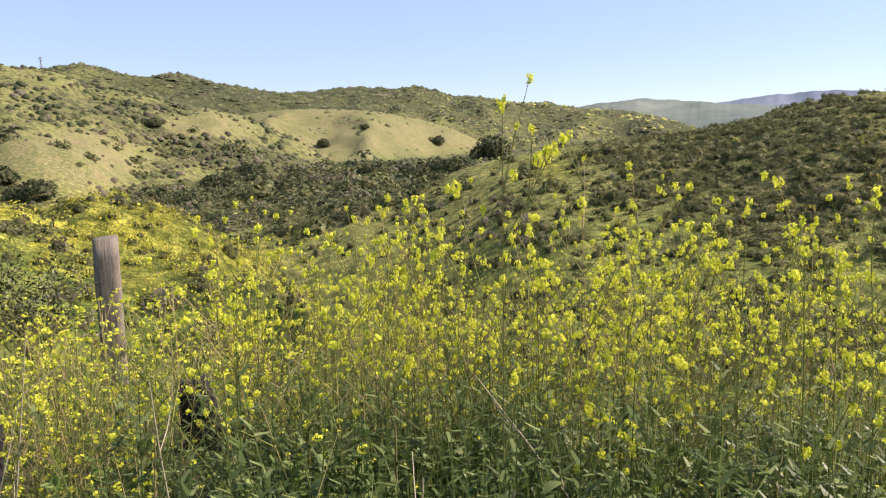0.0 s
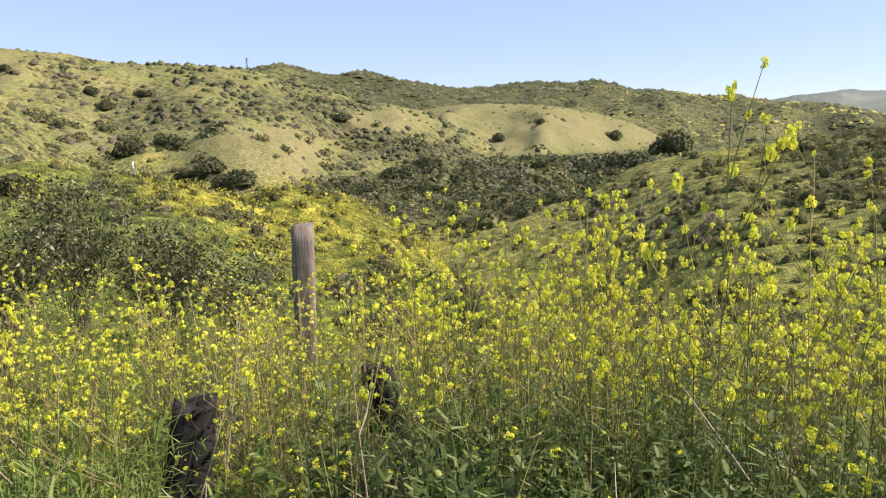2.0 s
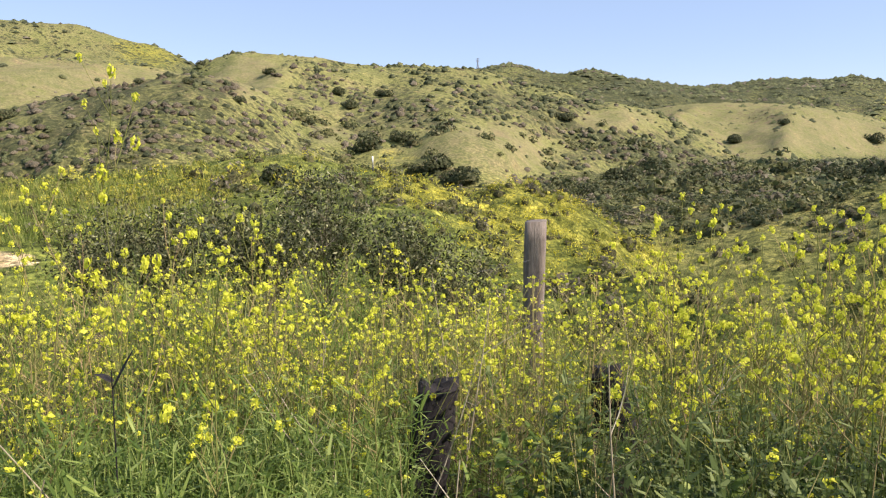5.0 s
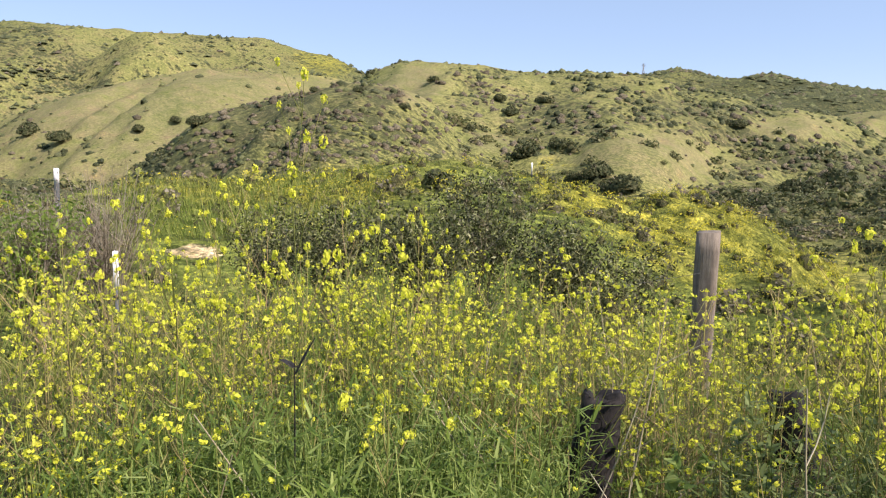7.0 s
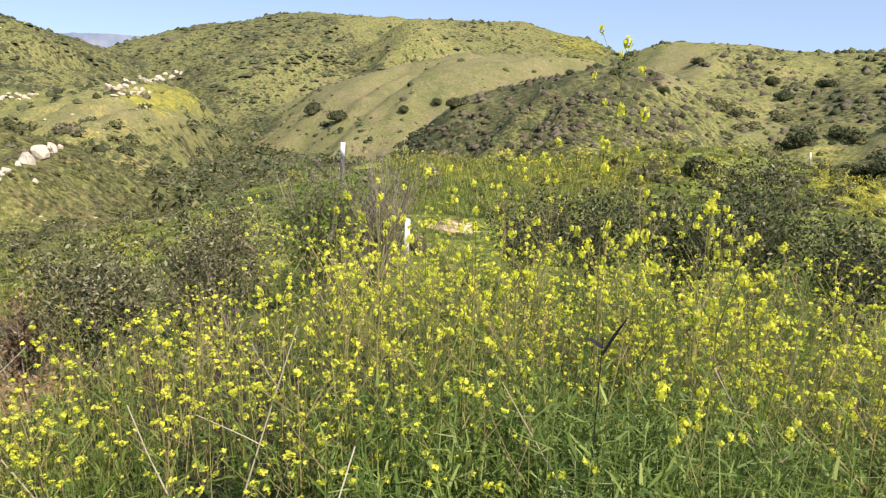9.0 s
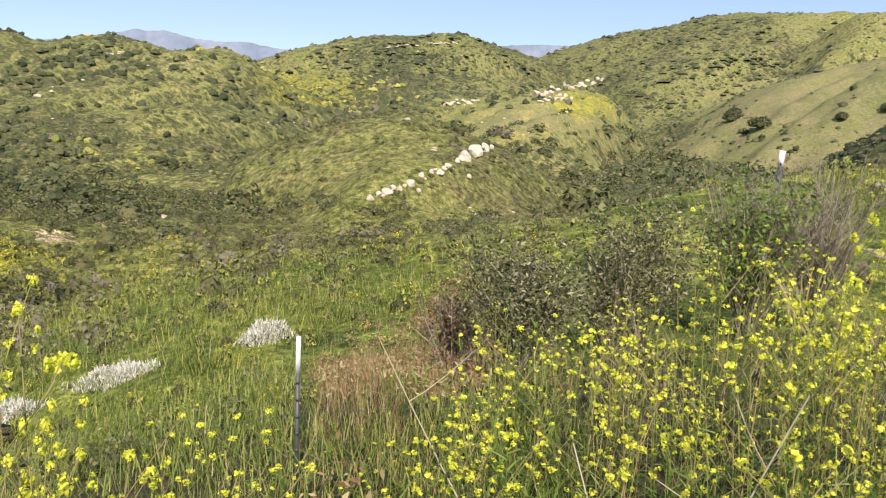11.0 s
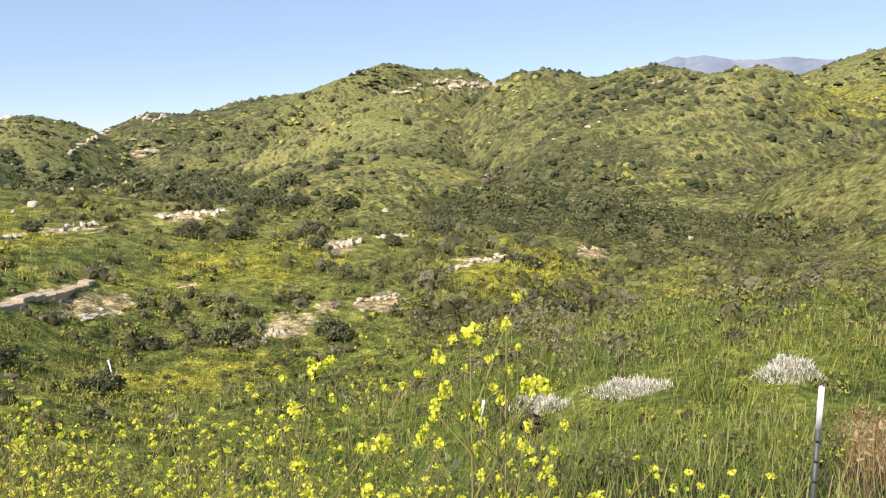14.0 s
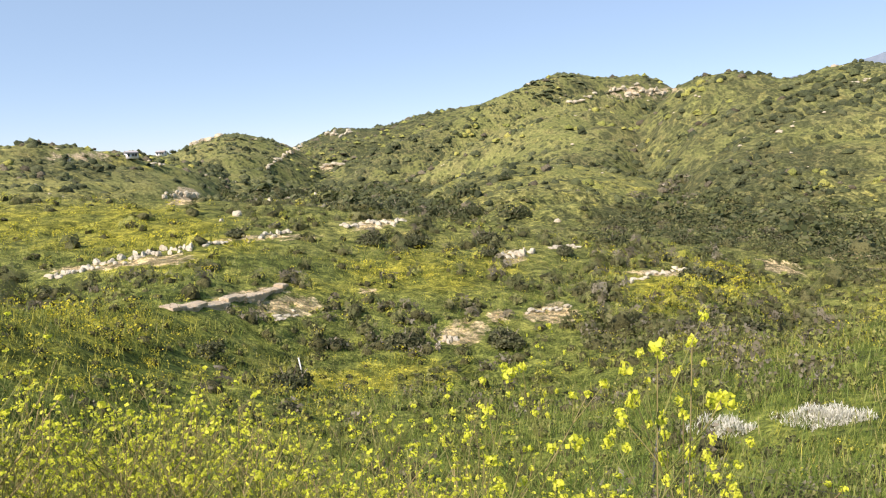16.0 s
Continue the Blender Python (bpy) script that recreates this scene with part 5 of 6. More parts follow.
# ---- fence ----
def chunk(name, w, d, h, material, seed, ragged=0.0, taper=0.0, rings=9, worn=0.025):
    """An upright rough timber with worn edges and an uneven top."""
    g = np.random.default_rng(seed)
    heap = Heap()
    sides = 16
    v, q = [], []
    for i in range(rings + 1):
        s = i / rings
        for k in range(sides):
            a = 2 * math.pi * k / sides + math.pi / 4
            sq = 1 / max(abs(math.cos(a)), abs(math.sin(a))) ** 0.9
            j = 1 + g.normal(scale=worn)
            x, y = math.cos(a) * sq * w / 2 * j * (1 - taper * s), math.sin(a) * sq * d / 2 * j * (1 - taper * s)
            z = h * s
            if i == rings:
                z += ragged * (0.5 * math.sin(2 * a + seed) + g.uniform(-0.6, 0.6)) + 0.006 * math.cos(a)
            v.append((x, y, z))
    for i in range(rings):
        for k in range(sides):
            q.append((i * sides + k, i * sides + (k + 1) % sides, (i + 1) * sides + (k + 1) % sides, (i + 1) * sides + k))
    top = len(v)
    for k in range(sides):
        x, y, z = v[rings * sides + k]
        v.append((x * 0.5, y * 0.5, z - ragged * 0.6))
    for k in range(sides):
        q.append((rings * sides + k, rings * sides + (k + 1) % sides, top + (k + 1) % sides, top + k))
    for k in range(0, sides // 2 - 1):
        q.append((top + k, top + k + 1, top + sides - 2 - k, top + sides - 1 - k))
    heap.add(v, q)
    return heap.mesh(name, [material])


def fence_post():
    x, y, top = -2.635, 5.535, 0.868
    z = float(ground_z(x, y))
    ob = tagged(new("fence_post", chunk("fence_post", 0.172, 0.165, top - z + 0.1, POST_WOOD, 5, 0.004)), "weathered grey square wooden fence post among mustard", "fence post")
    ob.matrix_basis = pose(x, y, z - 0.1, 0.5, 0.8, 18)


fence_post()


def burnt_stump(x, y, top, w, lean_x, lean_y, turn, seed, label, material):
    z = float(ground_z(x, y))
    ob = tagged(new("burnt_stump", chunk("burnt_stump", w, w * 0.8, top - z + 0.05, material, seed, 0.03, 0.25, 14, 0.07)), label, "stump")
    ob.matrix_basis = pose(x, y, z - 0.05, lean_x, lean_y, turn)


burnt_stump(-1.86, 2.52, 0.53, 0.215, 0, 9, 33, 8, "charred black leaning stump of a burnt fence post", CHARRED)
burnt_stump(-1.56, 4.5, 0.06, 0.26, 0, -10, 15, 9, "broken dark brown remains of a burnt post", CHARRED)


def t_post(x, y, top, white, lean, turn, group="steel fence posts", scale=1.0):
    """A studded steel T-post with a white painted tip."""
    z = float(ground_z(x, y))
    ob = tagged(new("t_post"), "dark steel T-post with a white painted tip", "fence post", group)
    ob.matrix_basis = pose(x, y, z - 0.1, 0, lean, turn)
    tall = top - z + 0.1
    for name, z0, z1, mat_, grow in (("stake", 0.0, tall - white, GREEN_STEEL, 1.0), ("tip", tall - white, tall, WHITE_PAINT, 1.02)):
        h = Heap()
        f = 0.5 * 0.036 * scale * grow
        box(h, -f, f, -0.0025 * scale, 0.0025 * scale, z0, z1)
        box(h, -0.003 * scale, 0.003 * scale, 0.0026 * scale, 0.034 * scale * grow, z0, z1)
        part(name, h.mesh(name, [mat_]), ob, "white painted tip" if name == "tip" else "")
    for k in range(6):
        h = Heap()
        zz = tall - white - 0.05 - 0.09 * k
        if zz > 0.1:
            box(h, -0.008, 0.008, -0.010, -0.0027, zz, zz + 0.014)
            part("stud", h.mesh("stud", [GREEN_STEEL]), ob)


t_post(-4.08, 1.50, 1.0, 0.20, 1.5, 75, scale=0.75)
t_post(-4.26, -1.18, 0.41, 0.19, 1.0, 110, scale=0.6)
t_post(-7.96, -6.48, -2.02, 0.24, 6, 130)
t_post(-12.0, 3.86, 1.17, 0.22, 2, 75, scale=2.0)
t_post(*[float(v) for v in at(np.array(36.7), np.array(34.0))[:2]], 0.62, 0.4, 0, 40, "posts on the knoll", 1.8)
far_stake = at(np.array(158.2), np.array(sight(158.2, -17.0)))
t_post(float(far_stake[0]), float(far_stake[1]), float(far_stake[2]) + 0.9, 0.75, -9, 150, "posts on the knoll", 1.5)


def wire(points, sag):
    pts = []
    for (x0, y0, z0), (x1, y1, z1) in zip(points, points[1:]):
        for k in range(13):
            s = k / 12
            pts.append((x0 + (x1 - x0) * s, y0 + (y1 - y0) * s, z0 + (z1 - z0) * s - sag * 4 * s * (1 - s)))
    h = Heap()
    tube(h, pts, [0.0014] * len(pts), 0, 4)
    return tagged(new("fence_wire", h.mesh("fence_wire", [GREEN_STEEL])), "thin sagging rusty fence wire between the steel posts", "wire")


wire([(-2.62, 5.43, 0.55), (-4.08, 1.47, 0.55), (-4.26, -1.15, 0.02), (-7.96, -6.45, -2.5)], 0.06)


# ---- mustard ----
def flower_head(heap, rng, tip, size, petals, slot=1):
    """A tuft of small four-petalled flowers round a stalk's end, with green buds above."""
    n = rng.normal(size=(petals, 3))
    n /= np.linalg.norm(n, axis=1)[:, None]
    c = np.asarray(tip) + n * size * rng.uniform(0.35, 0.8, (petals, 1)) * (1, 1, 0.9)
    t = n + rng.normal(scale=0.45, size=n.shape)
    v, q = cards(rng, c, t / np.linalg.norm(t, axis=1)[:, None], size * (rng.uniform(0.4, 0.6, petals) if petals > 20 else rng.uniform(0.6, 0.9, petals) if petals >= 8 else rng.uniform(0.9, 1.3, petals)), 1.25)
    heap.add(v, q, slot)


def stalk(rng, base, way, length, bend, steps):
    way = np.asarray(way, float) / np.linalg.norm(way)
    push = rng.normal(scale=bend, size=3) * (1, 1, 0.3)
    s = np.linspace(0, 1, steps + 1)[:, None]
    return np.asarray(base) + way * length * s + push * length * s * s + np.array((0, 0, 0.18 * length)) * s * s


def mustard(rng, branches=7, petals=9, head=0.013, leaves=8, bare=0.4, thick=0.0035, twigs=1, steps=3):
    """One mustard plant a metre tall: stalk, wiry branches, flower tufts and ragged lower leaves. Returns heaps: stem, heads, leaves."""
    stem, heads, leaf = Heap(), [], Heap()
    draw = tube if steps > 1 else ribbon
    main = stalk(rng, (0, 0, 0), (rng.normal(scale=0.06), rng.normal(scale=0.06), 1), 0.85, 0.05, 5)
    draw(stem, main, np.linspace(thick, thick * 0.35, 6))
    tips = [main[-1]]
    for k in range(branches):
        s = rng.uniform(bare, 0.95)
        i = min(int(s * 5), 4)
        base = main[i] + (main[i + 1] - main[i]) * (s * 5 - i)
        a = rng.uniform(0, 6.28)
        up = rng.uniform(0.7, 1.6)
        b = stalk(rng, base, (math.cos(a), math.sin(a), up), rng.uniform(0.12, 0.34) * (1.25 - 0.5 * s), 0.12, steps)
        draw(stem, b, np.linspace(thick * 0.5, thick * 0.25, steps + 1))
        tips.append(b[-1])
        for _ in range(twigs):
            if rng.uniform() < 0.75:
                a2 = rng.uniform(0, 6.28)
                tw = stalk(rng, b[rng.integers(1, 3)] if steps > 2 else b[-1] * 0.6 + b[0] * 0.4, (math.cos(a2), math.sin(a2), 1.1), rng.uniform(0.05, 0.13), 0.1, min(2, steps))
                draw(stem, tw, np.linspace(thick * 0.3, thick * 0.2, min(2, steps) + 1))
                tips.append(tw[-1])
    for tip in tips:
        h = Heap()
        flower_head(h, rng, tip, head * rng.uniform(0.55, 1.25), petals, 0)
        heads.append(h)
    for k in range(leaves):
        a, z = rng.uniform(0, 6.28), rng.uniform(0.03, 0.5) ** 1.2
        blade(leaf, main[0] + (main[-1] - main[0]) * z, (math.cos(a), math.sin(a), rng.uniform(0.1, 0.9)), rng.uniform(0.05, 0.12) * (1.2 - z), rng.uniform(0.010, 0.022), rng.uniform(0.1, 0.5), 0, 2)
    return stem, heads, leaf


def mustard_arrays(seed, **kw):
    stem, heads, leaf = mustard(np.random.default_rng(seed), **kw)
    sets = [stem.arrays()] + [(v, q, m + 1) for v, q, m in (h.arrays() for h in heads)]
    if leaf.n:
        v, q, m = leaf.arrays()
        sets.append((v, q, m + 2))
    return joined(sets)


FIELD_KINDS = [mustard_arrays(100 + k, branches=b, petals=10, leaves=7, head=0.0165) for k, b in enumerate((5, 6, 7, 8, 9, 6, 7, 5))]
FAR_KINDS = [mustard_arrays(120 + k, branches=b, petals=4, leaves=3, head=0.0175, twigs=1, thick=0.005, steps=1) for k, b in enumerate((6, 7, 8, 7))]
SMALL_KINDS = [mustard_arrays(160 + k, branches=b, petals=8, leaves=6, head=0.0105) for k, b in enumerate((7, 8, 9, 8))]
SPARE_KINDS = [mustard_arrays(140 + k, branches=5, petals=2, leaves=6, head=0.009, twigs=0, steps=2) for k in range(4)]
PATH_ENDS = np.array([(0.0, 0.0), (-1.2, -0.27)])


def off_path(x, y):
    """Distance from the line that the camera keeps to."""
    p, (a, b) = np.stack([x, y], -1), PATH_ENDS
    s = np.clip(((p - a) @ (b - a)) / ((b - a) @ (b - a)), 0, 1)
    return np.linalg.norm(p - a - s[:, None] * (b - a), axis=1)


# by bearing: height of the mustard, how thickly it stands, how many plants are in flower, how far it reaches
TALL = [(-44, 0.98), (-4, 1.0), (8, 1.08), (18, 1.0), (35, 0.92), (60, 0.98), (78, 1.0), (92, 0.85), (104, 0.62), (118, 0.68), (130, 0.92), (160, 1.0), (170, 1.15), (195, 1.2)]
THICK = [(-44, 0.75), (-6, 0.8), (4, 1.0), (20, 1.0), (75, 1.0), (88, 0.9), (97, 0.55), (103, 0.25), (116, 0.3), (124, 0.8), (132, 1.2), (195, 1.3)]
BLOOM = [(-44, 0.24), (-6, 0.28), (2, 0.4), (10, 0.5), (22, 0.62), (50, 0.7), (78, 0.72), (90, 0.6), (104, 0.36), (118, 0.45), (130, 0.75), (195, 0.75)]
REACH = [(-44, 6.0), (-6, 6.5), (4, 9.5), (12, 12.5), (22, 12), (40, 9.5), (65, 9), (80, 7.5), (92, 5), (102, 4.2), (115, 4.0), (130, 4.2), (150, 5.0), (162, 7.5), (195, 9.5)]
LOW_GREEN = [(28, 0.0), (36, 0.25), (44, 0.9), (60, 0.95), (68, 0.5), (80, 0.1)]   # the leafy flowerless stretch close by


def before_stump(x, y):
    """The thin strip of low growth in front of the burnt stump."""
    d = np.hypot(x + 0.05, y)
    side = np.abs(np.degrees(np.arctan2(-(x + 0.05), y)) - 35.4)
    return ((d < 3.1) & (side < 3.6)) | ((d < 4.7) & (np.abs(np.degrees(np.arctan2(-(x + 0.1), y)) - 17.6) < 2.0))


def around(az):
    az = np.degrees(az)
    return np.where(az < -100, az + 360, az)


def mustard_field():
    g = np.random.default_rng(31)
    n = 8200
    r, az = np.sqrt(g.uniform(0.7, 13.0 ** 2, n)), g.uniform(-44, 192, n)
    near = g.uniform(size=n) < np.where(az > 118, 0.75, 0.3)
    r = np.where(near, np.sqrt(g.uniform(0.7, 5.0 ** 2, n)), r)
    x, y = -np.sin(np.radians(az)) * r, np.cos(np.radians(az)) * r
    gap = off_path(x, y)
    thin = np.clip((by_bearing(az, REACH) - r) / 1.2, 0, 1) * by_bearing(az, THICK)
    thin = thin * np.where((az < 14) & (r > 4), 0.6, 1.0) * np.where(az < 25, np.clip((gap - 1.9) / 1.1, 0.06, 1), 1.0) * np.clip(0.75 + 0.8 * rolling(x, y, 1.6, 71, 2), 0.15, 1)
    leafy_zone = np.interp(az, [p[0] for p in LOW_GREEN], [p[1] for p in LOW_GREEN]) * np.clip((2.9 - gap) / 0.5, 0, 1)
    keep = (gap > 1.05) & ~before_stump(x, y) & (g.uniform(size=n) < thin * (1 - leafy_zone) * np.clip(1.25 - r / 11, 0.3, 1))
    x, y, az, r, gap = x[keep], y[keep], az[keep], r[keep], gap[keep]
    n = len(x)
    tall = by_bearing(az, TALL) * g.uniform(0.6, 1.12, n) * np.where(gap < 1.5, 0.85, 1.0)
    p = np.stack([x, y, ground_z(x, y) - 0.02], -1)
    bloom = g.uniform(size=n) < by_bearing(az, BLOOM)
    kind = g.integers(0, 8, n)
    wide = g.uniform(0.9, 1.25, n) * (0.55 + 0.45 * tall)
    size = np.stack([wide, wide, tall], 1)
    sets = []
    for k in range(8):
        for sel, made in ((bloom & (r < 3.6) & (az <= 102), FIELD_KINDS[k]), (bloom & (r < 3.6) & (az > 102), SMALL_KINDS[k % 4]), (bloom & (r >= 3.6), FAR_KINDS[k % 4]), (~bloom, SPARE_KINDS[k % 4])):
            sel = sel & (kind == k)
            if sel.any():
                sets.append(scattered(made, p[sel], g.uniform(0, 6.28, sel.sum()), size[sel]))
    stuff("mustard_field", sets, [STEM, PETAL, LEAF], "dense stand of flowering yellow mustard on wiry green stems", "wildflowers")


mustard_field()


def tall_mustard():
    """The tallest plants, that rise out of the stand."""
    g = np.random.default_rng(37)
    kinds = []
    for k in range(5):
        stem, heads, leaf = mustard(np.random.default_rng(200 + k), branches=(9, 11, 8, 10, 7)[k], petals=26, leaves=9, head=0.0175, bare=0.45, thick=0.004, twigs=2)
        tip = heads[0].arrays()[0].mean(axis=0)
        kinds.append((tip, stem.mesh("stem", [STEM]), [h.mesh("flower_head", [PETAL]) for h in heads], leaf.mesh("foliage", [LEAF])))
    spots = [(-4.8, 1.85, 1.74), (-7.5, 2.6, 1.4), (-11, 2.4, 1.5), (-1.5, 2.7, 1.42), (-15, 2.6, 1.45), (-19, 2.3, 1.38), (-23, 2.4, 1.42), (-27, 2.2, 1.38), (-31, 2.4, 1.4),
             (3, 3.2, 1.38), (7, 3.0, 1.42), (10, 3.6, 1.36), (13, 4.0, 1.35), (16, 3.2, 1.38), (-9, 4.0, 1.45), (0, 4.4, 1.45), (-13, 4.0, 1.4), (5, 4.6, 1.4),
             (58.6, 2.65, 1.72), (60.5, 3.1, 1.45), (54.0, 3.2, 1.4), (66.5, 3.0, 1.4), (70, 2.9, 1.3), (48, 3.6, 1.3), (63, 3.8, 1.4), (73, 3.0, 1.35), (76, 3.0, 1.3)]
    for az in g.uniform(-34, 16, 32):
        spots.append((az, g.uniform(2.2, 3.8), g.uniform(1.2, 1.48)))
    for az in g.uniform(-34, 80, 46):
        spots.append((az, g.uniform(2.0, 6.5), g.uniform(1.05, 1.3)))
    for az in g.uniform(82, 97, 4):
        spots.append((az, g.uniform(2.8, 3.6), g.uniform(0.8, 1.0)))
    for az in g.uniform(122, 182, 14):
        spots.append((az, g.uniform(2.4, 3.6), g.uniform(0.75, 1.0)))
    spots += [(128, 2.55, 1.15), (126, 2.6, 1.12), (118, 2.28, 1.28), (116.5, 2.36, 1.26), (121, 2.97, 1.12), (134.5, 6.15, 1.55)]
    for a, d in zip(np.linspace(108, 178, 13), g.uniform(1.25, 2.0, 13)):   # the flowers close to the path's end
        x, y = -1.1 - math.sin(radians(a)) * d, -0.25 + math.cos(radians(a)) * d
        spots.append((around(math.atan2(-x, y)), math.hypot(x, y), g.uniform(0.66, 0.92)))
    for n, (az, r, h) in enumerate(spots):
        x, y, z = at(np.array(az), np.array(r))
        ob = tagged(new("mustard_plant"), "tall wiry mustard plant with small yellow flower tufts", "wildflower", "tall mustard plants")
        tip, stem, heads, leaf = kinds[n % 5]
        turn = g.uniform(0, 6.28)
        lean = (0, 0) if n < 27 else (g.normal(scale=0.06), g.normal(scale=0.06))
        c, s = math.cos(turn), math.sin(turn)
        x, y = x - (c * tip[0] - s * tip[1]), y - (s * tip[0] + c * tip[1])
        part("stem", stem, ob)
        for hd in heads:
            part("flower_head", hd, ob)
        part("foliage", leaf, ob)
        ob.matrix_basis = Matrix.LocRotScale((x, y, z - 0.02), Euler((lean[0], lean[1], turn)), (1.0, 1.0, h))


tall_mustard()


# ---- grass and leaves underfoot ----
SILVERS = [(-11.9, -3.8, 0.45, 0.3), (-11.08, -5.84, 0.62, 0.38), (-10.84, -7.42, 0.5, 0.36)]   # x, y, half width, half depth


def by_silver(p):
    out = np.zeros(len(p), bool)
    for x, y, w, d in SILVERS:
        dx, dy = p[:, 0] - x, p[:, 1] - y
        toward = -(dx * x + dy * y) / math.hypot(x, y)   # metres nearer to the lookout
        aside = np.abs(dx * y - dy * x) / math.hypot(x, y)
        out |= (aside < w * 1.1) & (toward > -d) & (toward < d + 0.3)
    return out


def in_brown(x, y, size):
    """The patch of dead weeds on the slope."""
    return (np.exp(-(((x + 8.3) / 3.0) ** 2 + ((y + 1.05) / 1.35) ** 2) * 1.2) > 0.3 / size) & (y > 0.25 * x)


def tuft(seed, blades, spread, length, width, steps=2):
    g = np.random.default_rng(seed)
    h = Heap()
    for _ in range(blades):
        a = g.uniform(0, 6.28)
        c = g.normal(scale=spread, size=2)
        blade(h, (c[0], c[1], 0), (math.cos(a) * 0.28, math.sin(a) * 0.28, 1.0), length * g.uniform(0.5, 1.1), width * g.uniform(0.7, 1.3), g.uniform(0.0, 0.35), 0, steps)
    return h.arrays()


def leafy_tuft(seed, stalks, leaves, long=0.075, wide=0.012):
    """A bushy green seedling: short stalks set with narrow leaves."""
    g = np.random.default_rng(seed)
    h = Heap()
    for _ in range(stalks):
        c = g.normal(scale=0.05, size=2)
        st = stalk(g, (c[0], c[1], 0), (g.normal(scale=0.3), g.normal(scale=0.3), 1), g.uniform(0.3, 0.6), 0.1, 3)
        ribbon(h, st, [0.002, 0.0018, 0.0014, 0.001], 0)
        for k in range(leaves):
            s = g.uniform(0.25, 1)
            i = min(int(s * 3), 2)
            b = st[i] + (st[i + 1] - st[i]) * (s * 3 - i)
            a = g.uniform(0, 6.28)
            blade(h, b, (math.cos(a), math.sin(a), g.uniform(0.3, 1.2)), long * g.uniform(0.65, 1.4), wide * g.uniform(0.65, 1.5), g.uniform(0, 0.5), 0, 2 if wide > 0.02 else 1)
    return h.arrays()


def undergrowth():
    g = np.random.default_rng(41)
    n = 4500
    r, az = np.sqrt(g.uniform(0.5, 9.0 ** 2, n)), g.uniform(-44, 192, n)
    x, y = -np.sin(np.radians(az)) * r, np.cos(np.radians(az)) * r
    gap = off_path(x, y)
    keep = (gap > 0.9) & (g.uniform(size=n) < np.clip(1.35 - r / 6, 0.22, 1))
    x, y, az, r, gap = x[keep], y[keep], az[keep], r[keep], gap[keep]
    n = len(x)
    p = np.stack([x, y, ground_z(x, y) - 0.02], -1)
    zone = np.interp(az, [q[0] for q in LOW_GREEN], [q[1] for q in LOW_GREEN])
    brown = in_brown(x, y, 1.0)
    open_slope = (az > 97) & (az < 125)
    pick = g.uniform(size=n)
    kinds = [leafy_tuft(300 + k, 6, 16, 0.05, 0.009) for k in range(4)]
    broad = [leafy_tuft(310 + k, 6, 17, 0.03, 0.014) for k in range(4)]
    lush = [leafy_tuft(340 + k, 6, 14, 0.055, 0.0095) for k in range(4)]
    large = [leafy_tuft(350 + k, 4, 9, 0.05, 0.03) for k in range(4)]
    # Close weeds here take the leaf colour darkened for shade.
    shade_painted = (az < 26) & (gap < 3.0)
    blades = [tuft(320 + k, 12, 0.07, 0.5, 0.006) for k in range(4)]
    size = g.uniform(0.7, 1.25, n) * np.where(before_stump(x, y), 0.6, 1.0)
    is_leafy = ~brown & (pick < np.where(open_slope, 0.12, np.where(shade_painted, 0.8, 0.45 + 0.4 * zone)))
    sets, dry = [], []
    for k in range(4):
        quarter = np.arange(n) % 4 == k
        sel = is_leafy & quarter & shade_painted
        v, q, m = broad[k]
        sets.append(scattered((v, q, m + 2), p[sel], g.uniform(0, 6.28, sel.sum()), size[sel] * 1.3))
        sel = is_leafy & quarter & ~shade_painted
        sets.append(scattered(kinds[k], p[sel], g.uniform(0, 6.28, sel.sum()), (size * (0.95 + 0.35 * zone))[sel]))
        sel = ~is_leafy & ~brown & quarter
        v, q, m = blades[k]
        sets.append(scattered((v, q, m + 1), p[sel], g.uniform(0, 6.28, sel.sum()), size[sel] * np.where(open_slope[sel], 0.68, 0.8)))
        sel = brown & quarter
        dry.append(scattered(blades[k], p[sel], g.uniform(0, 6.28, sel.sum()), size[sel] * 0.6))
    m = 520
    wr, wa = np.sqrt(g.uniform(1.2 ** 2, 2.9 ** 2, m)), g.uniform(-40, 26, m)
    wx, wy = -np.sin(np.radians(wa)) * wr, np.cos(np.radians(wa)) * wr
    ok = (off_path(wx, wy) > 1.0) & ~before_stump(wx, wy)
    wp = np.stack([wx, wy, ground_z(wx, wy) - 0.02], -1)[ok]
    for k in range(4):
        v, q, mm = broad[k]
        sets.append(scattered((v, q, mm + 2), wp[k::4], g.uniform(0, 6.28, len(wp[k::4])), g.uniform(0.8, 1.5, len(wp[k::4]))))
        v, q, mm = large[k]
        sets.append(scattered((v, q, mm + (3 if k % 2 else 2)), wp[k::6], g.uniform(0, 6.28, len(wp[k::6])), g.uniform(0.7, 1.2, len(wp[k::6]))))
    m = 1500
    ga, gd = g.uniform(33, 74, m), np.sqrt(g.uniform(1.0 ** 2, 2.75 ** 2, m))
    gx, gy = -0.3 - np.sin(np.radians(ga)) * gd, np.cos(np.radians(ga)) * gd
    ok = (off_path(gx, gy) > 0.95) & (g.uniform(size=m) < np.interp(ga, [q[0] for q in LOW_GREEN], [q[1] for q in LOW_GREEN]) + 0.15) & ~before_stump(gx, gy)
    gp = np.stack([gx, gy, ground_z(gx, gy) - 0.02], -1)[ok]
    for k in range(4):
        v, q, mm = lush[k]
        sets.append(scattered((v, q, mm + 3), gp[k::4], g.uniform(0, 6.28, len(gp[k::4])), g.uniform(0.75, 1.25, len(gp[k::4]))))
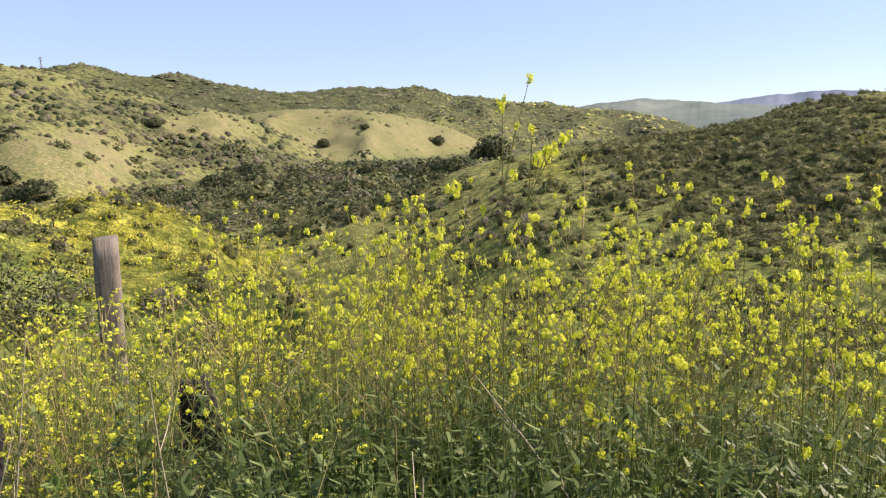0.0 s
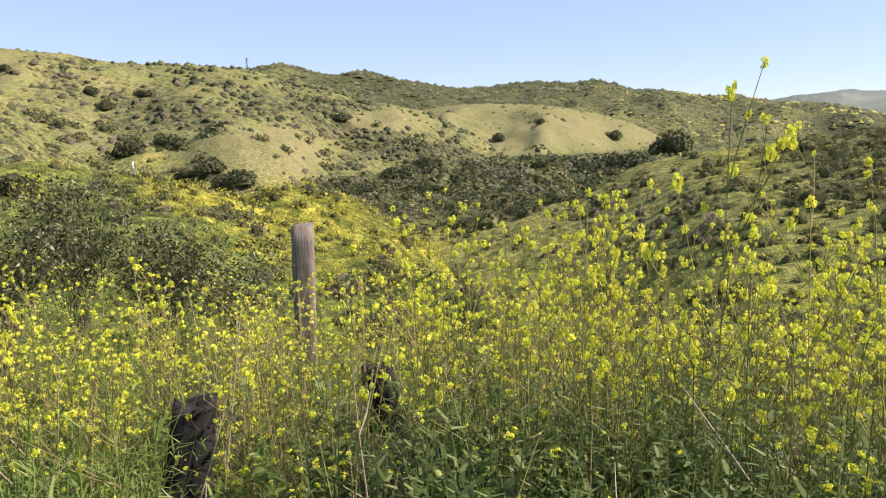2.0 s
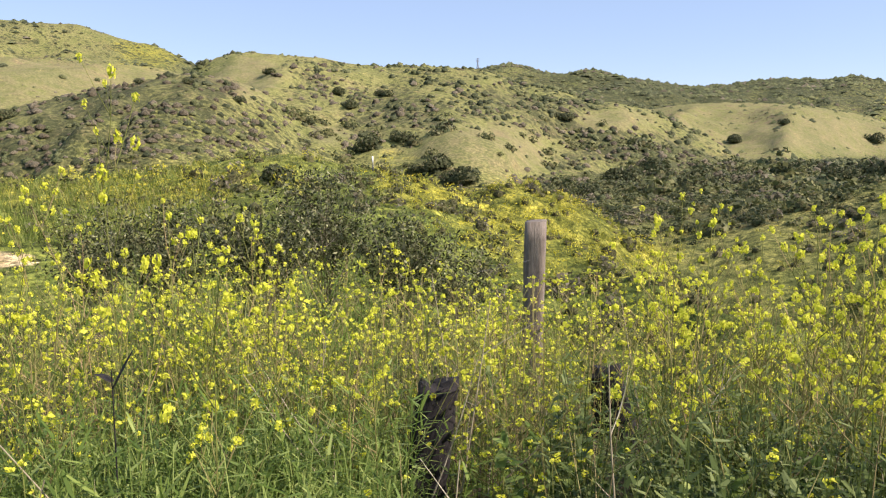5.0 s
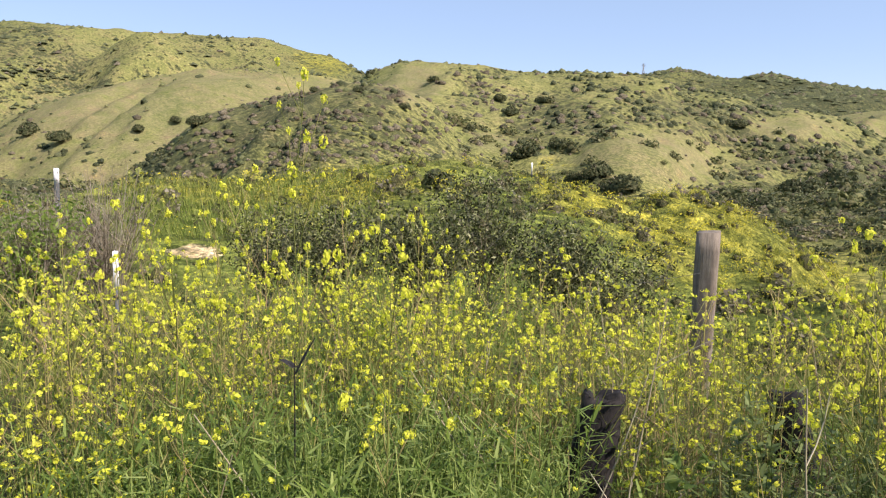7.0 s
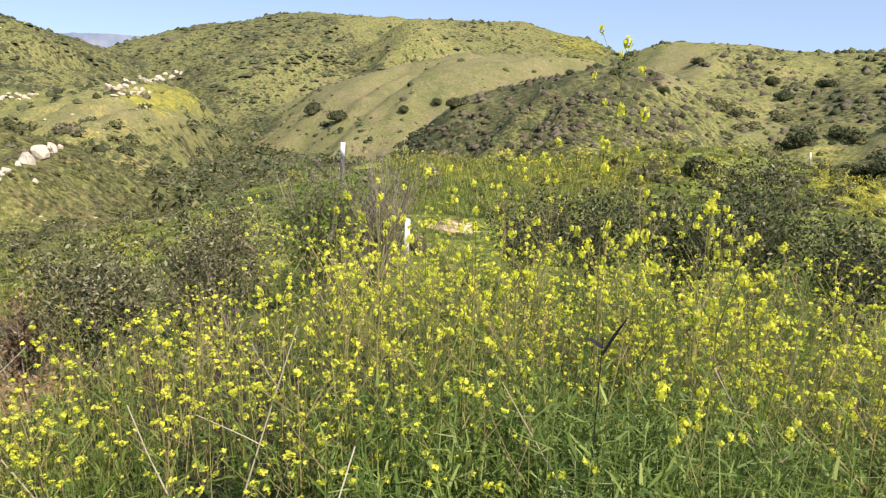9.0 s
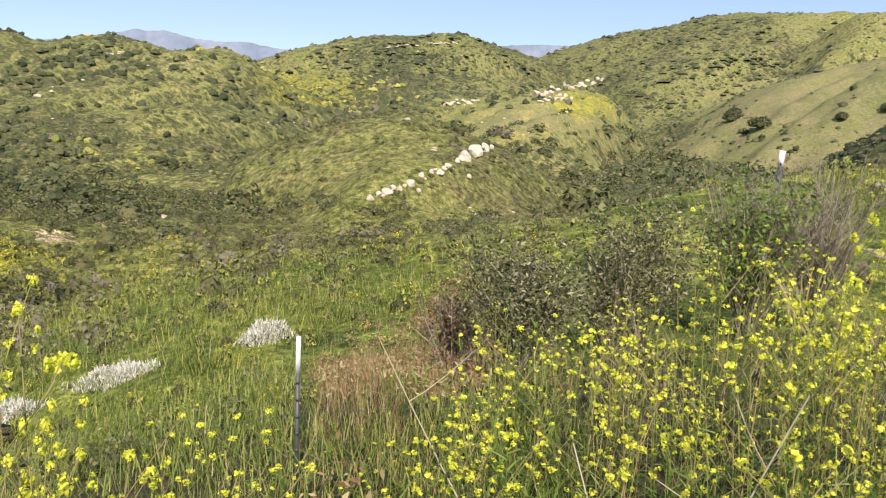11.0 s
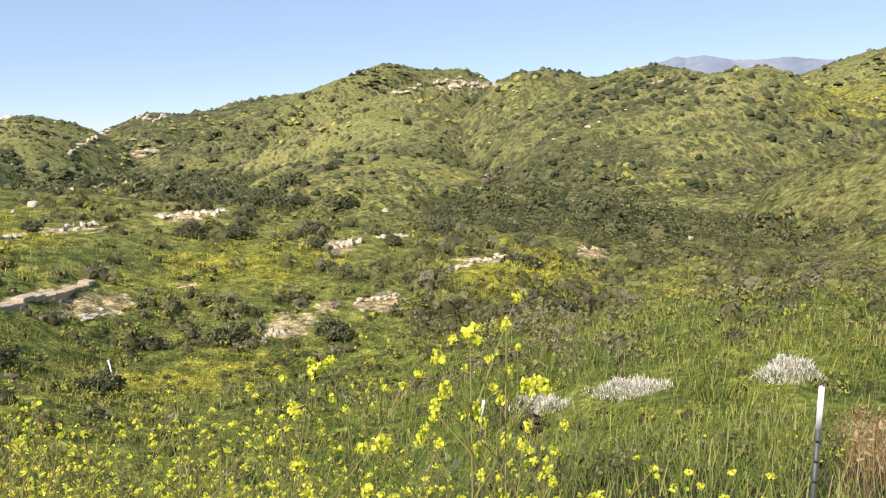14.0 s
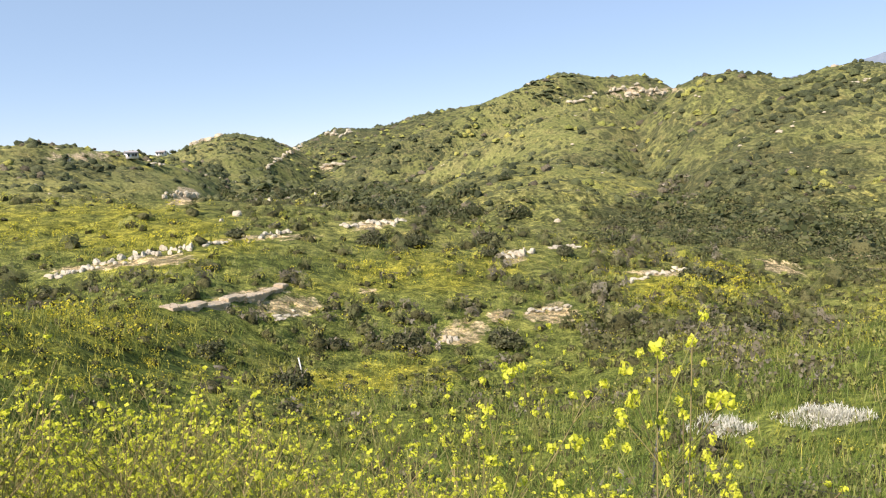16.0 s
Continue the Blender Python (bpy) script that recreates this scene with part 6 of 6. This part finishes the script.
    stuff("undergrowth", sets, [LEAF, GRASS, DARK_LEAF, LUSH_LEAF], "thick green weeds and grass under the mustard", "grass")
    m = 1500
    px, py = -8.3 + g.normal(scale=1.7, size=m), -1.25 + g.normal(scale=0.75, size=m)
    px, py = px[py > 0.25 * px], py[py > 0.25 * px]
    m = len(px)
    pp, green = np.stack([px, py, ground_z(px, py) - 0.02], -1), g.uniform(size=m) < 0.3 + 0.5 * (patchy(np.stack([px, py], -1), 0.9, 63) - 0.5)
    for k, slot in itertools.product(range(4), (0, 1)):
        sel = (np.arange(m) % 4 == k) & (green == (slot == 1))
        v, q, mm = blades[k]
        dry.append(scattered((v, q, mm + slot), pp[sel], g.uniform(0, 6.28, sel.sum()), g.uniform(0.3, 0.85 - 0.15 * slot, sel.sum())))
    weed = clump(g, 60, 0.2, 0.9, 0.3, 0.3)
    sel = np.arange(m) % 8 == 0
    dry.append(scattered(weed, pp[sel] + (0, 0, 0.12), g.uniform(0, 6.28, sel.sum()), g.uniform(0.15, 0.34, sel.sum())))
    stuff("dry_grass", dry, [DRY_GRASS, GRASS], "patch of dead reddish brown weeds mixed with green grass", "dry grass")


undergrowth()


def dry_stalks():
    """Last year's pale bent stalks, here and there in the stand."""
    g = np.random.default_rng(59)
    spots = [(6, 1.5, 26), (14, 1.7, 40), (27, 1.8, 20), (-10, 1.6, -45), (52, 2.2, 12), (66, 2.3, -8), (-20, 1.7, 30), (38, 2.0, 15)]
    spots += [(g.uniform(-34, 95), g.uniform(1.5, 4.0), g.uniform(-40, 40)) for _ in range(34)]
    spots += [(38.2, 2.8, 30), (39.0, 2.75, -25), (36.4, 2.85, 48), (37.4, 2.7, -42)]   # across the burnt stump
    for az, r, lean in spots:
        x, y, z = at(np.array(az), np.array(r))
        h = Heap()
        a = radians(az)
        way = (math.cos(a) * math.tan(radians(lean)), math.sin(a) * math.tan(radians(lean)), 1.0)
        st = stalk(g, (0, 0, 0), way, g.uniform(0.6, 0.95), 0.14, 6)
        tube(h, st, np.linspace(0.005, 0.0018, 7), 0, 4)
        for k in range(3):
            b = st[3 + k]
            tube(h, stalk(g, b, (g.normal(), g.normal(), 1.0), g.uniform(0.08, 0.2), 0.2, 3), [0.0022, 0.002, 0.0015, 0.001], 0, 3)
        ob = tagged(new("dry_stalk", h.mesh("dry_stalk", [STRAW])), "pale dry bent stalk from last year among mustard", "dry stalk", "dry stalks")
        ob.matrix_basis = pose(x, y, z - 0.02)


STRAW = leafy("straw_stalk", [(0.0, (0.30, 0.26, 0.16)), (0.5, (0.42, 0.37, 0.24)), (1.0, (0.52, 0.48, 0.34))], 0.1, 0.7)
dry_stalks()


def dead_twig(x, y, top):
    """A blackened stalk with one curled leaf left."""
    g = np.random.default_rng(77)
    z = float(ground_z(x, y))
    h = Heap()
    st = stalk(g, (0, 0, 0), (0.05, 0.02, 1.0), (top - z) / 1.18, 0.03, 6)
    tube(h, st, np.linspace(0.005, 0.002, 7), 0, 4)
    blade(h, st[-1] - (0, 0, 0.05), (0.25, 0.45, 1.0), 0.13, 0.03, 0.1, 0, 4)
    blade(h, st[-1] - (0, 0, 0.03), (-0.5, -0.1, 0.3), 0.07, 0.025, 0.3, 0, 3)
    ob = tagged(new("dead_twig", h.mesh("dead_twig", [CHARRED])), "blackened dead twig with a curled leaf among mustard", "twig")
    ob.matrix_basis = pose(x, y, z - 0.02)


dead_twig(-1.99, 1.15, 0.96)


GOLD_GRASS = leafy("mustard_slope_blade", [(0.0, (0.16, 0.19, 0.04)), (0.5, (0.33, 0.33, 0.055)), (1.0, (0.52, 0.47, 0.08))], 0.35, 0.6)


def mound(seed, sprays, wide=0.1):
    """A weedy hummock about a metre across: upright sprays, higher in the middle."""
    g = np.random.default_rng(seed)
    h = Heap()
    for _ in range(sprays):
        a, s = g.uniform(0, 6.28), math.sqrt(g.uniform(0, 1))
        tall = (0.62 - 0.4 * s) * g.uniform(0.7, 1.2)
        blade(h, (math.cos(a) * s * 0.42, math.sin(a) * s * 0.42, 0), (math.cos(a) * 0.5 * s + g.normal(scale=0.25), math.sin(a) * 0.5 * s + g.normal(scale=0.25), 1), tall, wide * g.uniform(0.7, 1.5), 0.15, 0, 1)
    return h.arrays()


def by_ledge(az, up):
    """The strip just before and on a sandstone ledge, which stays free of plants."""
    out = np.zeros(np.shape(az), bool)
    for a0, u0, a1, u1, thick, _ in LEDGES + [row + (0.4, 0) for row in SLAB]:
        s = (az - a0) / (a1 - a0)
        gap = up - (u0 + (u1 - u0) * s)
        out |= (s > -0.05) & (s < 1.05) & (gap < 0.2) & (gap > -0.95)
    return out


def slope_grass():
    """Fine bright grass over the near slope."""
    def want(az, up, r, p):
        return np.where(az > 128, 0.85, 1.0) * np.clip(0.1 + 1.0 * patchy(p, 4.0, 87), 0, 1) * (1 - 0.9 * cover_of(az, up, BARE)) * ~by_ledge(az, up)
    p, r, g = open_places(33000, 86, 187, 4.0, 70, want, 57)
    brow, brow_r, _ = open_places(5000, 49, 68, 11, 38, lambda az, up, r, p: (up > -7.2) * (1 - 0.9 * cover_of(az, up, BARE)), 58)
    p, r = np.concatenate([p, brow]), np.concatenate([r, brow_r])
    keep = ~in_brown(p[:, 0], p[:, 1], 1.0) & ~by_silver(p)
    p, r = p[keep], r[keep]
    n = len(p)
    tufts = [tuft(600 + k, 7, 0.2, 0.42, 0.016, 1) for k in range(5)]
    size = (0.5 + r / 34) * g.uniform(0.5, 1.15, n)
    west = np.degrees(np.arctan2(-p[:, 0], p[:, 1])) % 360 > 150
    tone = np.digitize(patchy(p, 5.0, 89) + g.normal(scale=0.3, size=n) + 0.4 * west, (0.62, 1.12))
    sets = []
    for k, s in itertools.product(range(5), range(3)):
        sel = (np.arange(n) % 5 == k) & (tone == s)
        v, q, m = tufts[k]
        sc = np.stack([size * 1.3, size * 1.3, size * np.where(r < 32, 0.8, 0.7)], 1)
        sets.append(scattered((v, q, m + s), p[sel] - (0, 0, 0.03), g.uniform(0, 6.28, sel.sum()), sc[sel]))
    stuff("slope_grass", sets, [FRESH_GRASS, GRASS, GOLD_GRASS], "fine bright green spring grass on the near slope", "grass")


FRESH_GRASS = leafy("fresh_grass_blade", [(0.0, (0.08, 0.13, 0.022)), (0.5, (0.17, 0.235, 0.04)), (1.0, (0.34, 0.37, 0.10))], 0.4, 0.5)


def slope_cover():
    """Herbs, low shrublets and grass hummocks that cover the near slopes from end to end."""
    def want(az, up, r, p):
        return np.where((az > 14) & (az < 86), 0.8, 1.0) * (1 - 0.9 * cover_of(az, up, BARE)) * ~by_ledge(az, up)
    p, r, g = open_places(11500, -36, 187, 6.4, 110, want, 53)
    more, more_r, _ = open_places(2600, 12, 68, 20, 50, want, 54, 1.0)
    mid, mid_r, _ = open_places(2600, 96, 136, 22, 95, want, 55, 1.0)
    p, r = np.concatenate([p, more, mid]), np.concatenate([r, more_r, mid_r])
    az = around(np.arctan2(-p[:, 0], p[:, 1]))
    keep = (r > by_bearing(az, REACH) * 0.85) & ~in_brown(p[:, 0], p[:, 1], 1.0) & ~by_silver(p)
    p, r, az = p[keep], r[keep], az[keep]
    up = np.degrees(np.arctan2(p[:, 2] - EYE, r))
    n = len(p)
    west = az > 86
    must = cover_of(az, up, MUSTARD) * (r > 11)
    golden = g.uniform(size=n) < np.where(west, 0.2 + 0.3 * ((az > 155) & (r < 32)), np.where(az > 34, 0.12, 0.25)) + np.where((az > 34) & ~west, 0.4, 0.7) * must
    knoll = (az > 106) & (r > 8) & ((az < 160) | (r > 32))
    patch = patchy(p, 6.0, 83) + g.normal(scale=0.28, size=n)
    tone = np.where(golden, 2, np.where(patch > np.where(west, 0.86 - 0.1 * knoll, 1.1), 3, np.where(patch > np.where(west, 0.76 - 0.12 * knoll, 1.0), 4, np.where(patch > 0.35, 1, 0))))
    tone = np.where((az < 5) & (r > 9) & (g.uniform(size=n) < 0.5), 3, tone)
    tone = np.where((az > -7) & (az < 4) & (up < -5.3) & (up > -9) & (g.uniform(size=n) < 0.8), 4, tone)
    size = np.minimum(r * g.uniform(0.0055, 0.0125, n) + 0.1, 0.9) * np.where(tone >= 3, 1.25 + 0.3 * knoll, 1.0) * np.where(g.uniform(size=n) < 0.06, 1.7, 1.0)
    leafy_kinds = [[bush(g, 34, 0.34) for _ in range(5)], [bush(g, 12, 0.65) for _ in range(5)], [bush(g, 64, 0.2) for _ in range(5)]]
    grassy_kinds = [[mound(410 + k, 20, 0.024) for k in range(5)], [mound(420 + k, 12, 0.05) for k in range(5)], [mound(430 + k, 26, 0.014) for k in range(5)]]
    far = np.where(r > 42, 1, np.where(r < 15, 2, 0))
    kind = g.integers(0, 5, n)
    grassy = g.uniform(size=n) < np.where(golden, 0.7, np.where(west, np.where(r < 15, 0.6, 0.42), 0.85)) * (tone < 3)
    SPRAY = (10, 8, 11, 7, 9)
    sets = []
    for k, s, b, f in itertools.product(range(5), range(5), (False, True), (0, 1, 2)):
        sel = (kind == k) & (tone == s) & (grassy == b) & (far == f)
        v, q, m = (grassy_kinds if b else leafy_kinds)[f][k]
        high = size * g.uniform(0.6, 1.1, n) * (1.4 if b else 1.35)
        wide = size * (1.7 if b else 1.05)
        sets.append(scattered(toned((v, q, m), s if b else SPRAY[s], 6), p[sel] - (0, 0, 0.03), g.uniform(0, 6.28, sel.sum()), np.stack([wide, wide, high], 1)[sel]))
    cc = g.normal(scale=(0.42, 0.42, 0.12), size=(14, 3)) + (0, 0, 0.72)
    nn = g.normal(size=(14, 3))
    v, q = cards(g, cc, nn / np.linalg.norm(nn, axis=1)[:, None], g.uniform(0.08, 0.17, 14), 1.2)
    sel = golden & (g.uniform(size=n) < np.where(west, 0.4 + 0.6 * must, 0.2 + 0.25 * must))
    sets.append(scattered((v, q, np.full(len(q), 5)), p[sel], g.uniform(0, 6.28, sel.sum()), size[sel]))
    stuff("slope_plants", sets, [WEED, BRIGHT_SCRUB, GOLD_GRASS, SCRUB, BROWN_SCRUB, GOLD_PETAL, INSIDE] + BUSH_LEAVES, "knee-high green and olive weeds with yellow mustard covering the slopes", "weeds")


slope_cover()
slope_grass()


# ---- shrubs close by ----
def near_shrub(x, y, top, wide, leaves, leaf_size, material, seed, label, twiggy=26, name="shrub"):
    g = np.random.default_rng(seed)
    z = float(ground_z(x, y))
    tall = top - z
    ob = tagged(new(name), label, "shrub")
    ob.matrix_basis = pose(x, y, z - 0.03, 0, 0, 0)
    h = Heap()
    tips = []
    for k in range(twiggy):
        a, lean = g.uniform(0, 6.28), g.uniform(0.05, 1.0) ** 0.9
        way = (math.cos(a) * lean * wide / tall, math.sin(a) * lean * wide / tall, 1.0)
        st = stalk(g, (g.normal(scale=0.04), g.normal(scale=0.04), 0), way, tall * g.uniform(0.65, 0.98) / math.sqrt(1 + (lean * wide / tall) ** 2) / 1.1, 0.1, 4)
        tube(h, st, np.linspace(0.009, 0.002, 5), 0)
        tips += [st[2], st[3], st[4], st[4]]
        for _ in range(3):
            b = st[g.integers(2, 4)]
            a2 = g.uniform(0, 6.28)
            tw = stalk(g, b, (math.cos(a2), math.sin(a2), 0.9), tall * g.uniform(0.12, 0.3), 0.15, 2)
            tube(h, tw, [0.004, 0.0025, 0.0012], 0)
            tips += [tw[1], tw[2], tw[2]]
    part("branchwork", h.mesh("branchwork", [TWIG]), ob, "grey twiggy branches")
    if leaves:
        tips = np.array(tips)
        c = tips[g.integers(0, len(tips), leaves)] + g.normal(scale=0.055 + 0.03 * wide, size=(leaves, 3))
        c[:, 2] = np.maximum(c[:, 2], 0.03)
        nn = g.normal(size=(leaves, 3)) + (0, 0, 0.5)
        v, q = cards(g, c, nn / np.linalg.norm(nn, axis=1)[:, None], leaf_size * g.uniform(0.6, 1.4, leaves), 0.6)
        part("foliage", mesh_from("foliage", v, q, [material]), ob)
    return ob


def spot(az, r):
    x, y, z = at(np.array(az), np.array(r))
    return float(x), float(y)


BRUSH_LEAF = leafy("coyote_brush_leaf", [(0.0, (0.025, 0.032, 0.012)), (0.55, (0.07, 0.08, 0.03)), (0.85, (0.16, 0.17, 0.07)), (1.0, (0.34, 0.35, 0.18))], 0.2, 0.4)
OLIVE_LEAF = leafy("sagebrush_leaf", [(0.0, (0.05, 0.05, 0.024)), (0.5, (0.12, 0.122, 0.055)), (0.85, (0.235, 0.235, 0.115)), (1.0, (0.40, 0.40, 0.23))], 0.25, 0.5)
RUST_LEAF = leafy("rusty_leaf", [(0.0, (0.12, 0.07, 0.035)), (0.5, (0.24, 0.145, 0.07)), (1.0, (0.36, 0.25, 0.13))], 0.2, 0.8)
DRY_LEAF = leafy("dead_leaf", [(0.0, (0.10, 0.09, 0.06)), (0.5, (0.17, 0.16, 0.11)), (1.0, (0.25, 0.24, 0.18))], 0.2, 0.8)
DUSK = "dark green coyote brush with small pale leaves"
near_shrub(*spot(41.5, 10.2), 1.18, 1.35, 5600, 0.05, BRUSH_LEAF, 51, DUSK)
near_shrub(*spot(35.2, 9.4), 0.66, 1.3, 4600, 0.055, BRUSH_LEAF, 52, DUSK)
near_shrub(*spot(46.5, 9.2), 0.9, 1.25, 5200, 0.055, BRUSH_LEAF, 53, DUSK)
near_shrub(*spot(30.5, 10), 0.3, 0.9, 2000, 0.055, BRUSH_LEAF, 54, DUSK)
near_shrub(*spot(53.0, 10.5), 0.72, 1.25, 4600, 0.055, BRUSH_LEAF, 55, DUSK)
near_shrub(*spot(57.5, 12.0), 0.55, 1.1, 3600, 0.055, BRUSH_LEAF, 71, DUSK)
near_shrub(-6.4, -0.05, 0.66, 1.05, 7000, 0.036, OLIVE_LEAF, 56, "dense olive shrub with small grey-green leaves on the brow")
near_shrub(-7.3, -0.55, 0.10, 0.6, 1500, 0.04, RUST_LEAF, 66, "dying shrub with reddish brown leaves", 50)
near_shrub(-8.2, 1.3, 0.78, 1.2, 5200, 0.042, OLIVE_LEAF, 57, "dense olive shrub with small grey-green leaves on the brow")
near_shrub(-8.8, 2.5, 0.98, 1.0, 2400, 0.06, LEAF, 58, "fresh green leafy shrub on the brow")
near_shrub(*spot(69.5, 10.5), 1.3, 1.3, 700, 0.04, DRY_LEAF, 59, "half-dead shrub of bare grey twigs", 150)
near_shrub(*spot(73.5, 9.4), 1.08, 1.0, 600, 0.04, DRY_LEAF, 60, "half-dead shrub of bare grey twigs", 120)
near_shrub(*spot(83.0, 8.2), 0.35, 1.1, 2600, 0.04, OLIVE_LEAF, 61, "low dark scrub bush beside the mustard")
near_shrub(*spot(-24, 11), -0.6, 1.2, 2000, 0.05, BRUSH_LEAF, 65, "low dark scrub bush beside the mustard")


def silver_bush(x, y, top, wide, deep, seed, sprigs):
    """A low ragged spread of silvery sprigs, in a few uneven heaps."""
    g = np.random.default_rng(seed)
    z = float(ground_z(x, y))
    tall = top - z
    h = Heap()
    heaps = [(g.uniform(-0.7, 0.7) * wide, g.uniform(-0.6, 0.6) * deep, g.uniform(0.55, 1.0)) for _ in range(7)]
    for k in range(sprigs):
        cx, cy, lift = heaps[g.integers(0, 7)]
        dx, dy = g.normal(scale=0.3, size=2)
        zz = tall * lift * math.exp(-1.3 * (dx * dx + dy * dy) / 0.18) * g.uniform(0.7, 1.05)
        blade(h, (cx + dx * wide, cy + dy * deep, zz - 0.05), (g.normal(scale=0.6), g.normal(scale=0.6), 1), g.uniform(0.06, 0.12), 0.018, 0.1, 0, 1)
        if k % 3 == 0:
            blade(h, (cx + dx * wide, cy + dy * deep, 0), (g.normal(scale=0.3), g.normal(scale=0.3), 1), max(0.1, zz), 0.012, 0.05, 1, 1)
    ob = tagged(new("silver_bush", h.mesh("silver_bush", [SILVER, GRASS])), "low ragged mound of silvery white everlasting among grass", "bush", "silver bushes")
    ob.matrix_basis = pose(x, y, z, 0, 0, 114)


for (sx, sy, sw, sd), seed, sprigs in zip(SILVERS, (62, 63, 64), (2600, 3400, 1500)):
    silver_bush(sx, sy, float(ground_z(sx, sy)) + 0.36, sw, sd, seed, sprigs)
